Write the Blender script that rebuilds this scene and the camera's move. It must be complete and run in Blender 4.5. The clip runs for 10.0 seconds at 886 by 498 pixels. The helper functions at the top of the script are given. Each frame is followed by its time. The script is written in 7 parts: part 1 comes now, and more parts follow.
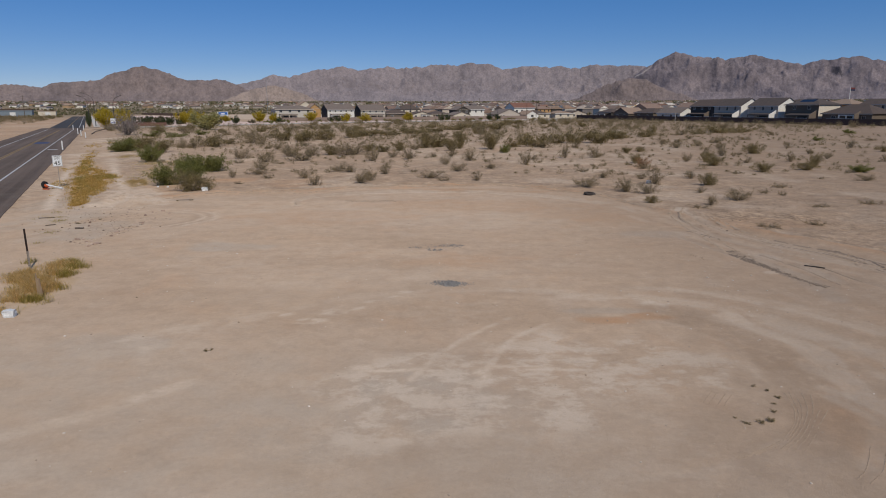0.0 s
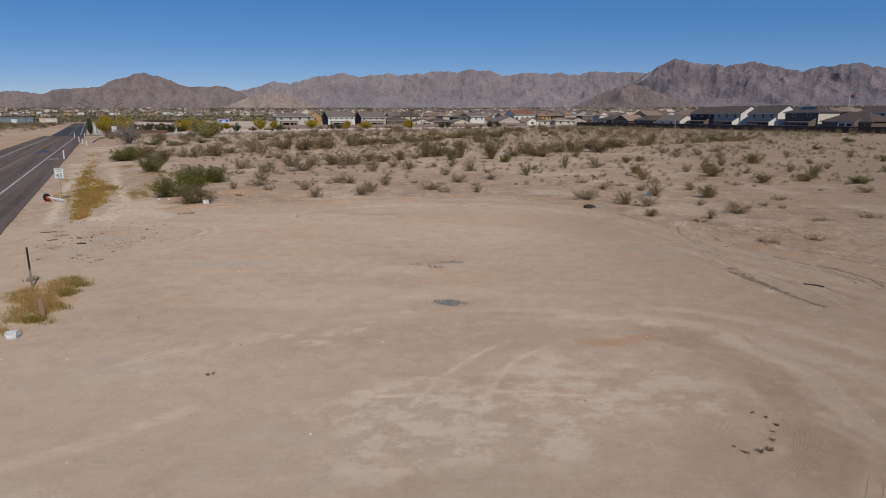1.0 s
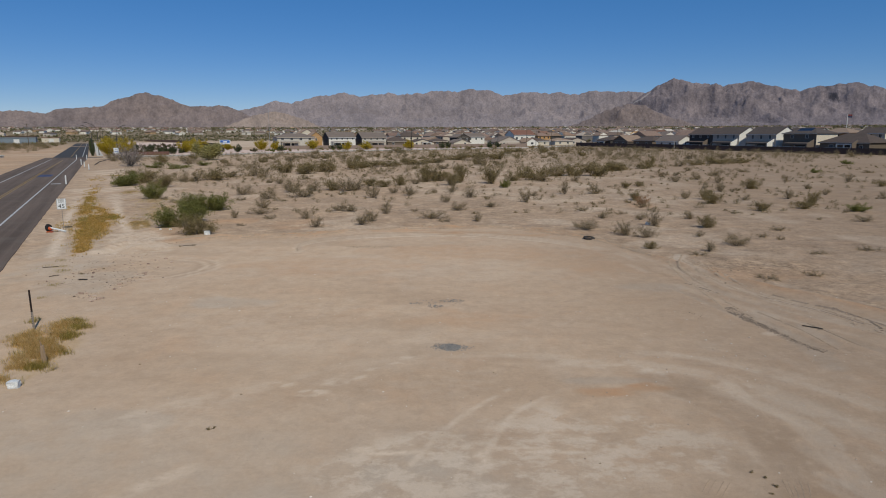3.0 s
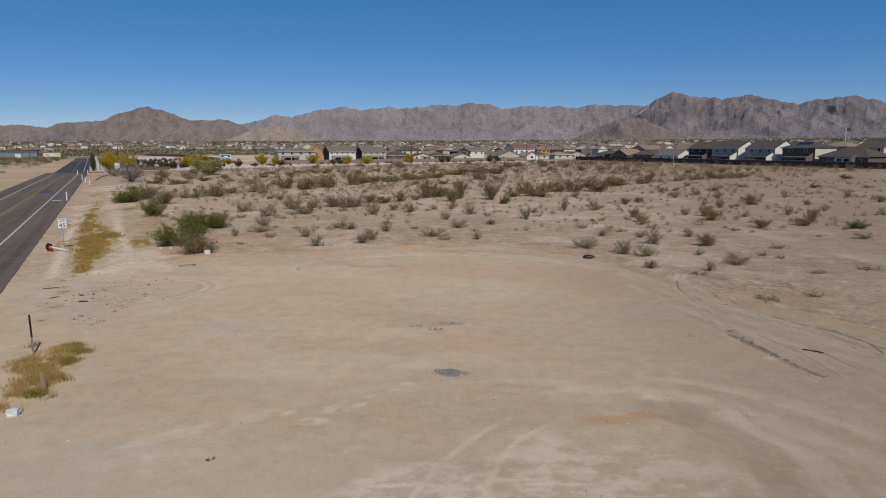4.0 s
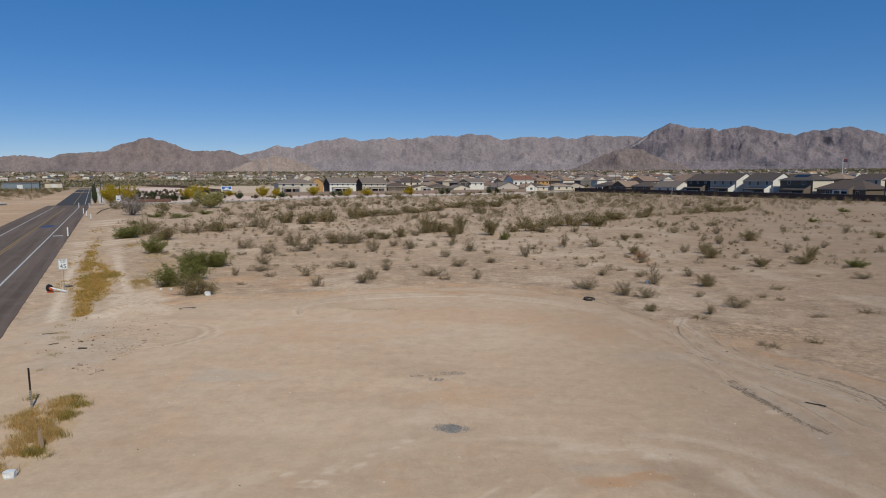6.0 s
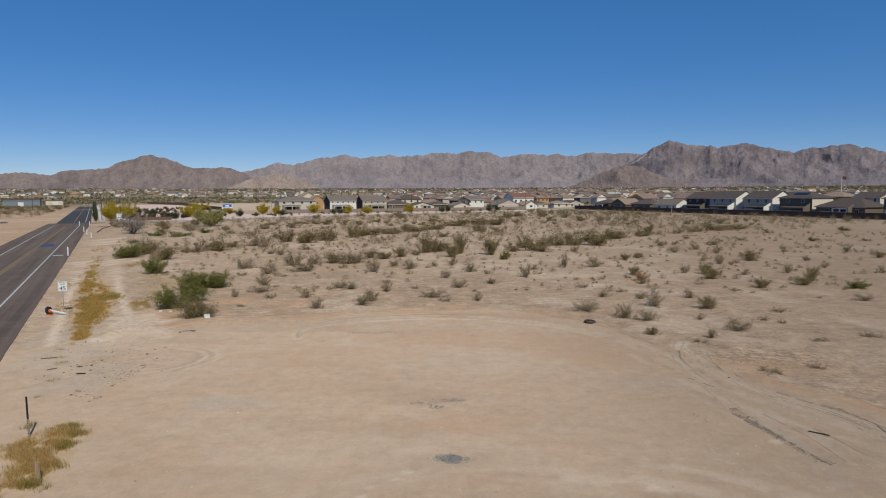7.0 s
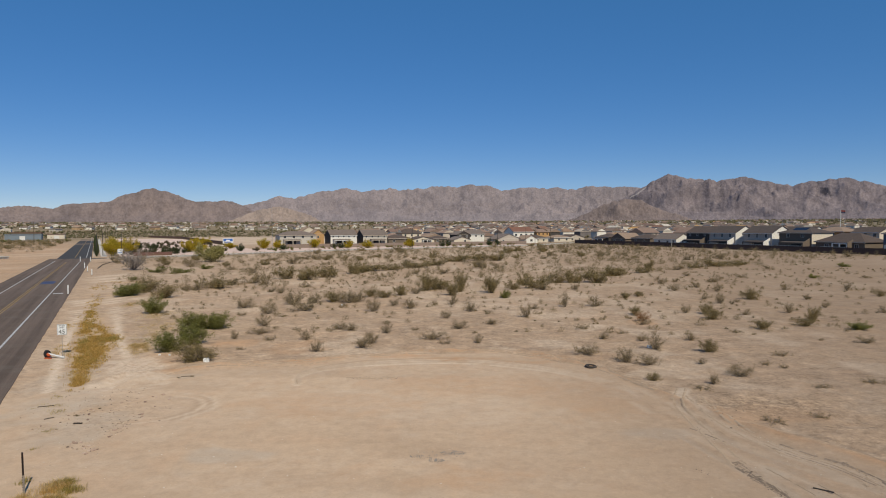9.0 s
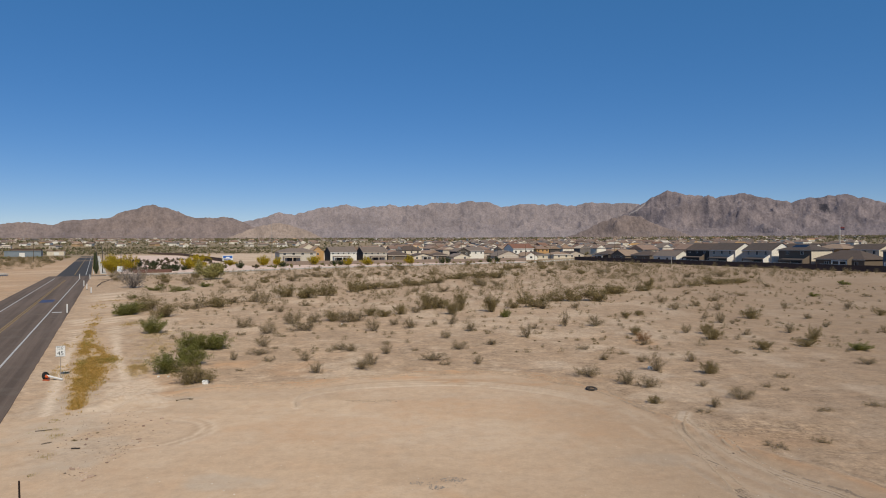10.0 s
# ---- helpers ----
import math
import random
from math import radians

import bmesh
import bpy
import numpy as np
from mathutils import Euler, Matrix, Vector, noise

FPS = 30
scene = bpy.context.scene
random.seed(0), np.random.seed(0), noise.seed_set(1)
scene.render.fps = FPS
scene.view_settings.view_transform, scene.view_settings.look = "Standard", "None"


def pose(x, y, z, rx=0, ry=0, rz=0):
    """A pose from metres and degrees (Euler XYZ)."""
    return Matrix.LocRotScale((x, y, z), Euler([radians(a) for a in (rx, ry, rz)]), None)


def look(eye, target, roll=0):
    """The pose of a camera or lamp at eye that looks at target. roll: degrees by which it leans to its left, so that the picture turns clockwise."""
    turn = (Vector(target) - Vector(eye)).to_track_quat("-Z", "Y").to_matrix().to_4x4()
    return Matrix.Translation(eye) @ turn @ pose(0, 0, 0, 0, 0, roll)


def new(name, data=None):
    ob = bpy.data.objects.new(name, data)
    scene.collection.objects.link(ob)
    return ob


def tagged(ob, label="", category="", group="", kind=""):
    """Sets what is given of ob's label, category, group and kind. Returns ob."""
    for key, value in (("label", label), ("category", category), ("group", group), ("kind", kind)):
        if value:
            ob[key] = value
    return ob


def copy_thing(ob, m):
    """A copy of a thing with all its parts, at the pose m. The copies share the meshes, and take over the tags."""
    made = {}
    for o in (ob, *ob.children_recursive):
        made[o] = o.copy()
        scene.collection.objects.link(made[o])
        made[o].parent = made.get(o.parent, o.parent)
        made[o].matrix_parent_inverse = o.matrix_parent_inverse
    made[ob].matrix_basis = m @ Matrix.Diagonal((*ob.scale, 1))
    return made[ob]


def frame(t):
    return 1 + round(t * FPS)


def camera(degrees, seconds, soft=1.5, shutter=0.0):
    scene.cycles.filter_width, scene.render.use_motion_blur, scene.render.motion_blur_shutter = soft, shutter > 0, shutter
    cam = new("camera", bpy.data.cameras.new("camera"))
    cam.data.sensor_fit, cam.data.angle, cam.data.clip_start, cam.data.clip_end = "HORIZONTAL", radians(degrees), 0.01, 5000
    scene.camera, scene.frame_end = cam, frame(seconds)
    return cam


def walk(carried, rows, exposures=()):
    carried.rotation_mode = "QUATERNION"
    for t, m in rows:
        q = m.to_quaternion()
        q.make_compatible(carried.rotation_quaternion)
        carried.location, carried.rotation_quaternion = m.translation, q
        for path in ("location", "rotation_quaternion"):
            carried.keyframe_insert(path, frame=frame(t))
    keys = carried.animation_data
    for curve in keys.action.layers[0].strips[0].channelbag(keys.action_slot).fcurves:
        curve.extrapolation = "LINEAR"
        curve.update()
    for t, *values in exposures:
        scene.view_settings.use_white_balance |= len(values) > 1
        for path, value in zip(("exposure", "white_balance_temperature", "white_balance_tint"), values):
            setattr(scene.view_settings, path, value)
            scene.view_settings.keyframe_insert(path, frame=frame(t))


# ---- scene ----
cam = camera(67.5, 10.0, soft=1.0)
PATH = [
    (0, (0.215, 0.662, 5.697), (0.199, 2.619, 5.283), -0.1),
    (0.5, (0.21, 0.682, 5.926), (0.194, 2.641, 5.521), -0.1),
    (1, (0.208, 0.649, 6.155), (0.191, 2.61, 5.759), -0.1),
    (1.5, (0.213, 0.657, 6.402), (0.196, 2.62, 6.017), -0.1),
    (2, (0.218, 0.653, 6.599), (0.201, 2.618, 6.225), -0.1),
    (2.5, (0.215, 0.653, 6.832), (0.198, 2.621, 6.473), -0.1),
    (4, (0.22, 0.694, 7.463), (0.202, 2.671, 7.16), -0.2),
    (4.5, (0.202, 0.693, 7.685), (0.186, 2.673, 7.404), -0.2),
    (5, (0.193, 0.719, 7.904), (0.176, 2.702, 7.645), -0.2),
    (5.5, (0.189, 0.717, 8.099), (0.172, 2.703, 7.861), -0.2),
    (7, (0.177, 0.795, 8.698), (0.16, 2.788, 8.534), -0.2),
    (7.5, (0.171, 0.806, 8.866), (0.154, 2.801, 8.726), -0.2),
    (8, (0.172, 0.814, 9.095), (0.156, 2.811, 8.981), -0.2),
    (8.5, (0.179, 0.785, 9.281), (0.162, 2.782, 9.19), -0.2),
    (9, (0.203, 0.75, 9.466), (0.185, 2.749, 9.401), -0.2),
    (9.5, (0.168, 0.755, 9.668), (0.152, 2.755, 9.625), -0.2),
    (10, (0.185, 0.75, 9.835), (0.168, 2.75, 9.819), -0.2),
]
walk(cam, [(t, look(eye, target, roll)) for t, eye, target, roll in PATH], exposures=[(0, -0.18, 6480, 9), (2, -0.16, 6460, 6), (4, -0.11, 6480, 3), (5.5, -0.05, 6470, 4), (7.5, 0.04, 6680, 4), (10, 0.12, 7120, 6)])

# ---- world, sun, sky ----
SUN_EL, SUN_AZ = 42.0, 157.0          # degrees: height, and turn from +y towards +x
world = bpy.data.worlds.new("desert_sky")
scene.world = world
world.use_nodes = True
_wn = world.node_tree
_sky = _wn.nodes.new("ShaderNodeTexSky")
_sky.sky_type = "NISHITA"
_sky.sun_disc = False
_sky.sun_elevation, _sky.sun_rotation = radians(SUN_EL), radians(SUN_AZ)
_sky.altitude, _sky.air_density, _sky.dust_density, _sky.ozone_density = 1000, 0.78, 0.0, 4.5
_clear = _wn.nodes.new("ShaderNodeHueSaturation")
_clear.inputs["Saturation"].default_value = 1.26
_clear.inputs["Hue"].default_value = 0.511
_wn.links.new(_sky.outputs[0], _clear.inputs["Color"])
_deep = _wn.nodes.new("ShaderNodeMix")            # the clear dry air of the desert: a deeper, evener blue
_deep.data_type, _deep.blend_type = "RGBA", "MULTIPLY"
_deep.inputs[0].default_value, _deep.inputs[7].default_value = 1.0, (0.765, 0.636, 0.620, 1)
_even = _wn.nodes.new("ShaderNodeMix")
_even.data_type, _even.blend_type = "RGBA", "ADD"
_even.inputs[0].default_value, _even.inputs[7].default_value = 1.0, (0.27, 1.10, 2.52, 1)
_wn.links.new(_clear.outputs[0], _deep.inputs[6])
_wn.links.new(_deep.outputs[2], _even.inputs[6])
_wn.links.new(_even.outputs[2], _wn.nodes["Background"].inputs[0])
_wn.nodes["Background"].inputs[1].default_value = 0.082
sun_data = bpy.data.lights.new("sun", "SUN")
sun_data.energy, sun_data.angle, sun_data.color = 3.25, radians(0.53), (1.0, 0.915, 0.79)
sun = new("sun", sun_data)
_sd = Vector((math.sin(radians(SUN_AZ)) * math.cos(radians(SUN_EL)), math.cos(radians(SUN_AZ)) * math.cos(radians(SUN_EL)), math.sin(radians(SUN_EL))))
sun.matrix_world = look(_sd * 200, (0, 0, 0))

# ---- the frame of the road: x across it to the right, y along it; the right edge line is x = 0 ----
ROAD = pose(-36.3, 54.4, 0, 0, 0, 27.13)
BLOCK = ROAD @ pose(226, 0, 0, 0, 0, -5.14)      # the walled block of houses: y runs along its wall


# ---- numeric noise for landforms ----
def lattice(ix, iy, seed):
    h = (ix.astype(np.int64) * 374761393 + iy.astype(np.int64) * 668265263 + seed * 1442695041) & 0x7FFFFFFF
    h = ((h ^ (h >> 13)) * 1274126177) & 0x7FFFFFFF
    return ((h ^ (h >> 16)) & 0xFFFF) / 65535.0


def vnoise(x, y, seed=0):
    """Smooth noise, 0 to 1."""
    ix, iy = np.floor(x), np.floor(y)
    fx, fy = x - ix, y - iy
    fx, fy = fx * fx * fx * (fx * (fx * 6 - 15) + 10), fy * fy * fy * (fy * (fy * 6 - 15) + 10)
    a, b = lattice(ix, iy, seed), lattice(ix + 1, iy, seed)
    c, d = lattice(ix, iy + 1, seed), lattice(ix + 1, iy + 1, seed)
    return (a + (b - a) * fx) * (1 - fy) + (c + (d - c) * fx) * fy


def fbm(x, y, octaves=4, seed=0):
    out, amp, tot = 0, 1.0, 0
    for k in range(octaves):
        out, tot, amp = out + amp * vnoise(x * 2**k + 17.3 * k, y * 2**k - 9.1 * k, seed + k), tot + amp, amp * 0.5
    return out / tot


def ridged(x, y, octaves=5, seed=0):
    out, amp, tot, w = 0, 1.0, 0, 1.0
    for k in range(octaves):
        n = (1 - np.abs(2 * vnoise(x * 2**k + 31.7 * k, y * 2**k + 5.9 * k, seed + k) - 1)) ** 2
        out, tot, w, amp = out + amp * n * w, tot + amp, np.clip(n * 1.6, 0, 1), amp * 0.52
    return out / tot


def step(a, b, x):
    t = np.clip((x - a) / (b - a), 0, 1)
    return t * t * (3 - 2 * t)


# ---- materials ----
def material(name, colour, rough=0.85, metal=0.0, specular=0.3):
    """A node material and the pieces needed to enrich it."""
    m = bpy.data.materials.new(name)
    m.use_nodes = True
    b = m.node_tree.nodes["Principled BSDF"]
    b.inputs["Base Color"].default_value = (*colour, 1)
    b.inputs["Roughness"].default_value = rough
    b.inputs["Metallic"].default_value = metal
    b.inputs["Specular IOR Level"].default_value = specular
    b.inputs["Diffuse Roughness"].default_value = 0.6 if rough > 0.8 else 0.0
    return m


def node(m, kind, **values):
    n = m.node_tree.nodes.new(kind)
    for key, value in values.items():
        n.inputs[key.replace("_", " ")].default_value = value
    return n


def link(m, a, b):
    m.node_tree.links.new(a, b)


def noise_node(m, scale, detail=4, rough=0.55, coords="Object", stretch=(1, 1, 1)):
    tc, mp, n = node(m, "ShaderNodeTexCoord"), node(m, "ShaderNodeMapping"), node(m, "ShaderNodeTexNoise", Scale=scale, Detail=detail, Roughness=rough)
    mp.inputs["Scale"].default_value = stretch
    link(m, tc.outputs[coords], mp.inputs[0])
    link(m, mp.outputs[0], n.inputs["Vector"])
    return n.outputs["Fac"]


def ramp(m, fac, stops):
    r = node(m, "ShaderNodeValToRGB")
    while len(r.color_ramp.elements) < len(stops):
        r.color_ramp.elements.new(0.5)
    for e, (p, c) in zip(r.color_ramp.elements, stops):
        e.position, e.color = p, (*((c, c, c) if isinstance(c, (int, float)) else c), 1)
    link(m, fac, r.inputs[0])
    return r.outputs[0]


def mix(m, fac, a, b, blend="MIX"):
    n = m.node_tree.nodes.new("ShaderNodeMix")
    n.data_type, n.blend_type = "RGBA", blend
    for value, socket in ((fac, n.inputs[0]), (a, n.inputs[6]), (b, n.inputs[7])):
        if isinstance(value, (int, float)):
            socket.default_value = value
        elif isinstance(value, tuple):
            socket.default_value = (*value, 1)
        else:
            link(m, value, socket)
    return n.outputs[2]


def finish(m, colour, bump=None, strength=0.3, distance=0.02):
    b = m.node_tree.nodes["Principled BSDF"]
    link(m, colour, b.inputs["Base Color"])
    if bump is not None:
        n = node(m, "ShaderNodeBump", Strength=strength, Distance=distance)
        link(m, bump, n.inputs["Height"])
        link(m, n.outputs[0], b.inputs["Normal"])
    return m


def worn(name, colour, dark, scale=3.0, fine=40.0, rough=0.85, metal=0.0, bump=0.25, distance=0.01, stretch=(1, 1, 1), amount=0.6):
    """Two scales of variation between colour and dark, with relief."""
    m = material(name, colour, rough, metal)
    big, small = noise_node(m, scale, 5, stretch=stretch), noise_node(m, fine, 3, stretch=stretch)
    a = ramp(m, big, [(0.35, 0.0), (0.72, amount)])
    c = mix(m, a, colour, dark)
    f = ramp(m, small, [(0.3, 0.8), (0.7, 1.12)])
    return finish(m, mix(m, 1.0, c, f, "MULTIPLY"), small, bump, distance)


def islands(name, stops, rough=0.8, fine=6.0, thin=0.0):
    """Each loose piece of the mesh takes its own colour of the ramp."""
    m = material(name, (0.5, 0.5, 0.5), rough)
    g = node(m, "ShaderNodeNewGeometry")
    c = ramp(m, g.outputs["Random Per Island"], stops)
    f = ramp(m, noise_node(m, fine, 3), [(0.3, 0.82), (0.7, 1.1)])
    c = mix(m, 1.0, c, f, "MULTIPLY")
    if thin:                                    # thin leaves let light through
        t, x = m.node_tree.nodes.new("ShaderNodeBsdfTranslucent"), m.node_tree.nodes.new("ShaderNodeMixShader")
        x.inputs[0].default_value = thin
        link(m, c, t.inputs[0])
        link(m, m.node_tree.nodes["Principled BSDF"].outputs[0], x.inputs[1])
        link(m, t.outputs[0], x.inputs[2])
        link(m, x.outputs[0], m.node_tree.nodes["Material Output"].inputs[0])
    return finish(m, c)


def attribute(m, name):
    n = m.node_tree.nodes.new("ShaderNodeAttribute")
    n.attribute_name = name
    return n.outputs["Fac"]


def soil():
    m = material("desert_soil", (0.4, 0.3, 0.22), 0.95, specular=0.1)
    big, mid = noise_node(m, 0.11, 5), noise_node(m, 0.9, 5, 0.6)
    fine, grit, speck = noise_node(m, 9.0, 4, 0.65), noise_node(m, 60.0, 3, 0.7), noise_node(m, 4.2, 6, 0.75)
    patches = ramp(m, big, [(0.35, 0.0), (0.65, 1.0)])
    lot = mix(m, patches, (0.512, 0.374, 0.262), (0.458, 0.334, 0.236))
    open_land = mix(m, patches, (0.402, 0.288, 0.198), (0.332, 0.238, 0.166))
    crust = noise_node(m, 0.55, 7, 0.72)
    open_land = mix(m, ramp(m, crust, [(0.49, 0.0), (0.64, 0.9)]), open_land, (0.490, 0.352, 0.242))
    open_land = mix(m, ramp(m, crust, [(0.30, 0.75), (0.45, 0.0)]), open_land, (0.262, 0.180, 0.118))
    open_land = mix(m, 1.0, open_land, ramp(m, speck, [(0.30, 0.66), (0.5, 1.0), (0.70, 1.26)]), "MULTIPLY")
    open_land = mix(m, 1.0, open_land, ramp(m, noise_node(m, 1.3, 7, 0.74), [(0.32, 0.72), (0.5, 1.0), (0.68, 1.16)]), "MULTIPLY")
    lot = mix(m, 1.0, lot, ramp(m, speck, [(0.30, 0.93), (0.5, 1.0), (0.70, 1.05)]), "MULTIPLY")
    edge = node(m, "ShaderNodeMath")
    edge.operation = "ADD"
    link(m, attribute(m, "lot"), edge.inputs[0])
    link(m, ramp(m, mid, [(0.2, 0.0), (0.8, 0.5)]), edge.inputs[1])
    c = mix(m, ramp(m, edge.outputs[0], [(0.5, 0.0), (0.95, 1.0)]), open_land, lot)

    ragged = noise_node(m, 2.6, 7, 0.70)

    def layer(c, name, colour, lo, hi, fac=mid):
        f = node(m, "ShaderNodeMath")
        f.operation = "MULTIPLY"
        link(m, attribute(m, name), f.inputs[0])
        link(m, ramp(m, fac, [(lo, 0.35), (hi, 1.0)]), f.inputs[1])
        return mix(m, f.outputs[0], c, colour)
    mottle, blotch = noise_node(m, 0.42, 6, 0.62, stretch=(1.1, 0.9, 1)), noise_node(m, 1.6, 6, 0.66)
    c = mix(m, ramp(m, mottle, [(0.52, 0.0), (0.68, 0.60)]), c, (0.50, 0.342, 0.228))
    c = mix(m, ramp(m, mottle, [(0.30, 0.50), (0.45, 0.0)]), c, (0.53, 0.412, 0.312))
    c = mix(m, 1.0, c, ramp(m, blotch, [(0.30, 0.90), (0.5, 1.0), (0.70, 1.07)]), "MULTIPLY")
    c = layer(c, "grey", (0.42, 0.355, 0.290), 0.3, 0.6)
    c = layer(c, "red", (0.47, 0.285, 0.165), 0.3, 0.6)
    c = layer(c, "pale", (0.63, 0.508, 0.395), 0.36, 0.56, ragged)
    brushed = noise_node(m, 1.15, 7, 0.70, stretch=(0.85, 1.05, 1))
    drawn = node(m, "ShaderNodeMath")
    drawn.operation = "MULTIPLY"
    link(m, attribute(m, "brushed"), drawn.inputs[0])
    link(m, ramp(m, brushed, [(0.46, 0.0), (0.57, 1.0)]), drawn.inputs[1])
    c = mix(m, drawn.outputs[0], c, (0.60, 0.490, 0.388))
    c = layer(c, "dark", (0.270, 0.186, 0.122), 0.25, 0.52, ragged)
    churn = noise_node(m, 3.2, 7, 0.72)
    turned = node(m, "ShaderNodeMath")
    turned.operation = "MULTIPLY"
    link(m, attribute(m, "churned"), turned.inputs[0])
    link(m, ramp(m, churn, [(0.38, 1.0), (0.52, 0.0)]), turned.inputs[1])
    c = mix(m, turned.outputs[0], c, (0.255, 0.178, 0.118))
    loose = node(m, "ShaderNodeMath")
    loose.operation = "MULTIPLY"
    link(m, attribute(m, "churned"), loose.inputs[0])
    link(m, ramp(m, churn, [(0.53, 0.0), (0.66, 0.8)]), loose.inputs[1])
    c = mix(m, loose.outputs[0], c, (0.54, 0.395, 0.262))
    c = layer(c, "scrubland", (0.205, 0.162, 0.105), 0.2, 0.4)
    c = layer(c, "straw", (0.44, 0.300, 0.135), 0.35, 0.6, ragged)
    c = mix(m, 1.0, c, ramp(m, mid, [(0.25, 0.95), (0.75, 1.05)]), "MULTIPLY")
    c = mix(m, 1.0, c, ramp(m, fine, [(0.3, 0.95), (0.7, 1.04)]), "MULTIPLY")
    pebble = noise_node(m, 17.0, 4, 0.75)
    c = mix(m, 1.0, c, ramp(m, pebble, [(0.27, 0.72), (0.36, 1.0), (0.66, 1.0), (0.76, 1.22)]), "MULTIPLY")
    c = mix(m, 1.0, c, ramp(m, grit, [(0.25, 0.88), (0.55, 1.0), (0.8, 1.10)]), "MULTIPLY")
    both = node(m, "ShaderNodeMath")
    both.operation = "ADD"
    link(m, fine, both.inputs[0])
    link(m, grit, both.inputs[1])
    lumps = node(m, "ShaderNodeMath")
    lumps.operation = "MULTIPLY_ADD"
    lumps.inputs[1].default_value = 4.0
    link(m, mid, lumps.inputs[0])
    link(m, both.outputs[0], lumps.inputs[2])
    return finish(m, c, lumps.outputs[0], 0.5, 0.03)


# the default tones lean to pale violet-grey: distance haze put into the colour
def rock(name="mountain_rock", light=(0.318, 0.266, 0.262), dull=(0.255, 0.217, 0.221), shade=(0.170, 0.146, 0.152), grain=(0.78, 1.19)):
    m = material(name, (0.2, 0.16, 0.14), 0.95, specular=0.1)
    slope = node(m, "ShaderNodeAttribute")
    slope.attribute_name = "slope"

    def grainy(scale, detail, rough, stretch):
        mp, n = node(m, "ShaderNodeMapping"), node(m, "ShaderNodeTexNoise", Scale=scale, Detail=detail, Roughness=rough)
        mp.inputs["Scale"].default_value = stretch
        link(m, slope.outputs["Vector"], mp.inputs[0])
        link(m, mp.outputs[0], n.inputs["Vector"])
        return n.outputs["Fac"]
    form = (1, 0.05, 0.85)
    big, mid, small, fine = grainy(0.0035, 6, 0.6, form), grainy(0.014, 8, 0.70, form), grainy(0.045, 6, 0.72, form), grainy(0.12, 4, 0.72, (1, 0.05, 0.9))
    c = mix(m, ramp(m, big, [(0.35, 0.0), (0.65, 1.0)]), light, dull)
    c = mix(m, ramp(m, mid, [(0.47, 0.0), (0.68, 0.55)]), c, shade)
    c = mix(m, ramp(m, small, [(0.48, 0.0), (0.64, 0.50)]), c, shade)
    c = mix(m, ramp(m, attribute(m, "scar"), [(0.2, 0.0), (0.8, 0.55)]), c, (0.50, 0.44, 0.40))
    jag = node(m, "ShaderNodeMath")              # shade under overhanging cliffs, painted as dark colour, broken by the grain
    jag.operation = "MULTIPLY_ADD"
    jag.inputs[1].default_value = 2.4
    link(m, grainy(0.022, 6, 0.7, (1, 0.05, 0.6)), jag.inputs[0])
    link(m, attribute(m, "cliff_shade"), jag.inputs[2])
    half = node(m, "ShaderNodeMath")
    half.operation = "MULTIPLY"
    half.inputs[1].default_value = 0.5
    link(m, jag.outputs[0], half.inputs[0])
    c = mix(m, ramp(m, half.outputs[0], [(0.82, 0.0), (0.93, 0.85)]), c, (0.060, 0.056, 0.066))
    c = mix(m, 1.0, c, ramp(m, fine, [(0.3, grain[0]), (0.7, grain[1])]), "MULTIPLY")
    return finish(m, c, grainy(0.030, 7, 0.7, (1, 0.06, 0.8)), 1.0, 12.0)


def asphalt():
    m = material("asphalt", (0.06, 0.055, 0.052), 0.95, specular=0.08)
    along = noise_node(m, 1.0, 5, 0.6, stretch=(0.9, 0.02, 1))
    blot, grit = noise_node(m, 0.35, 5), noise_node(m, 60, 3)
    c = mix(m, ramp(m, along, [(0.35, 0.0), (0.65, 1.0)]), (0.150, 0.114, 0.096), (0.090, 0.069, 0.058))
    c = mix(m, ramp(m, blot, [(0.5, 0.0), (0.7, 0.5)]), c, (0.14, 0.118, 0.102))
    c = mix(m, 1.0, c, ramp(m, grit, [(0.3, 0.75), (0.7, 1.25)]), "MULTIPLY")
    return finish(m, c, grit, 0.35, 0.01)


SOIL, ROCK, ASPHALT = soil(), rock(), asphalt()
ROCK_DARK = rock("dark_mountain_rock", (0.275, 0.226, 0.226), (0.215, 0.180, 0.189), (0.103, 0.087, 0.094), (0.75, 1.22))
ROCK_BROWN = rock("brown_hill_rock", (0.270, 0.210, 0.190), (0.218, 0.174, 0.165), (0.125, 0.100, 0.097), (0.77, 1.19))
ROCK_TAN = rock("foothill_rock", (0.38, 0.295, 0.245), (0.32, 0.250, 0.212), (0.19, 0.152, 0.132))
PATCHED = worn("repaired_asphalt", (0.045, 0.042, 0.042), (0.07, 0.064, 0.06), 0.4, 50, 0.9)
LINE_WHITE = worn("road_paint_white", (0.62, 0.60, 0.57), (0.30, 0.28, 0.26), 1.2, 25, 0.7)
LINE_YELLOW = worn("road_paint_yellow", (0.33, 0.205, 0.07), (0.16, 0.118, 0.08), 1.2, 25, 0.7)
PAINT_BLUE = worn("utility_paint_blue", (0.065, 0.09, 0.19), (0.075, 0.075, 0.095), 1.5, 20, 0.8, amount=0.9)
CONCRETE = worn("concrete", (0.50, 0.465, 0.42), (0.38, 0.35, 0.32), 0.3, 12, 0.9)
PINK_GRAVEL = worn("pink_landscape_gravel", (0.60, 0.455, 0.385), (0.50, 0.375, 0.315), 0.15, 6, 0.95, bump=0.5, distance=0.05)
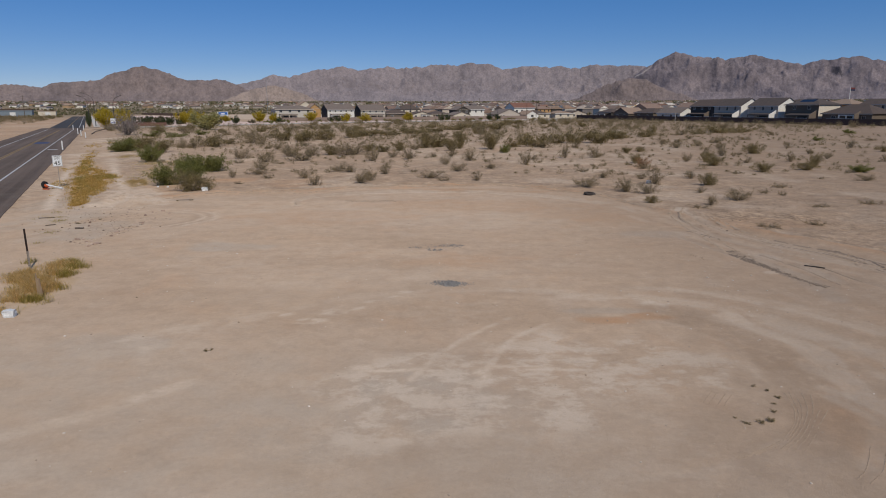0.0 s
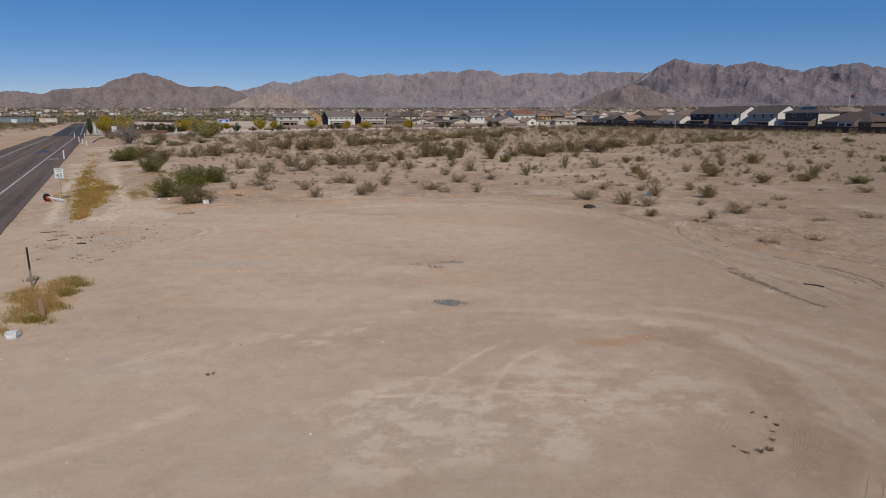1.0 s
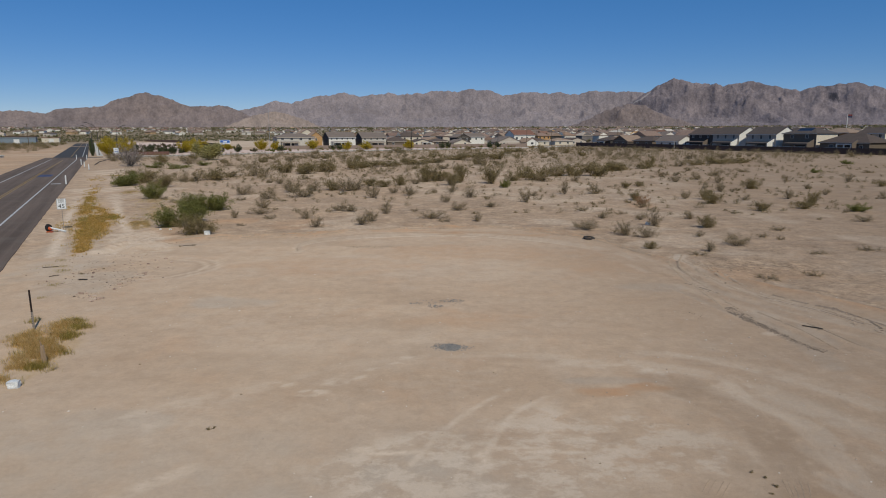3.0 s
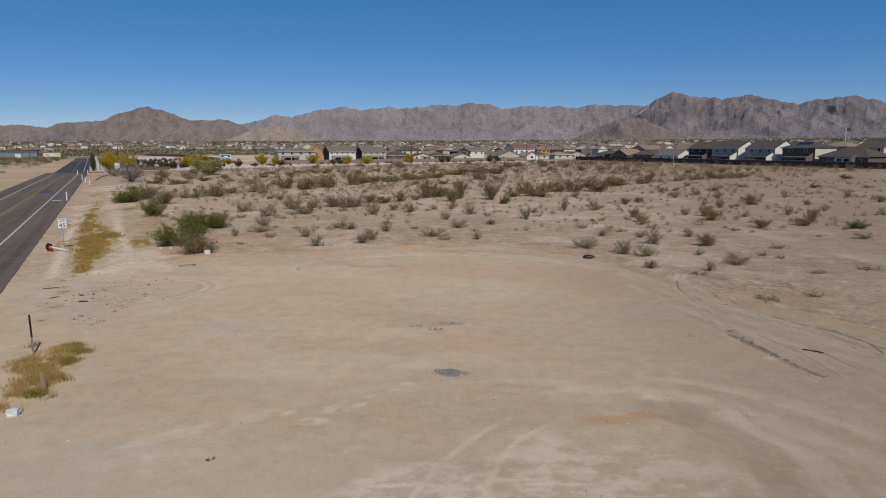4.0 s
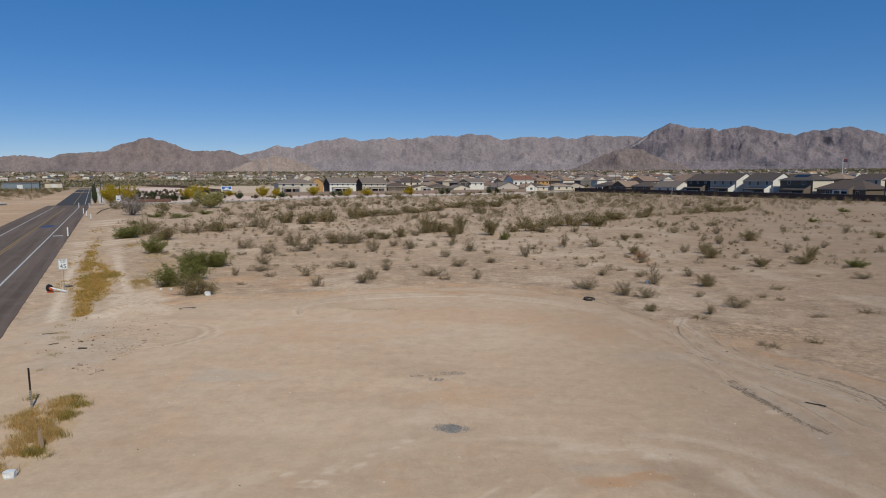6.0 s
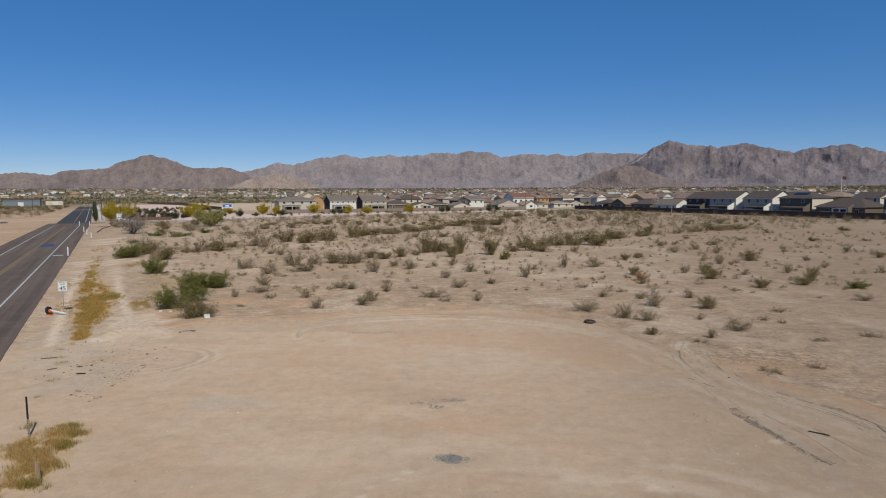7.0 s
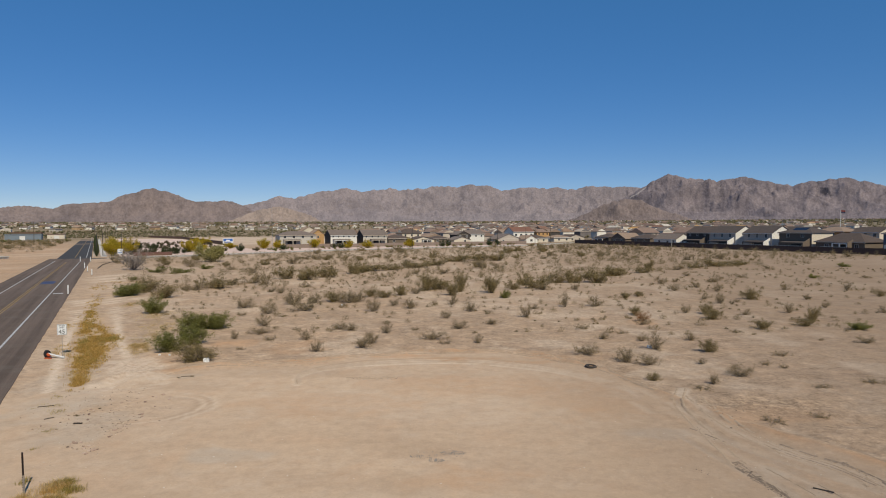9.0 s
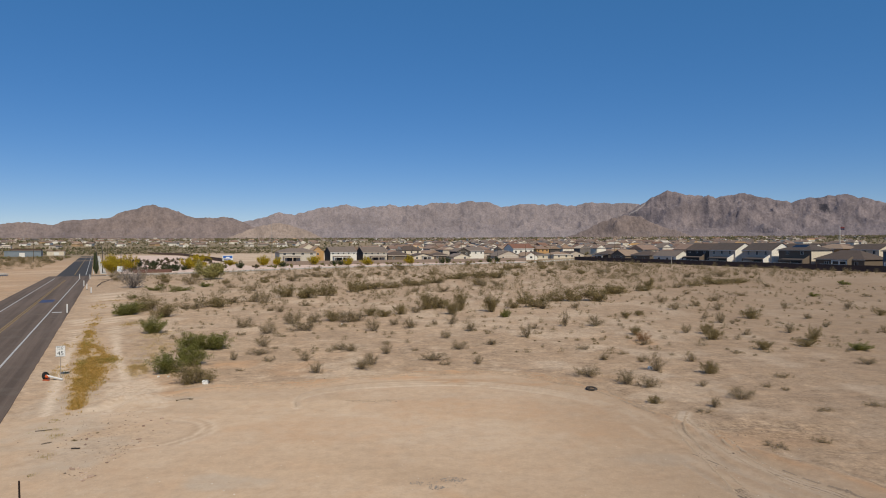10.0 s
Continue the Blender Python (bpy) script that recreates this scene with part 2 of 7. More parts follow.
WALL_BROWN = worn("brown_block", (0.118, 0.076, 0.060), (0.088, 0.059, 0.048), 0.4, 5, 0.9)
WALL_TAN = worn("tan_block", (0.33, 0.25, 0.205), (0.26, 0.195, 0.16), 0.4, 5, 0.9)
STUCCO = {
    "white": worn("white_stucco", (0.80, 0.77, 0.71), (0.72, 0.69, 0.63), 0.2, 6, 0.9),
    "cream": worn("cream_stucco", (0.70, 0.62, 0.50), (0.62, 0.55, 0.44), 0.2, 6, 0.9),
    "tan": worn("tan_stucco", (0.58, 0.50, 0.41), (0.52, 0.45, 0.37), 0.2, 6, 0.9),
    "grey": worn("grey_stucco", (0.56, 0.485, 0.415), (0.50, 0.435, 0.37), 0.2, 6, 0.9),
    "dark": worn("dark_grey_stucco", (0.085, 0.074, 0.066), (0.068, 0.060, 0.054), 0.2, 6, 0.9),
    "brown": worn("brown_stucco", (0.19, 0.148, 0.112), (0.16, 0.124, 0.095), 0.2, 6, 0.9),
    "blue": worn("slate_blue_stucco", (0.12, 0.145, 0.19), (0.10, 0.12, 0.16), 0.2, 6, 0.9),
    "greige": worn("greige_stucco", (0.60, 0.555, 0.49), (0.54, 0.50, 0.44), 0.2, 6, 0.9),
    "orange": worn("bare_sheathing", (0.56, 0.34, 0.15), (0.47, 0.28, 0.13), 0.4, 6, 0.9),
}
TILES = {
    "charcoal": worn("charcoal_roof_tile", (0.112, 0.088, 0.076), (0.080, 0.064, 0.056), 0.5, 5, 0.9, bump=0.6, distance=0.06),
    "brown": worn("brown_roof_tile", (0.122, 0.090, 0.074), (0.088, 0.068, 0.058), 0.5, 5, 0.9, bump=0.6, distance=0.06),
    "grey": worn("grey_roof_tile", (0.205, 0.163, 0.138), (0.158, 0.126, 0.108), 0.5, 5, 0.9, bump=0.6, distance=0.06),
    "red": worn("red_brown_roof_tile", (0.235, 0.115, 0.080), (0.17, 0.09, 0.07), 0.5, 5, 0.9, bump=0.6, distance=0.06),
    "rose": worn("rose_brown_roof_tile", (0.285, 0.195, 0.150), (0.225, 0.155, 0.122), 0.5, 5, 0.9, bump=0.6, distance=0.06),
    "tan": worn("tan_roof_tile", (0.33, 0.235, 0.17), (0.26, 0.185, 0.14), 0.5, 5, 0.9, bump=0.6, distance=0.06),
}
GLASS_DARK = worn("dark_window_glass", (0.030, 0.030, 0.033), (0.045, 0.044, 0.047), 0.5, 2, 0.32)
SOLAR = worn("solar_glass", (0.015, 0.017, 0.032), (0.02, 0.022, 0.04), 0.5, 2, 0.15)
TRIM_WHITE = worn("white_trim_paint", (0.72, 0.70, 0.66), (0.62, 0.60, 0.56), 1, 10, 0.7)
LEAF_GREEN = islands("creosote_leaf_green", [(0.0, (0.150, 0.150, 0.036)), (0.5, (0.245, 0.235, 0.060)), (1.0, (0.350, 0.325, 0.100))], 0.65, thin=0.5)
LEAF_OLIVE = islands("creosote_leaf_olive", [(0.0, (0.212, 0.158, 0.064)), (0.5, (0.305, 0.229, 0.097)), (1.0, (0.410, 0.312, 0.150))], 0.7, thin=0.5)
LEAF_DRY = islands("dry_bursage_leaf", [(0.0, (0.245, 0.182, 0.096)), (0.5, (0.345, 0.259, 0.140)), (1.0, (0.455, 0.347, 0.198))], 0.8, thin=0.5)
LEAF_RUST = islands("dead_rusty_leaf", [(0.0, (0.26, 0.13, 0.06)), (0.5, (0.36, 0.19, 0.085)), (1.0, (0.47, 0.27, 0.13))], 0.8, thin=0.4)
LEAF_GREY = islands("grey_twiglets", [(0.0, (0.29, 0.240, 0.205)), (1.0, (0.42, 0.355, 0.305))], 0.9, thin=0.4)
DRY_WEED = islands("dry_weed_blade", [(0.0, (0.44, 0.30, 0.08)), (0.25, (0.60, 0.41, 0.14)), (0.6, (0.74, 0.53, 0.24)), (1.0, (0.86, 0.67, 0.39))], 0.8, thin=0.6)
LEAF_SCRUB = islands("far_scrub_leaf", [(0.0, (0.220, 0.166, 0.080)), (0.4, (0.310, 0.238, 0.115)), (0.7, (0.360, 0.275, 0.152)), (1.0, (0.455, 0.352, 0.210))], 0.8, thin=0.5)
LEAF_YELLOW = islands("palo_verde_bloom", [(0.0, (0.32, 0.235, 0.018)), (0.5, (0.50, 0.365, 0.028)), (1.0, (0.64, 0.470, 0.055))], 0.7, thin=0.4)
LEAF_PALO = islands("palo_verde_leaf", [(0.0, (0.29, 0.26, 0.09)), (0.5, (0.42, 0.37, 0.14)), (1.0, (0.54, 0.47, 0.20))], 0.7, thin=0.4)
LEAF_BASIN = islands("dark_olive_leaf", [(0.0, (0.085, 0.062, 0.036)), (0.6, (0.135, 0.105, 0.055)), (1.0, (0.19, 0.155, 0.08))], 0.65, thin=0.4)
LEAF_DARK = islands("dark_hedge_leaf", [(0.0, (0.040, 0.055, 0.022)), (0.6, (0.078, 0.095, 0.036)), (1.0, (0.12, 0.13, 0.05))], 0.65, thin=0.4)
STRAW = islands("dry_grass_blade", [(0.0, (0.36, 0.235, 0.050)), (0.25, (0.55, 0.335, 0.068)), (0.6, (0.68, 0.425, 0.110)), (1.0, (0.82, 0.58, 0.26))], 0.8, thin=0.5)
TWIG = worn("grey_twig_bark", (0.15, 0.118, 0.088), (0.09, 0.070, 0.054), 4, 40, 0.9)
BARK = worn("brown_bark", (0.13, 0.10, 0.065), (0.08, 0.06, 0.045), 4, 30, 0.9)
DEADWOOD = worn("grey_dead_wood", (0.27, 0.225, 0.195), (0.19, 0.158, 0.138), 4, 30, 0.9)
DARKWOOD = worn("weathered_dark_wood", (0.055, 0.043, 0.036), (0.03, 0.024, 0.022), 4, 30, 0.9, stretch=(1, 6, 1))
PALEWOOD = worn("splintered_pale_wood", (0.36, 0.255, 0.16), (0.17, 0.115, 0.075), 5, 40, 0.9, stretch=(5, 5, 1))
RUSTY = worn("rusty_steel", (0.035, 0.028, 0.026), (0.09, 0.05, 0.035), 6, 60, 0.75, 0.3)
GALVANISED = worn("galvanised_steel", (0.42, 0.42, 0.42), (0.32, 0.32, 0.33), 3, 30, 0.5, 0.6)
SIGN_WHITE = worn("sign_sheeting_white", (0.78, 0.78, 0.77), (0.66, 0.65, 0.62), 2, 20, 0.5)
SIGN_BLACK = worn("sign_ink_black", (0.015, 0.015, 0.017), (0.03, 0.03, 0.03), 3, 30, 0.5)
SIGN_BLUE = worn("sign_ink_blue", (0.03, 0.12, 0.42), (0.05, 0.16, 0.45), 1, 10, 0.5)
PLASTIC_WHITE = worn("white_plastic", (0.78, 0.77, 0.74), (0.62, 0.60, 0.56), 3, 30, 0.5)
PLASTIC_ORANGE = worn("orange_plastic", (0.62, 0.12, 0.035), (0.45, 0.10, 0.04), 3, 30, 0.5)
RUBBER = worn("black_rubber", (0.018, 0.018, 0.019), (0.04, 0.037, 0.034), 5, 50, 0.8)
GRAVEL_GREY = islands("grey_crushed_stone", [(0.0, (0.125, 0.118, 0.112)), (0.5, (0.205, 0.194, 0.184)), (1.0, (0.31, 0.29, 0.27))], 0.9, 30)
PINK_STONE = islands("pinkish_field_stone", [(0.0, (0.22, 0.15, 0.115)), (0.5, (0.42, 0.30, 0.225)), (1.0, (0.52, 0.40, 0.32))], 0.9, 30)
STONE = islands("field_stone", [(0.0, (0.34, 0.26, 0.195)), (0.5, (0.44, 0.35, 0.27)), (1.0, (0.62, 0.54, 0.45))], 0.9, 30)
SIDING = worn("blue_grey_metal_siding", (0.215, 0.255, 0.285), (0.17, 0.20, 0.23), 0.5, 4, 0.6, 0.2)
FLAG_RED = worn("flag_red_cloth", (0.20, 0.05, 0.05), (0.14, 0.04, 0.04), 1, 8, 0.9)
FLAG_BLUE = worn("flag_blue_cloth", (0.05, 0.055, 0.10), (0.04, 0.045, 0.08), 1, 8, 0.9)
FAR_WALL = islands("far_stucco", [(0.0, (0.80, 0.77, 0.71)), (0.3, (0.76, 0.71, 0.62)), (0.45, (0.40, 0.34, 0.29)), (0.55, (0.80, 0.75, 0.66)), (0.8, (0.56, 0.47, 0.38)), (0.92, (0.16, 0.155, 0.165)), (1.0, (0.60, 0.38, 0.18))], 0.9, 0.3)
FAR_ROOF = islands("far_roof_tile", [(0.0, (0.20, 0.148, 0.120)), (0.35, (0.27, 0.188, 0.145)), (0.6, (0.17, 0.145, 0.130)), (0.78, (0.24, 0.135, 0.095)), (0.90, (0.32, 0.22, 0.15)), (0.96, (0.55, 0.50, 0.44)), (1.0, (0.50, 0.28, 0.10))], 0.9, 0.3)
FAR_LEAF = islands("far_foliage", [(0.0, (0.105, 0.108, 0.048)), (0.4, (0.165, 0.152, 0.072)), (0.7, (0.235, 0.190, 0.105)), (1.0, (0.31, 0.245, 0.15))], 0.8, 0.4, thin=0.4)


# ---- mesh helpers ----
def thing(name, m, label, category, group="", kind=""):
    ob = new(name)
    ob.matrix_basis = m
    return tagged(ob, label, category, group, kind)


def mesh_from(name, verts, faces, mat, smooth=False):
    me = bpy.data.meshes.new(name)
    me.from_pydata(verts, [], faces)
    me.materials.append(mat)
    if smooth:
        me.shade_smooth()
    return me


def part(name, bm, mat, parent, label=""):
    """One mesh object of bm under parent."""
    me = bpy.data.meshes.new(name)
    bm.to_mesh(me)
    bm.free()
    me.materials.append(mat)
    ob = new(name, me)
    ob.parent = parent
    return tagged(ob, label)


def raw_part(name, verts, faces, mat, parent, label="", smooth=False):
    ob = new(name, mesh_from(name, verts, faces, mat, smooth))
    ob.parent = parent
    return tagged(ob, label)


def box(bm, x0, y0, z0, x1, y1, z1, m=None, bevel=0.0):
    """A box between two corners, turned by m, with optional bevel."""
    r = bmesh.ops.create_cube(bm, size=1.0, matrix=Matrix.Translation(((x0 + x1) / 2, (y0 + y1) / 2, (z0 + z1) / 2)) @ Matrix.Diagonal((abs(x1 - x0), abs(y1 - y0), abs(z1 - z0), 1)))
    vs = r["verts"]
    if bevel:
        es = list({e for v in vs for e in v.link_edges})
        vs = list({v for f in bmesh.ops.bevel(bm, geom=es, offset=bevel, segments=1, affect="EDGES")["faces"] for v in f.verts} | {v for v in vs if v.is_valid})
    if m is not None:
        bmesh.ops.transform(bm, matrix=m, verts=vs)
    return bm


def boxes(*rows, bevel=0.0):
    bm = bmesh.new()
    for r in rows:
        box(bm, *r, bevel=bevel)
    return bm


def tube(bm, a, b, r0, r1, sides=8):
    a, b = Vector(a), Vector(b)
    m = Matrix.Translation((a + b) / 2) @ (b - a).to_track_quat("Z", "Y").to_matrix().to_4x4()
    bmesh.ops.create_cone(bm, cap_ends=True, segments=sides, radius1=r0, radius2=r1, depth=(b - a).length, matrix=m)
    return bm


def tubes(*rows, sides=8):
    bm = bmesh.new()
    for r in rows:
        tube(bm, *r, sides=sides)
    return bm


def prism(bm, pts, y0, y1):
    """A flat outline (x, z) drawn out along y."""
    a = [bm.verts.new((x, y0, z)) for x, z in pts]
    b = [bm.verts.new((x, y1, z)) for x, z in pts]
    bm.faces.new(a[::-1])
    bm.faces.new(b)
    for i in range(len(a)):
        j = (i + 1) % len(a)
        bm.faces.new((a[i], a[j], b[j], b[i]))
    bmesh.ops.recalc_face_normals(bm, faces=bm.faces)
    return bm


# ---- the ground: one sheet ----
def rise(x, y):
    """The plain climbs towards the mountains."""
    d = np.hypot(x, y)
    return 0.0155 * np.maximum(d - 650, 0) ** 1.0 * step(500, 1100, d)


def polyline_mask(x, y, pts, width, soft):
    d = np.full(np.shape(x), 1e9)
    for (ax, ay), (bx, by) in zip(pts, pts[1:]):
        t = np.clip(((x - ax) * (bx - ax) + (y - ay) * (by - ay)) / ((bx - ax) ** 2 + (by - ay) ** 2), 0, 1)
        d = np.minimum(d, np.hypot(x - ax - t * (bx - ax), y - ay - t * (by - ay)))
    return 1 - step(width / 2, width / 2 + soft, d)


def blob(x, y, cx, cy, rx, ry, seed, turn=0.0):
    c, s = math.cos(radians(turn)), math.sin(radians(turn))
    dx, dy = (x - cx) * c + (y - cy) * s, -(x - cx) * s + (y - cy) * c
    return 1 - step(0.55, 1.05, np.hypot(dx / rx, dy / ry) + 0.9 * (fbm(x * 0.8, y * 0.8, 3, seed) - 0.5))


def smooth_line(pts, n=8):
    """A curve through the points."""
    out = []
    for i in range(len(pts) - 1):
        p0, p1, p2, p3 = (np.array(pts[max(0, min(len(pts) - 1, k))]) for k in (i - 1, i, i + 1, i + 2))
        for k in range(n):
            t = k / n
            out.append(tuple(0.5 * (2 * p1 + (p2 - p0) * t + (2 * p0 - 5 * p1 + 4 * p2 - p3) * t * t + (3 * p1 - p0 - 3 * p2 + p3) * t**3)))
    return out + [tuple(pts[-1])]


LOT_EDGE = [(-60, 33), (-24, 37.5), (-19.4, 42.5), (-15.7, 45.2), (-10.3, 46.5), (-2.1, 51), (3, 51), (6.8, 49.5), (10.5, 44), (12.4, 37), (14.5, 31), (18, 25.5), (26, 20), (60, 5)]
ARC_TRACKS = [
    ([(4.0, 20.6), (4.9, 20.4), (6.3, 20.3), (7.9, 19.5), (8.7, 18.6), (9.5, 17.7), (10.0, 16.5), (10.4, 15.3)], 0.45, 0.8),
    ([(8.4, 19.2), (8.8, 17.1), (8.7, 14.9), (8.5, 13.6), (8.3, 12.2), (7.2, 10.6)], 0.25, 0.8),
    ([(5.0, 18.6), (6.6, 17.6), (7.2, 16.0), (6.9, 14.0), (6.2, 12.6)], 0.12, 0.4),
    ([(-8, 16.6), (-5.4, 18.2), (-4.4, 19.2), (-3.0, 20.4), (-1.2, 20.9), (1.5, 21.3), (4, 21.0)], 0.35, 0.55),
    ([(6.5, 21.5), (9.0, 20.6), (11.0, 18.6), (12.0, 16.0)], 0.3, 0.5),
]


RELIEF = []


def ground_at(x, y):
    """The height of the uneven ground."""
    xs, ys, z = RELIEF
    i, j = int(np.searchsorted(xs, x)) - 1, int(np.searchsorted(ys, y)) - 1
    a, b = (x - xs[i]) / (xs[i + 1] - xs[i]), (y - ys[j]) / (ys[j + 1] - ys[j])
    return float((z[j, i] * (1 - a) + z[j, i + 1] * a) * (1 - b) + (z[j + 1, i] * (1 - a) + z[j + 1, i + 1] * a) * b)


DUSTY_TRACK = [(13.48, 38.53), (13.22, 33.89), (13.34, 31.07), (13.94, 29.25), (14.43, 27.62), (15.08, 25.42), (15.76, 23.54)]


def build_ground():
    def axis(cuts, cells, far_lo, far_hi):
        mid = np.concatenate([np.arange(a, b - c / 2, c) for a, b, c in zip(cuts, cuts[1:], cells)] + [[cuts[-1]]])
        up, x, d = [], cuts[-1], cells[-1]
        while x < far_hi:
            d = min(d * 1.10, 130)
            x += d
            up.append(x)
        down, x, d = [], cuts[0], cells[0]
        while x > far_lo:
            d = min(d * 1.10, 130)
            x -= d
            down.append(x)
        return np.array(down[::-1] + list(mid) + up)
    xs = axis((-34, -11, 11, 20, 42), (0.25, 0.10, 0.15, 0.28), -4300, 4300)
    ys = axis((8, 24, 38, 62), (0.10, 0.16, 0.26), -2500, 4300)
    x, y = np.meshgrid(xs, ys)
    lot = 1 - step(-1.2, 1.2, y - np.interp(x, [p[0] for p in LOT_EDGE], [p[1] for p in LOT_EDGE]) + 3 * (fbm(x * 0.25, y * 0.25, 3, 3) - 0.5))
    off = (x + 36.3) * 0.890 + (y - 54.4) * 0.456           # metres to the right of the road's edge line
    along = -(x + 36.3) * 0.456 + (y - 54.4) * 0.890
    near_road = 1 - step(2.0, 6.0, np.abs(off + 3.2) - 6.0)
    wild = (1 - lot) * (1 - near_road)
    z = wild * (0.32 * (fbm(x * 0.09, y * 0.09, 4, 11) - 0.5) + 0.10 * (fbm(x * 0.7, y * 0.7, 3, 12) - 0.5))
    z += lot * (0.06 * (fbm(x * 0.2, y * 0.2, 3, 13) - 0.5)) + 0.022 * (fbm(x * 2.2, y * 2.2, 3, 14) - 0.5)
    # a low berm left by the grader along the lot's edge
    berm = np.exp(-((y - np.interp(x, [p[0] for p in LOT_EDGE], [p[1] for p in LOT_EDGE]) - 0.6) / 0.9) ** 2) * (np.abs(x - 3) < 24)
    z += 0.24 * berm * fbm(x * 0.7, y * 0.7, 4, 21)
    # earth heap beside the verge
    z += 0.45 * blob(x, y, -19.6, 41.2, 2.4, 1.6, 22, 20) * fbm(x, y, 3, 23)
    pale, dark, grey, red = (np.zeros_like(x) for _ in range(4))
    away, bearing = np.hypot(x, y), np.degrees(np.arctan2(x, y))
    scrubland = step(330, 560, away + 160 * (fbm(x * 0.006, y * 0.006, 3, 15) - 0.5)) * (0.55 + 0.6 * fbm(x * 0.01, y * 0.02, 3, 16))
    basin = step(4, 8, off) * (1 - step(180, 215, off))
    scrubland *= 1 - basin * (1 - step(690, 800, away))
    scrubland *= 1 - (1 - step(-19, -14, off)) * step(-60, -20, off + 0.06 * along) * (1 - step(520, 640, away))
    for pts, width, power in ARC_TRACKS:
        k = polyline_mask(x, y, smooth_line(pts), width, width * 0.7) * step(0.25, 0.5, fbm(x * 1.3, y * 1.3, 3, 31))
        pale, z = np.maximum(pale, 0.7 * power * k), z - 0.012 * power * k
    for pts in ([(3.3, 18.2), (2.6, 17.5), (1.9, 16.7), (1.35, 15.4), (0.95, 14.2)], [(1.9, 18.3), (0.8, 16.9), (0.0, 15.5), (-0.6, 14.0)], [(2.3, 15.9), (2.9, 15.4), (3.6, 15.2)], [(1.2, 14.8), (2.0, 14.8), (2.7, 14.65)]):
        pale = np.maximum(pale, 0.62 * polyline_mask(x, y, smooth_line(pts), 0.04, 0.12) * step(0.2, 0.45, fbm(x * 1.5, y * 1.5, 3, 48)))
    # the scraped middle: pale streaks drawn out sideways
    brushed = np.maximum(0.66 * blob(x, y, 0.2, 13.3, 3.2, 2.6, 43), 0.66 * blob(x, y, 3.8, 15.0, 3.0, 2.4, 44))
    brushed = np.maximum(brushed, 0.22 * lot * step(0.45, 0.65, fbm(x * 0.3, y * 0.3, 3, 45)) * (1 - step(18, 26, y)))
    brushed = np.maximum(brushed, 0.14 * lot * step(0.45, 0.65, fbm(x * 0.15, y * 0.3, 3, 40)))
    grey = np.maximum(grey, 0.7 * blob(x, y, -0.2, 13.2, 1.9, 2.0, 41))
    scuff = step(0.40, 0.60, fbm(x * 2.6 + 1.2 * y, y * 4.0 - 0.8 * x, 4, 34))
    for cx, cy, rx, ry in ((-1.1, 14.7, 0.75, 0.22), (0.95, 14.2, 0.2, 0.4), (-3.7, 18.0, 0.45, 0.22), (-3.1, 18.9, 0.3, 0.22), (-2.6, 19.3, 0.35, 0.2), (-3.3, 19.6, 0.25, 0.15), (-4.6, 18.6, 0.3, 0.2), (-2.1, 19.9, 0.5, 0.14), (-1.2, 20.4, 0.45, 0.14), (2.7, 14.6, 0.9, 0.10), (-1.0, 20.9, 0.5, 0.15), (2.2, 21.2, 0.9, 0.14), (6.3, 19.8, 0.45, 0.18), (-19.5, 40.8, 2.2, 1.6)):
        pale = np.maximum(pale, 0.95 * blob(x, y, cx, cy, rx * 1.3, ry * 1.5, 41) * scuff)
    smear = step(0.36, 0.62, fbm(x * 1.1 + y * 0.6, y * 2.2, 5, 33))
    pale = np.maximum(pale, (0.25 + 0.35 * smear) * polyline_mask(x, y, smooth_line([(-9.2, 10.4), (-7.66, 11.5), (-7.05, 11.96), (-6.47, 12.48), (-5.9, 13.2), (-5.3, 13.8)]), 0.18, 0.25))
    # bright scrapes along the outer side of the turning circle
    for pts, width, power in (([(6.2, 20.2), (6.4, 19.8), (6.75, 19.1)], 0.12, 0.8), ([(4.2, 20.3), (6.2, 20.25), (7.6, 19.9)], 0.06, 0.5), ([(8.15, 18.6), (8.25, 17.5), (8.8, 16.5), (9.05, 15.6), (8.8, 14.2), (8.5, 13.0)], 0.45, 0.6), ([(9.1, 18.8), (9.85, 17.1), (10.4, 15.3)], 0.16, 0.65), ([(8.6, 19.4), (9.4, 18.0), (9.9, 16.4)], 0.08, 0.5), ([(7.4, 21.4), (8.8, 20.4), (10.2, 18.9), (11.3, 17.0)], 0.3, 0.5), ([(8.05, 13.6), (8.5, 12.7), (8.6, 12.0)], 0.2, 0.7)):
        pale = np.maximum(pale, 1.35 * power * polyline_mask(x, y, smooth_line(pts), width, 0.14) * step(0.30, 0.48, fbm(x * 1.6 + 2.0, y * 0.9, 4, 35)))
    pale = np.maximum(pale, 0.45 * smear * polyline_mask(x, y, [(-7.3, 16.4), (-6.9, 15.4), (-6.5, 14.7)], 0.18, 0.2))
    grey = np.maximum(grey, 0.55 * lot * (1 - step(12, 19, y + 0.15 * x)) * (1 - 0.65 * step(1, 5, x)) * (0.5 + 0.8 * fbm(x * 0.5, y * 1.0, 4, 49)))
    # tread marks of a turning machine
    for k in range(7):
        g = 0.16 * k
        f = polyline_mask(x, y, smooth_line([(6.5 + g, 16.3 + g), (7.1 + g, 15.0), (7.15 + g, 13.9), (6.75 + g, 12.7 - 0.4 * g), (5.7 + 0.6 * g, 11.4 - 0.8 * g), (4.2, 10.6 - g)]), 0.07, 0.08) * step(0.38, 0.52, fbm(x * 1.8 + 3 * k, y * 1.8, 3, 46))
        dark, z = np.maximum(dark, 0.20 * f), z - 0.012 * f
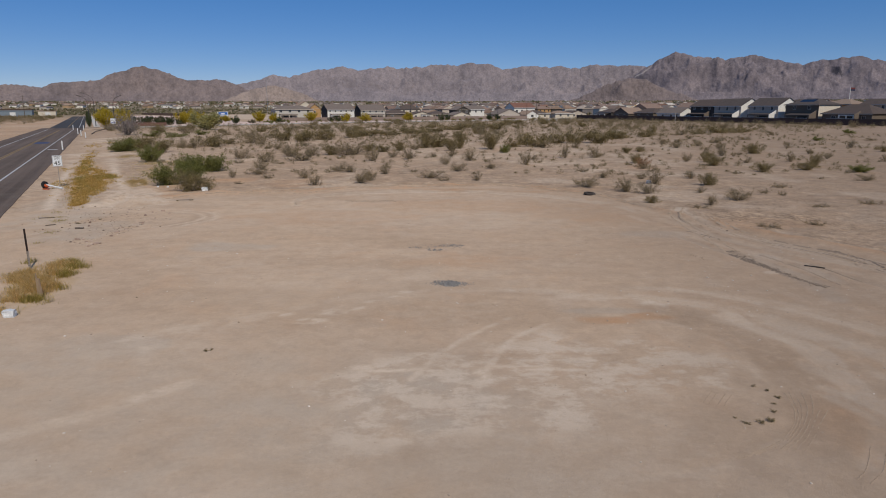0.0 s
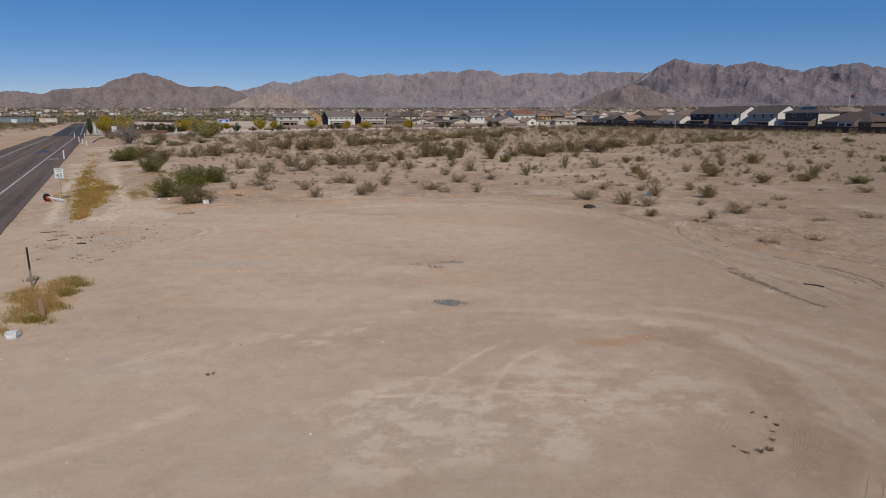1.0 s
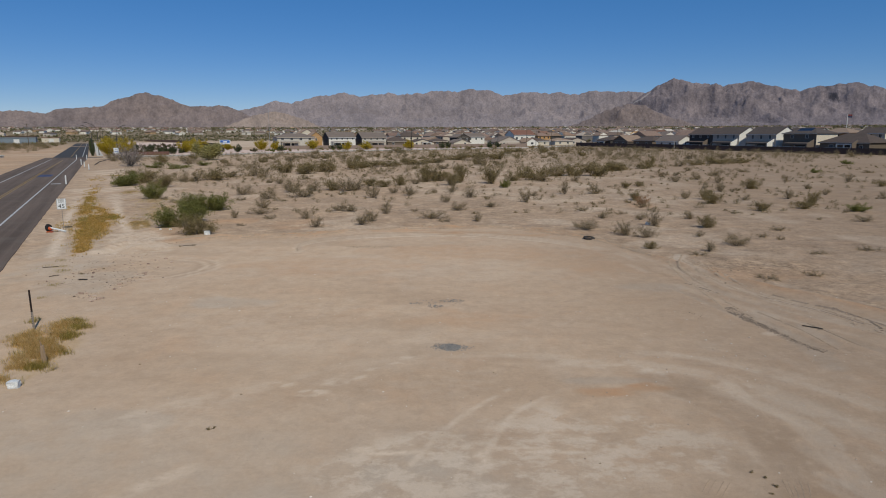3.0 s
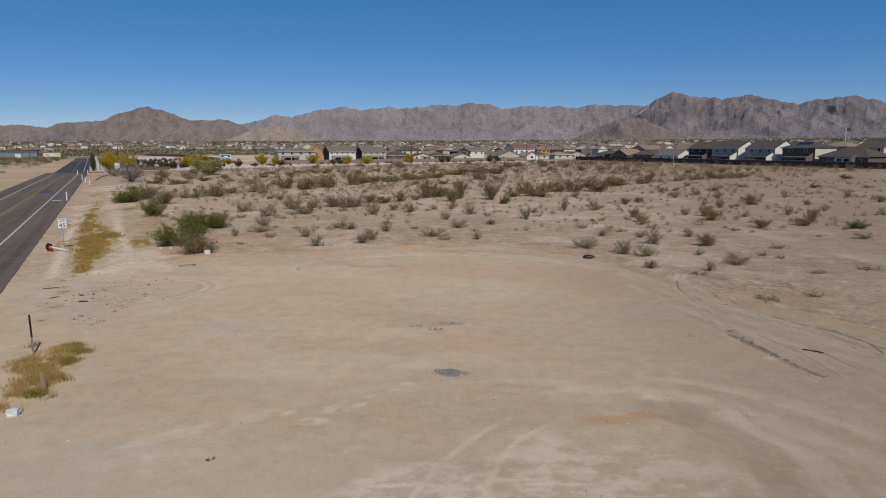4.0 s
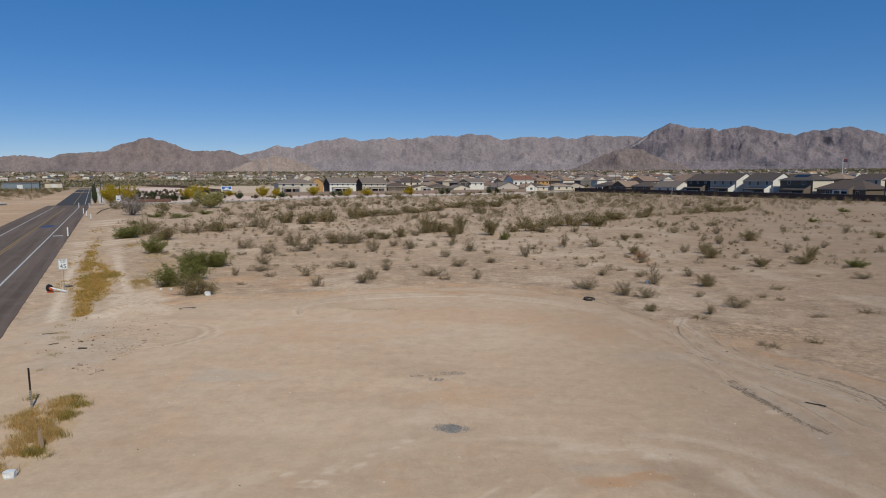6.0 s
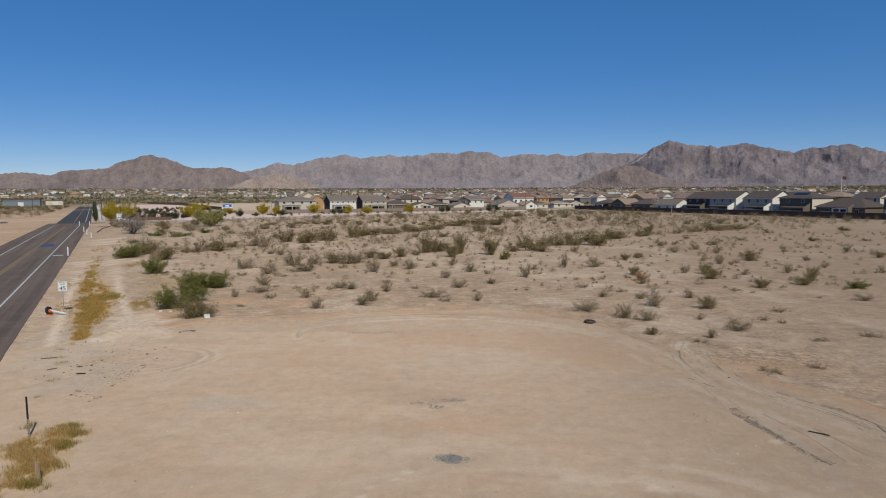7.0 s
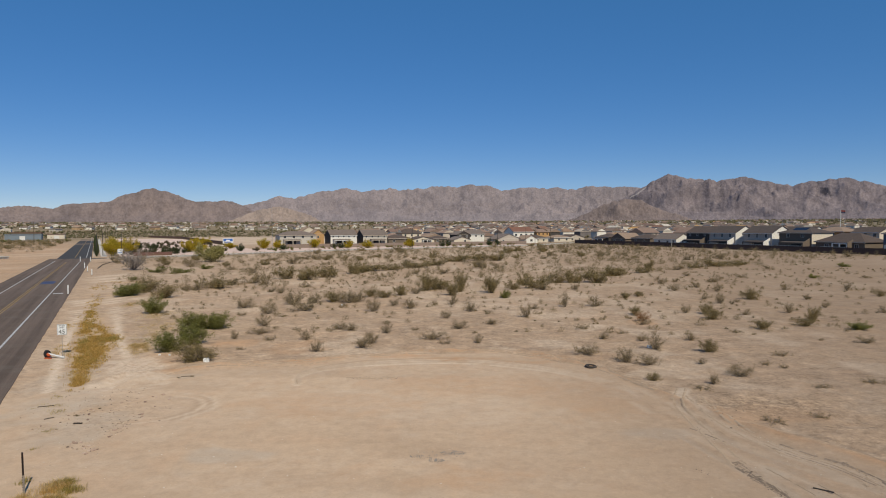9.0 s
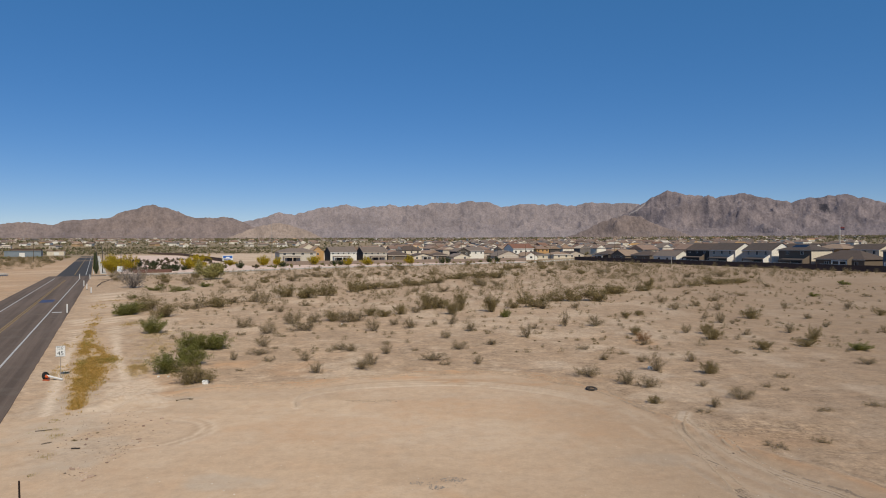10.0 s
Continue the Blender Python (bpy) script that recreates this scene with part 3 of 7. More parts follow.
    for k in range(5):
        f = polyline_mask(x, y, smooth_line([(2.9, 15.6 - 0.12 * k), (4.2, 15.5 - 0.1 * k), (5.0 + 0.05 * k, 14.6), (5.05 + 0.06 * k, 13.6)]), 0.04, 0.06) * step(0.42, 0.55, fbm(x * 1.8 + 5 * k, y * 1.8, 3, 47))
        dark, z = np.maximum(dark, 0.15 * f), z - 0.010 * f
    # the pale grader loop at the far side, and the wheel ruts that leave the lot
    for k, r in enumerate((0, 0.9, 1.8)):
        loop = smooth_line([(-9.0, 40.6 - 0), (-9.4, 42.5 + 0.3 * r), (-8.0, 44.6 + 0.5 * r), (-4.5, 46.2 + 0.6 * r), (1.5, 46.6 + 0.7 * r), (7.5, 43.5 + 0.6 * r), (10.8, 38.5 + 0.6 * r)])
        f = polyline_mask(x, y, loop, 0.25, 0.3)
        pale, z = np.maximum(pale, 0.62 * f * step(0.26, 0.5, fbm(x * 0.8, y * 0.8, 3, 37))), z - 0.035 * f
        g = polyline_mask(x, y, [(a, b + 0.45) for a, b in loop], 0.15, 0.25)
        dark, z = np.maximum(dark, 0.38 * g), z + 0.035 * g
    for pts, deep in (([(10.6, 30.5), (11.4, 26.6), (12.1, 23.8), (12.6, 21.5)], 1.0), ([(12.4, 36.5), (12.3, 30.2), (13.9, 26.6), (15.8, 23.8), (19, 20.5)], 1.0), ([(13.2, 27.2), (13.6, 24.7), (14.4, 21.5)], 0.8), ([(12.4, 26.5), (13.1, 24), (13.3, 21.6)], 0.7), ([(14.5, 29.5), (16.5, 25.5), (19.5, 22)], 0.8), ([(16, 31), (19, 26.5), (23, 23)], 0.6)):
        f = polyline_mask(x, y, smooth_line(pts), 0.14, 0.16)
        g = polyline_mask(x, y, smooth_line([(a + 0.42, b + 0.15) for a, b in pts]), 0.07, 0.16) * step(0.35, 0.6, fbm(x * 2.5, y * 2.5, 3, 51))
        z, dark, grey = z - 0.04 * deep * f + 0.045 * deep * g, np.maximum(dark, 0.6 * deep * g), np.maximum(grey, 0.5 * deep * f)
    for cx, cy, rx, ry in ((8.4, 12.8, 0.8, 1.3), (8, 36, 3.5, 3.0), (2, 40, 9, 3), (-6.5, 36, 5, 3), (-21, 48, 3, 3.5), (-12, 53, 3, 4), (1, 25.5, 3, 1.5), (16.5, 34, 4, 2.0), (8, 48.5, 3, 1.2), (-10, 46.8, 3, 0.9)):
        red = np.maximum(red, 0.38 * blob(x, y, cx, cy, rx, ry, 61))
    for pts, width, power in (([(6.5, 19.8), (7.0, 19.3), (8.2, 18.6), (9.0, 17.9), (9.6, 16.9), (10.2, 15.6), (10.3, 14.0)], 0.5, 0.75), ([(7.7, 18.2), (8.7, 17.1), (9.3, 15.7), (9.7, 14.2)], 0.25, 0.6), ([(8.4, 14.8), (8.65, 14.0), (8.7, 12.7)], 0.3, 0.75), ([(7.9, 13.2), (8.15, 12.3)], 0.12, 0.7), ([(6.6, 10.1), (7.0, 10.5), (7.5, 11.2), (7.8, 12.0)], 0.10, 0.6), ([(6.65, 9.9), (7.1, 10.4), (7.6, 10.9), (8.0, 11.6)], 0.12, 0.6), ([(3.2, 10.1), (4.3, 10.4), (5.0, 10.7), (5.6, 11.1), (6.1, 11.4)], 0.06, 0.4)):
        k = polyline_mask(x, y, smooth_line(pts), width, width * 0.8 + 0.1) * step(0.38, 0.55, fbm(x * 1.6 + y * 0.4, y * 1.1, 4, 32))
        pale, z = np.maximum(pale, power * k), z - 0.01 * k
    for k, g in enumerate((-1.1, -0.45, 0.15, 0.75, 1.4, 2.1)):
        trail = smooth_line([(10.2 + 0.6 * g, 40.0), (11.2 + 0.8 * g, 35.0), (12.4 + g, 30.2), (14.0 + 1.2 * g, 26.4), (16.2 + 1.3 * g, 23.2), (20 + 1.5 * g, 19.5)])
        f = polyline_mask(x, y, trail, 0.10, 0.30) * step(0.38, 0.58, fbm(x * 0.9 + 4 * k, y * 0.9, 4, 53))
        if k % 2:
            dark, z = np.maximum(dark, 0.55 * f), z + 0.016 * f * (0.4 + 1.2 * fbm(x * 3, y * 3, 3, 56))
        else:
            pale, z = np.maximum(pale, 0.45 * f), z - 0.014 * f
    # pale dusty swaths pressed flat between the ruts
    for pts, width in (([(11.7, 27.0), (11.95, 25.3), (12.2, 23.7), (12.7, 21.8)], 0.3), ([(13.9, 39.3), (12.6, 36.5), (12.2, 34.1), (12.0, 30.2)], 0.45), ([(14.0, 29.3), (14.6, 27.4), (15.6, 26.2), (16.2, 24.2), (16.0, 22.0)], 0.6), ([(12.6, 26.5), (13.2, 24.0), (13.2, 21.8)], 0.2)):
        f = polyline_mask(x, y, smooth_line(pts), width, 0.35) * step(0.25, 0.55, fbm(x * 1.1, y * 0.6, 4, 57))
        pale, grey = np.maximum(pale, 0.35 * f), np.maximum(grey, 0.55 * f)
    # ground churned up by machines
    churned = np.maximum(0.95 * blob(x, y, 17.3, 35.6, 4.2, 2.6, 58), 0.45 * blob(x, y, 22.5, 32.5, 7.0, 5.0, 59))
    churned = np.maximum(churned, 0.35 * wild * step(0.52, 0.72, fbm(x * 0.12, y * 0.12, 3, 60)))
    churned = np.maximum(churned, 0.22 * blob(x, y, -17.0, 34.0, 2.6, 4.0, 67))
    z += churned * (0.20 * (ridged(x * 0.55, y * 0.55, 4, 54) - 0.45) + 0.07 * (fbm(x * 2.8, y * 2.8, 3, 55) - 0.5))
    for pts in ([(12.1, 26.3), (12.15, 24.1), (12.3, 22.5), (12.0, 20.1)], [(14.2, 28.8), (15.65, 26.7), (16.15, 24.3)], [(12.0, 31.2), (12.4, 29.5)]):
        grey = np.maximum(grey, 0.6 * polyline_mask(x, y, smooth_line(pts), 0.3, 0.4))
    dark = np.maximum(dark, 0.32 * blob(x, y, 8.0, 10.4, 5.2, 3.6, 89))
    dark = np.maximum(dark, 0.5 * blob(x, y, 8.2, 12.4, 0.9, 1.3, 88))
    for cx, cy, rx, ry in ((4.7, 18.1, 0.9, 0.32), (5.8, 18.4, 0.8, 0.2)):
        red = np.maximum(red, 1.0 * blob(x, y, cx, cy, rx * 1.2, ry * 1.5, 62))
    red = np.maximum(red, 1.0 * polyline_mask(x, y, [(4.4, 18.05), (4.9, 18.2), (5.9, 18.65)], 0.32, 0.12))
    red = np.maximum(red, 0.6 * blob(x, y, 7.7, 11.6, 0.9, 1.9, 63))
    dark = np.maximum(dark, 0.55 * blob(x, y, 7.9, 11.0, 1.1, 2.4, 64))
    red = np.maximum(red, 1.15 * berm * fbm(x * 0.4, y * 0.4, 3, 66))
    red = np.maximum(red, 0.45 * (off < -8.5) * step(-0.3, 0.4, fbm(x * 0.03, y * 0.03, 2, 68)))
    for cx, cy, rx, ry in ((0.25, 22.0, 0.7, 0.5), (-8.3, 15.6, 2.2, 1.7), (-2.3, 11.0, 1.8, 1.0), (-17.2, 33.5, 2.0, 1.5), (-17.0, 42.9, 1.6, 0.5), (5.2, 19.0, 1.6, 0.4), (10, 31, 2, 1.0), (-9, 28, 3, 1.0)):
        grey = np.maximum(grey, 0.55 * blob(x, y, cx, cy, rx, ry, 71))
    for cx, cy, rx, ry in ((-20.5, 36.0, 2.4, 4.5), (-17.5, 31.5, 2.4, 2.6), (-24.0, 42.0, 2.0, 4.0), (-17.0, 42.9, 1.5, 0.8)):
        grey = np.maximum(grey, 0.60 * blob(x, y, cx, cy, rx, ry, 72) * (0.5 + 0.7 * fbm(x * 1.2, y * 1.2, 3, 73)))
    # pale dusty tyre track that leaves the lot
    track = polyline_mask(x, y, smooth_line(DUSTY_TRACK), 0.22, 0.28) * (0.55 + 0.6 * fbm(x * 1.5, y * 1.5, 3, 78))
    pale, grey, red = np.maximum(pale, 0.50 * track), np.maximum(grey, 0.45 * track), red * (1 - 0.7 * np.clip(track, 0, 1))
    rough = blob(x, y, -19.0, 34.5, 4.0, 6.5, 74)
    z += rough * (0.05 * (ridged(x * 0.8, y * 0.8, 3, 75) - 0.45) + 0.03 * (fbm(x * 3.2, y * 3.2, 3, 76) - 0.5))
    dark = np.maximum(dark, 0.42 * rough * step(0.55, 0.68, fbm(x * 1.4, y * 1.4, 4, 77)))
    for pts in ([(-15.2, 37.6), (-13.6, 37.0), (-12.9, 35.4), (-13.6, 33.6), (-15.2, 32.6)], [(-15.0, 38.2), (-13.2, 37.5), (-12.3, 35.4), (-13.2, 33.2)]):
        f = polyline_mask(x, y, smooth_line(pts), 0.12, 0.22)
        pale, z = np.maximum(pale, 0.5 * f), z - 0.02 * f
        dark = np.maximum(dark, 0.34 * polyline_mask(x, y, smooth_line([(a - 0.3, b) for a, b in pts]), 0.08, 0.2))
    for cx, cy, rx, ry, power in ((-4.0, 49.6, 3.2, 0.9, 0.85), (1.0, 48.2, 3.2, 0.8, 0.9), (5.2, 47.0, 2.6, 0.8, 0.75), (-17.3, 55.0, 2.2, 2.2, 0.7)):
        red = np.maximum(red, power * blob(x, y, cx, cy, rx, ry, 69))
    dark = np.maximum(dark, 0.28 * wild * step(0.5, 0.75, fbm(x * 0.35, y * 0.35, 4, 81)))
    dark = np.maximum(dark, 0.22 * lot * step(0.52, 0.72, fbm(x * 0.11 + y * 0.05, y * 0.3, 4, 82)))
    # browner soil to the right, deepened further to stand in for lens vignetting
    dark = np.maximum(dark, 0.42 * blob(x, y, 9.6, 14, 3.6, 5.5, 83))
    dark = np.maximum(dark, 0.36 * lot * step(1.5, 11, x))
    dark = np.maximum(dark, 0.45 * blob(x, y, 15, 21, 5, 7, 85))
    band = smooth_line([(4.4, 19.2), (6.0, 19.0), (7.2, 18.0), (7.7, 16.3), (7.8, 14.5), (7.5, 12.8), (7.0, 11.5), (6.0, 10.2)])
    dark = np.maximum(dark, 0.56 * step(4.8, 6.8, x) * polyline_mask(x, y, band, 1.0, 0.6) * (0.6 + 0.6 * fbm(x * 0.6, y * 0.6, 3, 86)))
    dark = np.maximum(dark, 0.22 * blob(x, y, 0.5, 18.6, 5.0, 1.5, 87))
    dark = np.maximum(dark, 0.30 * polyline_mask(x, y, [(10.9, 23.4), (11.5, 21.3), (11.6, 19.1), (11.9, 16)], 0.8, 0.6))
    pale = np.maximum(pale, 0.22 * step(0.55, 0.8, fbm(x * 0.09 - y * 0.03, y * 0.14, 4, 84)))
    pale = np.maximum(pale, 0.42 * wild * step(0.54, 0.72, fbm(x * 0.22, y * 0.22, 4, 78)) * step(30, 40, y))
    pale = np.maximum(pale, 0.95 * blob(x, y, 11.85, 23.55, 0.45, 0.25, 79))
    red = np.maximum(red, 0.9 * blob(x, y, 19.3, 66.0, 1.9, 2.6, 80))
    verge = step(1.5, 3.0, off) * (1 - step(8.8, 10.2, off + 2 * (fbm(x * 0.3, y * 0.3, 3, 98) - 0.5))) * (1 - step(60, 140, along))
    lot = np.maximum(lot, 0.45 * verge)
    dark, red = dark * (1 - 0.5 * verge), red * (1 - 0.6 * verge)
    for track in ([(9.0, -12), (8.7, -5), (8.5, 2.5), (8.4, 16), (8.3, 39), (7.6, 90)], [(4.6, -20), (4.5, -5), (4.6, 16), (4.8, 50)]):
        pale = np.maximum(pale, 0.85 * polyline_mask(x, y, [tuple((ROAD @ Vector((o, s, 0)))[:2]) for o, s in track], 0.45, 0.18))
    pale = np.maximum(pale, 0.75 * blob(off, along, 9.3, -15.5, 2.4, 6, 99))
    pale = np.maximum(pale, 0.75 * step(62, 70, off) * (1 - step(165, 200, off)) * step(300, 340, along) * (1 - step(680, 760, away)) * (0.6 + 0.5 * fbm(x * 0.02, y * 0.02, 3, 97)))
    # matted dead grass on the verge and round the old post
    straw = np.zeros_like(x)
    for cx, cy, rx, ry, power in ((6.8, -1.5, 1.7, 6.0, 0.55), (6.4, -9, 1.2, 5, 0.55), (6.2, -15.5, 0.75, 4.5, 0.5), (6.3, 4.5, 1.4, 5, 0.5), (6.2, 13, 1.1, 9, 0.42), (9.9, -6.5, 0.9, 3.6, 0.6), (10.6, 26.5, 1.8, 2.4, 0.35), (12.2, 5, 2.2, 6, 0.32)):
        straw = np.maximum(straw, power * blob(off, along, cx, cy, rx, ry, 92))
    for cx, cy, rx, ry in ((-14.4, 23.1, 1.2, 1.4), (-13.7, 23.9, 0.9, 1.0), (-13.0, 21.4, 0.8, 1.8), (-12.8, 19.2, 0.6, 0.9)):
        straw = np.maximum(straw, 0.5 * blob(x, y, cx, cy, rx, ry, 93))
    straw = straw * step(0.22, 0.68, fbm(x * 1.9, y * 1.9, 4, 94))
    # open land darkens to the right: lens vignetting put into the soil colour
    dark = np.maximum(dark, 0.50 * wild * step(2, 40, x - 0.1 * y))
    z = np.where(np.abs(off + 3.2) < 7.0, -0.02, z) + rise(x, y)
    RELIEF.extend((xs, ys, z))
    n, k = len(xs), len(ys)
    verts = np.stack([x, y, z], -1).reshape(-1, 3)
    i = (np.arange(k - 1)[:, None] * n + np.arange(n - 1)[None]).ravel()
    faces = np.stack([i, i + 1, i + n + 1, i + n], -1)
    me = bpy.data.meshes.new("ground")
    me.vertices.add(len(verts))
    me.vertices.foreach_set("co", verts.ravel())
    me.loops.add(faces.size)
    me.loops.foreach_set("vertex_index", faces.ravel())
    me.polygons.add(len(faces))
    me.polygons.foreach_set("loop_start", np.arange(len(faces)) * 4)
    me.update(calc_edges=True)
    me.shade_smooth()
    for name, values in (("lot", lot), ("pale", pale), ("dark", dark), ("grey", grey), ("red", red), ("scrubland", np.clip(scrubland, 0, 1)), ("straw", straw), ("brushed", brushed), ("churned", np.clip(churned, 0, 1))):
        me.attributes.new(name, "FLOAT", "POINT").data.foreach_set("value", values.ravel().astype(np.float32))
    me.materials.append(SOIL)
    return tagged(new("ground", me), "graded tan desert dirt with wheel tracks and scrubland beyond", "ground", kind="structure")


build_ground()


# ---- mountains round the plain ----
SKYLINE_BACK = [(-24, 1.2), (-20, 1.5), (-17.2, 1.8), (-14.3, 2.63), (-13.1, 2.5), (-11.3, 2.99), (-8.75, 3.34), (-7.45, 3.1), (-5.0, 3.35), (-4.3, 3.2), (-1.6, 3.44), (-0.4, 3.59), (0.3, 3.39), (2.1, 3.67), (3.5, 3.52), (4.5, 3.12), (6.6, 3.44), (8.3, 3.23), (9.25, 3.36), (10.4, 3.1), (12.1, 3.41), (13.9, 3.33), (16, 3.24), (19, 2.5), (23, 1.5)]
SKYLINE_LEFT = [(-44, 1.3), (-38, 1.4), (-36.2, 1.37), (-34.2, 1.48), (-32.7, 1.7), (-30.9, 1.52), (-29.8, 1.91), (-27.3, 1.99), (-26.5, 2.48), (-24.1, 3.23), (-22.45, 2.68), (-21, 2.11), (-18.4, 2.27), (-17.2, 1.82), (-16, 1.2), (-14.5, 0.7)]
SKYLINE_RIGHT = [(8, 0.55), (11.5, 1.1), (13.5, 1.9), (15.0, 2.5), (16.3, 3.25), (17.5, 3.95), (18.2, 4.25), (20.1, 3.83), (21.8, 3.6), (24.1, 3.84), (25.1, 3.54), (27.2, 3.08), (28.4, 3.39), (30.9, 3.54), (32.5, 3.02), (33.3, 2.87), (35.6, 2.23), (40, 1.6), (46, 1.0)]
SKYLINE_SPUR = [(9.6, 0.3), (10.8, 0.8), (12.8, 1.7), (13.8, 2.05), (15.0, 2.4), (16.0, 2.2), (17.2, 1.65), (18.5, 1.15), (20.5, 0.4)]
SKYLINE_FOOT = [(-18.6, 0.5), (-17.3, 1.0), (-15.6, 1.6), (-14.4, 1.85), (-13.2, 1.55), (-11.8, 1.05), (-10.6, 0.5)]


def mountain(name, skyline, r0, r1, crest, columns, seed, label, rough=0.6, scale=400.0, mat=None):
    """A range whose crest, seen from the lot, follows the skyline (bearing and height in degrees)."""
    az = np.linspace(skyline[0][0], skyline[-1][0], columns)
    t = np.linspace(0, 1, 96)
    a, tt = np.meshgrid(np.radians(az), t)
    r = r0 + (r1 - r0) * tt
    x, y = r * np.sin(a), r * np.cos(a)
    u = a * (r0 + r1) / 2                                        # metres along the range
    warp = 260 * (fbm(u / 420, r / 600, 4, seed + 5) - 0.5)
    # side valleys cut the foot back, spurs reach out between them
    foot = crest * 0.45 * np.clip(1.35 - 1.5 * ridged((u + 0.55 * r + warp) / (scale * 1.7), r / (scale * 3.0), 3, seed + 60), 0, 1)
    rising = np.clip((tt - foot) / (crest - foot), 0, 1)
    up = np.where(tt < crest, 0.80 * rising ** 1.4 + 0.20 * tt / crest, np.maximum(1 - (tt - crest) / (1 - crest), 0) ** 0.8)
    # spurs that run down aslant to either side, with smaller gullies between
    gullies = 0.44 * ridged((u + 0.75 * r + 0.8 * warp) / (scale * 1.25), (r - 0.4 * u) / (scale * 2.0), 6, seed) + 0.34 * ridged((u - 0.85 * r - 0.6 * warp) / (scale * 0.75), (r + 0.3 * u) / (scale * 1.2), 6, seed + 20) + 0.22 * ridged((u + 0.3 * warp) / (scale * 0.32), r / (scale * 0.42), 5, seed + 40)
    gullies = np.clip((gullies - 0.20) / 0.48, 0, 1.25)
    calm = 1 - 0.75 * np.exp(-((tt - crest) / 0.12) ** 2)       # the crest itself is smoother than the flanks
    body = up * (1 - rough * calm + rough * calm * 1.7 * gullies) * (0.85 + 0.3 * fbm(x / 1100, y / 1100, 3, seed + 9))
    line = np.interp(az, [p[0] for p in skyline], [p[1] for p in skyline])
    want = np.tan(np.radians(line + 0.28 * (fbm(az * 2.6, az * 0 + seed, 6, seed + 2) - 0.5)))
    z0 = rise(x, y)
    k = np.max(body / np.maximum(np.tan(np.radians(line))[None] * r - (z0 - 9.8), 1), axis=0)
    span = max(3, int(3.0 / (az[1] - az[0]))) | 1
    win = np.hanning(span + 2)[1:-1]
    k = np.convolve(np.pad(k, span // 2, mode="edge"), win / win.sum(), "valid")
    z = z0 - 1.5 + body / k[None]
    for _ in range(4):                                           # the crest alone is drawn to the skyline
        lack = want - np.max((z - 9.8) / r, axis=0)
        z = z + lack[None] * r * np.exp(-((tt - crest) / 0.10) ** 2)
    n, m = columns, len(t)
    verts = np.stack([x, y, z], -1).reshape(-1, 3)
    i = (np.arange(m - 1)[:, None] * n + np.arange(n - 1)[None]).ravel()
    me = bpy.data.meshes.new(name)
    me.from_pydata(verts.tolist(), [], np.stack([i, i + 1, i + n + 1, i + n], -1).tolist())
    el = np.degrees(np.arctan2(z - 9.8, r))
    deg = np.degrees(a)
    cliff_shade, scar = 0 * z, 0 * z
    if name == "mountain_east":
        # where the painted cliff shade lies: bearing, height, widths, strength
        for ca, ce, wa, we, power in ((29.3, 2.62, 0.55, 0.40, 1.0), (29.75, 2.35, 0.25, 0.34, 0.8), (19.7, 3.2, 0.32, 0.34, 0.62), (22.2, 3.15, 0.26, 0.34, 0.62), (21.9, 2.85, 0.3, 0.2, 0.45)):
            cliff_shade = np.maximum(cliff_shade, power * np.clip(1.25 - np.hypot((deg - ca + 0.4 * (el - ce)) / wa, (el - ce) / we), 0, 0.62))
        scar = polyline_mask(deg, el, [(15.2, 2.42), (15.75, 2.68), (16.35, 3.13), (16.5, 3.28)], 0.03, 0.07)
    for key, values in (("cliff_shade", cliff_shade), ("scar", scar)):
        me.attributes.new(key, "FLOAT", "POINT").data.foreach_set("value", values.ravel().astype(np.float32))
    me.attributes.new("slope", "FLOAT_VECTOR", "POINT").data.foreach_set("vector", np.stack([u, r, z], -1).ravel().astype(np.float32))
    me.materials.append(mat or ROCK)
    me.shade_smooth()
    return tagged(new(name, me), label, "mountain", kind="structure")


mountain("mountain_north", SKYLINE_BACK, 3000, 4400, 0.72, 620, 101, "long bare grey-brown desert mountain range", 0.72, 520.0)
mountain("mountain_west", SKYLINE_LEFT, 2750, 3950, 0.66, 380, 202, "bare brown desert hills with rounded peak", 0.68, 380.0, ROCK_BROWN)
mountain("mountain_east", SKYLINE_RIGHT, 2700, 4050, 0.66, 500, 303, "rugged grey-brown mountain with shade painted on its cliffs", 0.68, 420.0, ROCK_DARK)
mountain("foothill", SKYLINE_FOOT, 2450, 2990, 0.6, 160, 404, "small tan rocky foothill before the range", 0.5, 240.0, ROCK_TAN)
mountain("foothill", SKYLINE_SPUR, 2380, 2690, 0.6, 170, 505, "low brown rocky spur before the mountain", 0.55, 240.0, ROCK_BROWN)


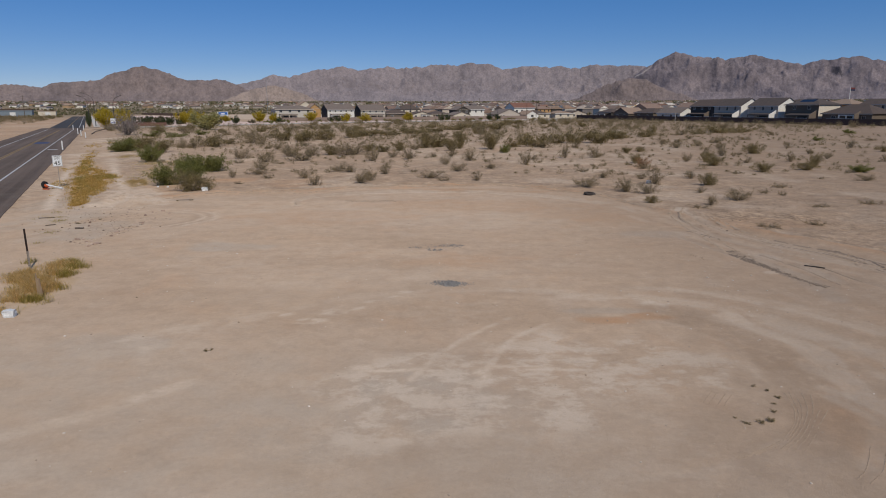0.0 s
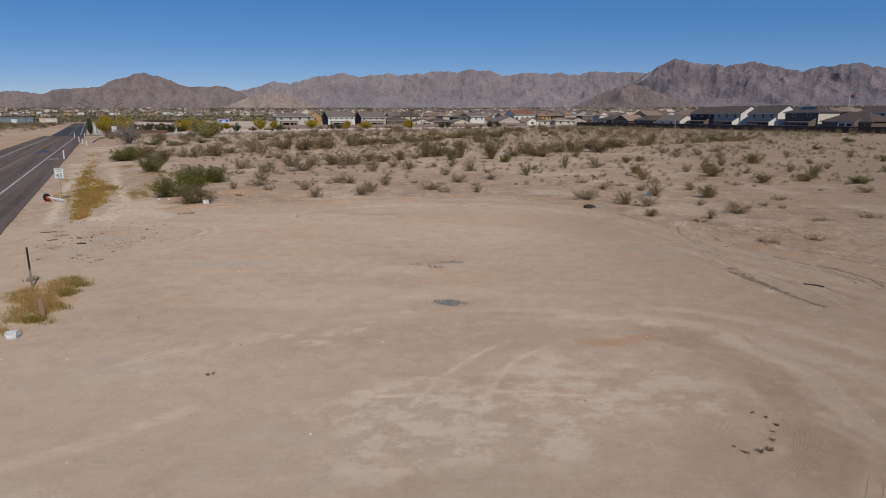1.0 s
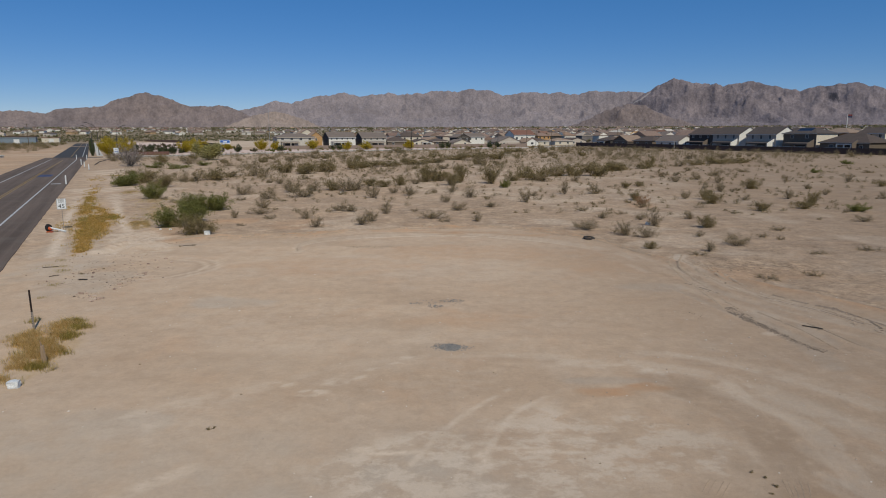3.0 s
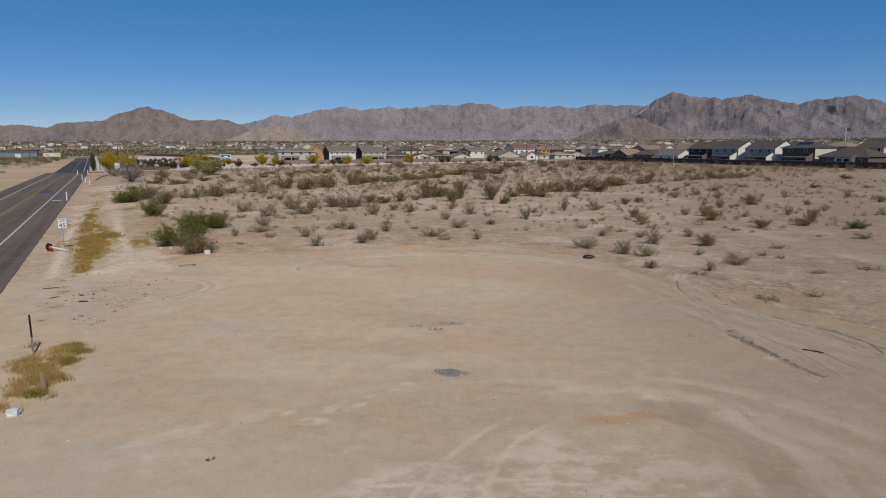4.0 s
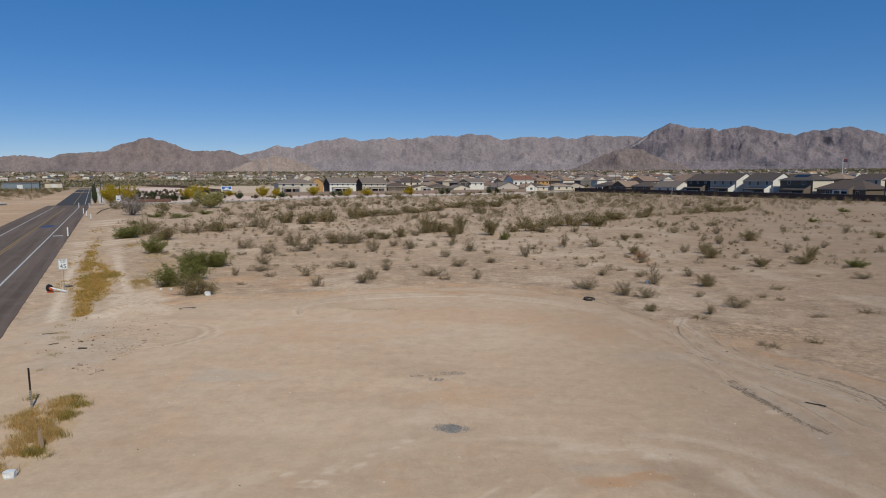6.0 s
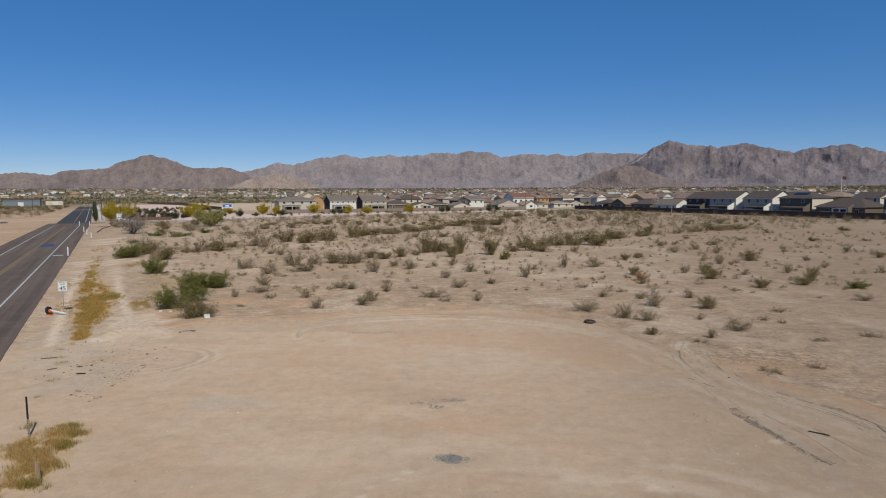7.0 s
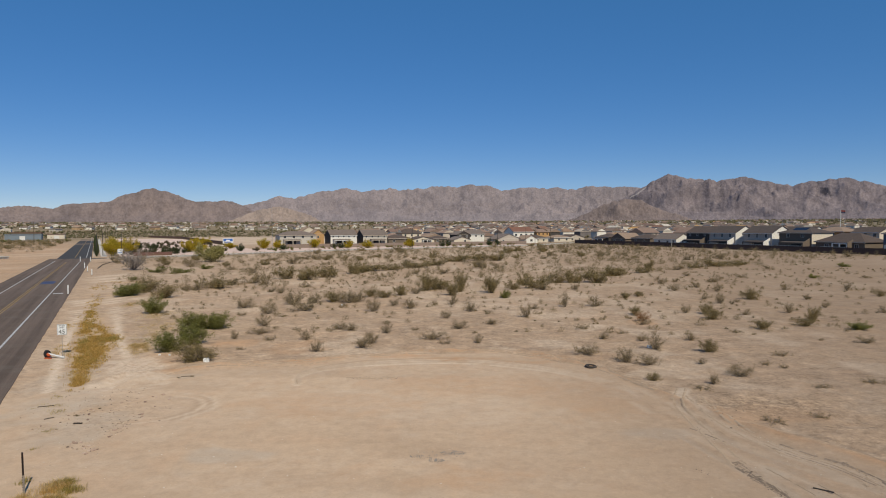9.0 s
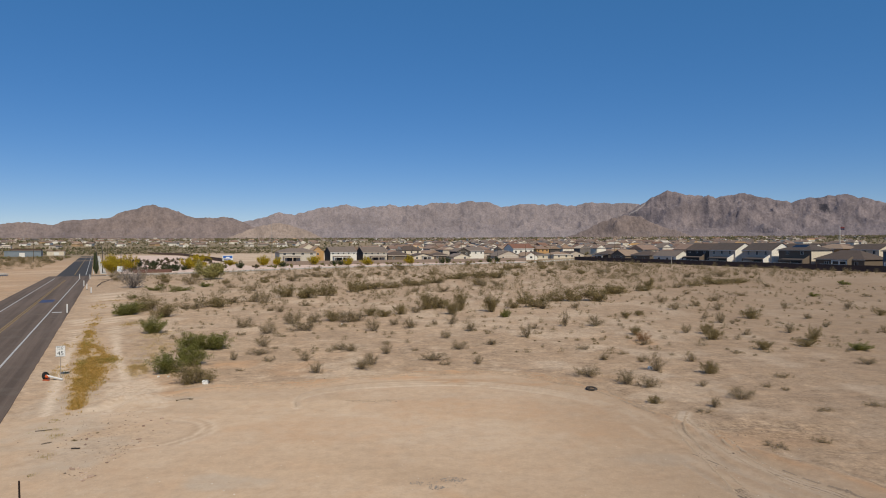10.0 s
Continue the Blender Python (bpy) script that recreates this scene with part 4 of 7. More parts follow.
# ---- the road ----
def road_strip(name, x0, x1, y0, y1, z0, z1, mat, label, category, steps=1, wobble=0.0, kind="structure", seed=0):
    """A slab along the road with ragged sides."""
    n = max(2, int(abs(y1 - y0) / steps) + 1)
    ysn = np.linspace(y0, y1, n)
    e0 = x0 - wobble * (fbm(ysn * 0.7, ysn * 0 + 3.1, 4, seed) - 0.5) * 2
    e1 = x1 + wobble * (fbm(ysn * 0.7, ysn * 0 + 8.7, 4, seed + 1) - 0.5) * 2
    v, f = [], []
    for a, b, yy in zip(e0, e1, ysn):
        v += [(a, yy, z1), (b, yy, z1), (b + 0.05, yy, z0), (a - 0.05, yy, z0)]
    for i in range(n - 1):
        p, q = 4 * i, 4 * i + 4
        f += [(p, p + 1, q + 1, q), (p + 1, p + 2, q + 2, q + 1), (p + 3, p, q, q + 3)]
    f += [(0, 3, 2, 1), (4 * n - 4, 4 * n - 3, 4 * n - 2, 4 * n - 1)]
    ob = new(name, mesh_from(name, v, f, mat))
    ob.matrix_basis = ROAD
    return tagged(ob, label, category, kind=kind)


road_strip("road", -9.3, 2.5, -160, 176, -0.06, 0.035, ASPHALT, "worn two-lane asphalt road with paved shoulder", "road", 1.0, 0.07)
road_strip("edge_line", -0.06, 0.06, -160, 158, 0.03, 0.0405, LINE_WHITE, "worn white painted edge line on the road", "road marking", 2.0, 0.012)
road_strip("edge_line", -6.66, -6.54, -160, 160, 0.03, 0.0405, LINE_WHITE, "worn white painted edge line on the road", "road marking", 2.0, 0.012, seed=5)
road_strip("centre_line", -3.52, -3.37, -160, 150, 0.03, 0.0405, LINE_YELLOW, "worn yellow painted centre line", "road marking", 2.0, 0.012, seed=7)
road_strip("centre_line", -3.21, -3.06, -160, 150, 0.03, 0.0405, LINE_YELLOW, "worn yellow painted centre line", "road marking", 2.0, 0.012, seed=9)
road_strip("utility_marking", -3.0, -0.9, 67, 73.5, 0.03, 0.0395, PAINT_BLUE, "faded blue spray paint patch on asphalt", "road marking", 0.4, 0.35, seed=11)
road_strip("utility_marking", 0.4, 1.6, 46.4, 47.6, 0.03, 0.0395, LINE_WHITE, "faded white paint tick on the shoulder", "road marking", 0.2, 0.05, seed=13)
ROAD_FAR = pose(0.9, 172, 0, 0, 0, 1.05)
for ob in (road_strip("road", -8.0, 1.6, 2, 520, -0.06, 0.039, PATCHED, "dark resurfaced asphalt road beyond the junction", "road", 4.0, 0.1, seed=15),
           road_strip("edge_line", 0.0, 0.16, 9, 500, 0.03, 0.0445, LINE_WHITE, "white painted edge line on the road", "road marking", 6.0, 0.01, seed=17),
           road_strip("centre_line", -3.3, -3.05, 11, 500, 0.03, 0.0445, LINE_YELLOW, "worn yellow painted centre line", "road marking", 6.0, 0.01, seed=19),
           road_strip("pavement", 4.3, 6.2, 14, 420, -0.05, 0.12, CONCRETE, "pale concrete sidewalk along the road", "pavement", 8.0, 0.0, seed=21),
           road_strip("kerb", 2.1, 2.3, 14, 420, -0.05, 0.15, CONCRETE, "pale concrete kerb along the road", "kerb", 8.0, 0.0, seed=23)):
    ob.matrix_basis = ROAD @ ROAD_FAR

# the cross street that leaves the road at the junction
STREET = [(2.0, 171), (20, 172), (35, 175), (48, 181), (63, 188.5), (82, 196.5), (93, 200.5), (120, 204.5), (146, 210.5), (172, 214), (206, 220), (246, 246), (300, 268)]


def street_band(name, near, far, z0, z1, mat, label, category, x_from=-1e9, x_to=1e9):
    pts = [p for p in smooth_line(STREET, 6) if x_from <= p[0] <= x_to]
    v, f = [], []
    for x, y in pts:
        v += [(x, y + near, z0), (x, y + near, z1), (x, y + far, z1), (x, y + far, z0)]
    for i in range(len(pts) - 1):
        p, q = 4 * i, 4 * i + 4
        f += [(p, p + 1, q + 1, q), (p + 1, p + 2, q + 2, q + 1), (p + 2, p + 3, q + 3, q + 2)]
    f += [(0, 3, 2, 1), (4 * len(pts) - 4, 4 * len(pts) - 3, 4 * len(pts) - 2, 4 * len(pts) - 1)]
    ob = new(name, mesh_from(name, v, f, mat))
    ob.matrix_basis = ROAD
    return tagged(ob, label, category, kind="structure")


street_band("road", 0.0, 4.2, -0.05, 0.045, PATCHED, "dark asphalt side street into the housing estate", "road", -1, 66)
street_band("kerb", -0.35, -0.01, -0.05, 0.19, CONCRETE, "concrete kerb of the side street", "kerb", 4)
street_band("pavement", 4.3, 7.0, -0.05, 0.23, CONCRETE, "pale concrete sidewalk of the estate", "pavement", 10)


def sheet(name, pts, z, mat, label, category, cell=3.0):
    """A flat bed with an uneven rim, in the road's frame."""
    out = []
    for (ax, ay), (bx, by) in zip(pts, pts[1:] + pts[:1]):
        n = max(1, int(math.hypot(bx - ax, by - ay) / cell))
        for k in range(n):
            x, y = ax + (bx - ax) * k / n, ay + (by - ay) * k / n
            out.append((x + 0.8 * (noise.noise((x * 0.2, y * 0.2, 1))), y + 0.8 * noise.noise((x * 0.2, y * 0.2, 7)), z))
    bm = bmesh.new()
    top = [bm.verts.new(p) for p in out]
    low = [bm.verts.new((x, y, -0.15)) for x, y, _ in out]
    bm.faces.new(top)
    for i in range(len(top)):
        j = (i + 1) % len(top)
        bm.faces.new((top[i], low[i], low[j], top[j]))
    bmesh.ops.triangulate(bm, faces=[f for f in bm.faces if len(f.verts) > 4])
    me = bpy.data.meshes.new(name)
    bm.to_mesh(me)
    bm.free()
    me.materials.append(mat)
    ob = new(name, me)
    ob.matrix_basis = ROAD
    return tagged(ob, label, category, kind="structure")


sheet("gravel_bed", [(10, 180), (34, 183), (48, 189), (63, 197), (82, 205), (93, 209), (120, 213), (146, 219), (172, 223), (206, 229), (206, 242), (64, 242), (62, 560), (12, 600)], 0.16, PINK_GRAVEL, "pinkish crushed gravel landscaping beside the street", "gravel bed")


# ---- garden walls ----
def block_wall(name, m, length, height, mat, label, pier=6.0, thick=0.2):
    """A block wall with cap and piers, along local +y."""
    t = thing(name, m, label, "wall", kind="structure")
    n = max(1, round(length / pier))
    step_y = length / n
    for k in range(n):
        part("wall_panel", boxes((0, k * step_y + 0.2, -0.2, thick, (k + 1) * step_y - 0.2, height - 0.1 + 0.04 * math.sin(k * 2.1))), mat, t)
    for k in range(n + 1):
        part("pier", boxes((-0.1, k * step_y - 0.2, -0.2, thick + 0.1, k * step_y + 0.2, height + 0.05), bevel=0.02), mat, t)
    part("cap", boxes((-0.05, 0.21, height - 0.06, thick + 0.05, length - 0.21, height + 0.0)), mat, t)
    return t


block_wall("wall_estate", BLOCK @ pose(0, 40, 0), 205, 2.15, WALL_BROWN, "long dark brown block wall round the estate")
block_wall("wall_return", BLOCK @ pose(0, 245, 0, 0, 0, -62), 50, 2.0, WALL_BROWN, "dark brown block wall turning along the street")
block_wall("wall_gardens", ROAD @ pose(80, 244, 0, 0, 0, -90), 134, 1.9, WALL_TAN, "tan block wall behind the gravel beds")
block_wall("wall_field", ROAD @ pose(65, 318, 0), 250, 2.0, WALL_BROWN, "brown block wall along the gravel basin")
block_wall("wall_field_far", ROAD @ pose(65, 568.5, 0, 0, 0, 14), 95, 2.2, WALL_BROWN, "brown block wall along the gravel basin")
block_wall("monument_wall", ROAD @ pose(15, 184, 0, 0, 0, -84), 12, 1.35, worn("red_brown_block", (0.21, 0.11, 0.085), (0.16, 0.09, 0.07), 0.4, 5, 0.9), "low red-brown block entry wall beside the street", 4.0)


# ---- houses ----
def window(parent, x, y, z, w, h, face, frame=TRIM_WHITE, bars=1):
    """A framed window on a wall. face: the side it looks to, '-y', '+x' or '-x'."""
    f, t = 0.09, 0.06
    m = pose(x, y, z, 0, 0, {"-y": 0, "+x": 90, "-x": -90}[face])
    bm = bmesh.new()
    for r in ((-w / 2 - f, -t, -h / 2 - f, w / 2 + f, 0.02, -h / 2), (-w / 2 - f, -t, h / 2, w / 2 + f, 0.02, h / 2 + f), (-w / 2 - f, -t, -h / 2, -w / 2, 0.02, h / 2), (w / 2, -t, -h / 2, w / 2 + f, 0.02, h / 2)):
        box(bm, *r, m=m)
    if bars:
        box(bm, -0.025, -t * 0.8, -h / 2, 0.025, 0.0, h / 2, m=m)
    win = part("window", bm, frame, parent)
    glass = bmesh.new()
    box(glass, -w / 2, -0.02, -h / 2, w / 2, 0.01, h / 2, m=m)
    part("pane", glass, GLASS_DARK, win, "dark glass pane")
    return win


def house(name, m, w, d, base, eave, ridge, wall, roof, label, style="gable", side=None, windows=(), patio=None, ends=(), solar=False, porch=TRIM_WHITE, group="estate houses", walled_patio=False):
    """A stucco house: front looks to local -y, ridge along x. style: gable, hip or cross (a gable to the front)."""
    h = thing(name, m @ pose(0, 0, base), label, "house", group)
    e, r, o = eave - base, ridge - base, 0.55
    x0, x1 = -w / 2, w / 2
    bm = bmesh.new()
    if style == "gable":
        for pts in ([(0, -0.3), (d, -0.3), (d, e), (d / 2, r - 0.16), (0, e)],):
            a = [bm.verts.new((x0, y, z)) for y, z in pts]
            b = [bm.verts.new((x1, y, z)) for y, z in pts]
            bm.faces.new(a)
            bm.faces.new(b[::-1])
            for i in range(5):
                bm.faces.new((a[i], b[i], b[(i + 1) % 5], a[(i + 1) % 5]))
        bmesh.ops.recalc_face_normals(bm, faces=bm.faces)
    elif style == "cross":
        prism(bm, [(x0, -0.3), (x1, -0.3), (x1, e), (0, r - 0.16), (x0, e)], 0, d)
    else:
        box(bm, x0, 0, -0.3, x1, d, e)
    walls = part("wall", bm, STUCCO[wall], h)
    # another stucco on the ends, mostly standing in for sun and shade
    if side:
        bm = bmesh.new()
        pts = [(0, -0.3), (d, -0.3), (d, e), (d / 2, r - 0.16), (0, e)] if style == "gable" else [(0, -0.3), (d, -0.3), (d, e), (0, e)]
        for xx, keep in ((x1, "r"), (x0, "l")):
            if keep not in side[1]:
                continue
            sgn = 0.02 if xx > 0 else -0.02
            a, b = [bm.verts.new((xx, y, z)) for y, z in pts], [bm.verts.new((xx + sgn, y, z)) for y, z in pts]
            bm.faces.new(a)
            bm.faces.new(b[::-1])
            for i in range(len(pts)):
                bm.faces.new((a[i], b[i], b[(i + 1) % len(pts)], a[(i + 1) % len(pts)]))
        bmesh.ops.recalc_face_normals(bm, faces=bm.faces)
        part("side_wall", bm, STUCCO[side[0]], h)
    bm, th = bmesh.new(), 0.18
    drop = (r - e) / (d / 2) * o
    if style == "gable":
        for pts in ([(-o, e - drop), (d / 2, r), (d / 2, r - th), (-o, e - drop - th)], [(d + o, e - drop), (d / 2, r), (d / 2, r - th), (d + o, e - drop - th)]):
            a, b = [bm.verts.new((x0 - 0.35, y, z)) for y, z in pts], [bm.verts.new((x1 + 0.35, y, z)) for y, z in pts]
            bm.faces.new(a)
            bm.faces.new(b[::-1])
            for i in range(4):
                bm.faces.new((a[i], b[i], b[(i + 1) % 4], a[(i + 1) % 4]))
    elif style == "cross":
        dx = (r - e) / (w / 2) * o
        for sx in (-1, 1):
            pts = [(sx * (w / 2 + o), e - dx), (0, r), (0, r - th), (sx * (w / 2 + o), e - dx - th)]
            prism(bm, pts, -0.4, d + 0.4)
    else:
        run = min(d, w) / 2
        lo = [bm.verts.new(p) for p in ((x0 - o, -o, e - 0.05), (x1 + o, -o, e - 0.05), (x1 + o, d + o, e - 0.05), (x0 - o, d + o, e - 0.05))]
        hi = [bm.verts.new(p) for p in ((x0 - o, -o, e + 0.1), (x1 + o, -o, e + 0.1), (x1 + o, d + o, e + 0.1), (x0 - o, d + o, e + 0.1))]
        p, q = bm.verts.new((x0 + run, d / 2, r)), bm.verts.new((x1 - run + 0.01, d / 2, r))
        bm.faces.new(lo[::-1])
        for i in range(4):
            bm.faces.new((lo[i], lo[(i + 1) % 4], hi[(i + 1) % 4], hi[i]))
        bm.faces.new((hi[0], hi[1], q, p))
        bm.faces.new((hi[1], hi[2], q))
        bm.faces.new((hi[2], hi[3], p, q))
        bm.faces.new((hi[3], hi[0], p))
    bmesh.ops.recalc_face_normals(bm, faces=bm.faces)
    roof_ob = part("roof", bm, TILES[roof], h)
    part("fascia", boxes((x0 - 0.3, -o - 0.06, e - drop - th - 0.1, x1 + 0.3, -o - 0.005, e - drop - 0.02)) if style == "gable" else boxes((x0 - o, -o - 0.06, e - 0.2, x1 + o, -o - 0.01, e + 0.08)) if style == "hip" else boxes((x0, -0.05, e - 0.12, x1, -0.005, e)), TRIM_WHITE if wall in ("white", "cream", "grey") else STUCCO["tan"], h)
    for x, z, ww, hh in windows:
        window(h, x, -0.0, z, ww, hh, "-y")
    for sgn, y, z, ww, hh in ends:
        window(h, x1 + 0.02 if sgn > 0 else x0 - 0.02, y, z, ww, hh, "+x" if sgn > 0 else "-x")
    if patio:
        px0, px1, depth, top, fall = patio
        bm = bmesh.new()
        pts = [(0.0, top), (-depth, top - fall), (-depth, top - fall - 0.2), (0.0, top - 0.2)]
        a, b = [bm.verts.new((px0, y, z)) for y, z in pts], [bm.verts.new((px1, y, z)) for y, z in pts]
        bm.faces.new(a)
        bm.faces.new(b[::-1])
        for i in range(4):
            bm.faces.new((a[i], b[i], b[(i + 1) % 4], a[(i + 1) % 4]))
        bmesh.ops.recalc_face_normals(bm, faces=bm.faces)
        cover = part("patio_cover", bm, TILES[roof], h, "sloping tiled patio roof")
        part("beam", boxes((px0, -depth - 0.1, top - fall - 0.5, px1, -depth + 0.1, top - fall - 0.2)), porch, cover)
        for k in range(3):
            px = px0 + 0.2 + (px1 - px0 - 0.4) * k / 2
            part("post", boxes((px - 0.2, -depth - 0.15, -0.3, px + 0.2, -depth + 0.15, top - fall - 0.48)), porch, cover)
        door = part("patio_door", boxes((px0 + (px1 - px0) * 0.25, -0.05, 0, px0 + (px1 - px0) * 0.75, 0.02, 2.2)), GLASS_DARK, h, "dark sliding glass door")
        part("door_frame", boxes((px0 + (px1 - px0) * 0.25 - 0.1, -0.07, 2.2, px0 + (px1 - px0) * 0.75 + 0.1, 0.02, 2.32)), TRIM_WHITE, door)
    if patio and walled_patio:
        px1, depth, top, fall = patio[1], patio[2], patio[3], patio[4]
        bm = bmesh.new()
        a = [bm.verts.new((px1 + 0.02, y, z)) for y, z in ((0, -0.3), (-depth - 0.2, -0.3), (-depth - 0.2, top - fall - 0.1), (0, top + 1.1))]
        b = [bm.verts.new((px1 + 0.22, v.co.y, v.co.z)) for v in a]
        bm.faces.new(a)
        bm.faces.new(b[::-1])
        for i in range(4):
            bm.faces.new((a[i], b[i], b[(i + 1) % 4], a[(i + 1) % 4]))
        bmesh.ops.recalc_face_normals(bm, faces=bm.faces)
        # beside a grey shaded front the patio end takes the pale sunlit tone
        part("patio_end_wall", bm, STUCCO["white" if wall == "grey" else "brown"], h)
        part("patio_wall", boxes((patio[0] - 1.5, -6.6, -0.5, patio[1] + 2.2, -6.4, 1.5)), STUCCO["white"], h, "low white garden wall")
    if solar:
        ang = math.degrees(math.atan2(r - e, d / 2))
        for k in range(6):
            for j in range(2):
                bm = bmesh.new()
                box(bm, -0.5, -0.85, 0, 0.5, 0.85, 0.05)
                p = part("solar_panel", bm, SOLAR, roof_ob, "black solar panel")
                y = d * 0.17 + j * 1.75 * math.cos(radians(ang))
                p.matrix_basis = pose(-w * 0.18 + k * 1.05, y, e + (r - e) * (y / (d / 2)) + 0.14, ang)
    return h


def upper(w, n, z=5.2, ww=1.0, hh=1.3):
    return [(-w / 2 + w * (k + 0.5) / n, z, ww, hh) for k in range(n)]


BACK = pose(0, 0, 0, 0, 0, -90)           # a house whose back looks at the open lot
R = lambda y, setback=8.0: BLOCK @ pose(setback, y, 0) @ BACK
house("house", R(156), 14.0, 10.5, 0.7, 6.9, 9.6, "dark", "brown", "two-storey dark grey house with brown tile roof", windows=upper(14, 3), patio=(-6, 5, 3.2, 3.1, 0.5), porch=STUCCO["dark"], walled_patio=True)
# shade is painted into these fronts (grey, brown), sun into the pale ends
house("house", R(141), 15.0, 11, 0.7, 6.9, 9.8, "grey", "charcoal", "two-storey house painted grey in shade, white on its sunlit gable", side=("white", "r"), windows=upper(13.5, 3, 5.0, 1.0, 1.7), patio=(-5, 6.4, 3.4, 3.1, 0.5), ends=[(1, 4.0, 5.4, 0.8, 0.9)], porch=STUCCO["brown"], walled_patio=True)
house("house", R(122), 14.5, 11, 0.7, 6.9, 9.8, "grey", "charcoal", "two-storey house painted grey in shade, white on its sunlit gable", side=("white", "r"), windows=upper(13, 3, 5.0, 1.0, 1.7), patio=(-4.5, 6.2, 3.4, 3.1, 0.5), ends=[(1, 4.0, 5.4, 0.8, 0.9)], porch=STUCCO["brown"], walled_patio=True)
house("house", R(104), 14.5, 11, 0.7, 6.9, 9.3, "brown", "charcoal", "two-storey brown house with solar panels on hipped roof", "hip", side=("cream", "r"), windows=upper(13, 2, 5.2, 1.2, 1.2), patio=(-4.5, 6.2, 3.4, 3.1, 0.5), solar=True, porch=STUCCO["brown"], walled_patio=True)
house("house", R(85.5), 19.0, 12, 0.7, 3.7, 7.0, "brown", "brown", "single-storey brown house with hipped tile roof and white patio posts", "hip", windows=[(-5, 1.6, 1.6, 1.2), (6.5, 1.6, 1.2, 1.2)], patio=(-1, 5, 2.6, 3.0, 0.1), walled_patio=True)
house("house", R(63), 13.0, 11, 0.7, 6.9, 9.3, "blue", "grey", "two-storey slate blue house behind the block wall", "hip", windows=upper(13, 3), patio=(-4, 5, 3, 3.1, 0.5))
house("house", R(178), 16.0, 9, 0.5, 3.7, 6.2, "white", "grey", "single-storey white house with grey tile roof", "gable", side=("blue", "l"), windows=[(-4, 1.6, 1.3, 1.2), (2, 1.6, 1.3, 1.2), (6, 1.6, 0.8, 1.6)])
house("house", R(199, 10), 15.0, 10, 0.4, 3.5, 5.8, "brown", "brown", "single-storey brown house with low tile roof", "hip", windows=[(-4, 1.6, 1.6, 1.2), (3, 1.6, 1.4, 1.2)])
house("house", R(218, 10), 13.0, 11, 0.3, 3.3, 6.2, "brown", "tan", "single-storey tan house with gable to the lot", "cross", windows=[(-3, 1.6, 1.4, 1.2), (3, 1.6, 1.4, 1.2)])
house("house", R(236, 12), 13.0, 10, 0.3, 3.6, 5.6, "dark", "brown", "single-storey dark house with low brown roof", "hip", patio=(-5, 5, 3, 3.0, 0.3))
house("house", R(183, 34), 18.0, 10, 0.6, 6.6, 8.8, "cream", "brown", "two-storey cream house with brown tile roof", "gable", side=("dark", "l"), windows=upper(18, 5, 5.0, 0.9, 1.2))
house("house", R(160, 36), 15.0, 10, 0.6, 6.4, 8.6, "tan", "tan", "two-storey tan house with tile roof", "hip", windows=upper(15, 4))
house("house", R(128, 36), 15.0, 10, 0.6, 6.6, 9.4, "white", "brown", "two-storey white house behind the first row", "gable", windows=upper(15, 4))
house("house", R(112, 36), 13.0, 10, 0.8, 7.2, 9.2, "orange", "tan", "unfinished house with bare orange sheathing", "hip", windows=upper(15, 4))
house("house", R(94, 33), 11.0, 10, 0.8, 7.2, 9.2, "cream", "brown", "two-storey cream house with brown tile roof", "gable", windows=upper(11, 3))
house("house", R(72, 34), 15.0, 10, 0.8, 6.6, 8.8, "dark", "brown", "two-storey dark house with brown hipped roof", "hip", windows=upper(15, 4))

F = lambda x, y: ROAD @ pose(x, y, 0)
house("house", F(101, 300), 20.5, 11, 0.3, 5.4, 7.6, "greige", "grey", "two-storey greige house with grey roof and covered patio", "hip", windows=upper(20, 4, 4.2, 1.3, 1.2), patio=(-8.5, 1, 3, 2.9, 0.3), porch=STUCCO["tan"])
# dark left sides here and on the next: wall shade put into the stucco
house("house", F(127.5, 301), 15.6, 11, 0.2, 5.5, 8.4, "white", "grey", "two-storey white house with shade painted on its side wall", "gable", side=("dark", "l"), windows=upper(15.6, 5, 4.4, 0.8, 1.1), patio=(-6.5, 3.5, 3, 2.9, 0.4))
house("house", F(147.5, 303), 15.0, 11, 0.1, 5.3, 8.2, "greige", "grey", "two-storey greige house with grey tile roof", "gable", side=("dark", "l"), windows=upper(15, 4, 4.3, 0.9, 1.3), patio=(-3.5, 6, 3, 2.8, 0.4), porch=STUCCO["tan"])
house("house", F(163, 302), 15.0, 12, 0.0, 2.9, 5.3, "brown", "brown", "single-storey brown-roofed house behind tan wall", "hip", windows=[(-4, 1.5, 1.4, 1.2), (4, 1.5, 1.4, 1.2)])
house("house", F(174.5, 294), 14.5, 10, 0.0, 2.3, 4.2, "cream", "brown", "single-storey cream house with front gable", "cross", windows=[(-4, 1.4, 1.2, 1.2)], patio=(-1, 5, 1.5, 2.5, 0.1))
house("house", F(188, 296), 11.5, 12, 0.0, 2.6, 4.6, "brown", "brown", "single-storey house with brown tile roof", "hip", windows=[(-3, 1.5, 1.4, 1.2)])
house("house", F(197, 287), 11.0, 10, -0.1, 2.2, 4.0, "cream", "grey", "single-storey cream house with front gable", "cross", windows=[(2, 1.4, 1.2, 1.2)])
house("house", F(205, 300), 9.0, 10, -0.1, 5.2, 7.2, "dark", "grey", "two-storey dark grey house with front gable", "cross", windows=upper(9, 2, 3.9))
house("house", F(215, 302), 12.0, 10, -0.1, 5.5, 7.7, "white", "grey", "two-storey white house with grey tile roof", "gable", windows=upper(12, 3, 4.2))
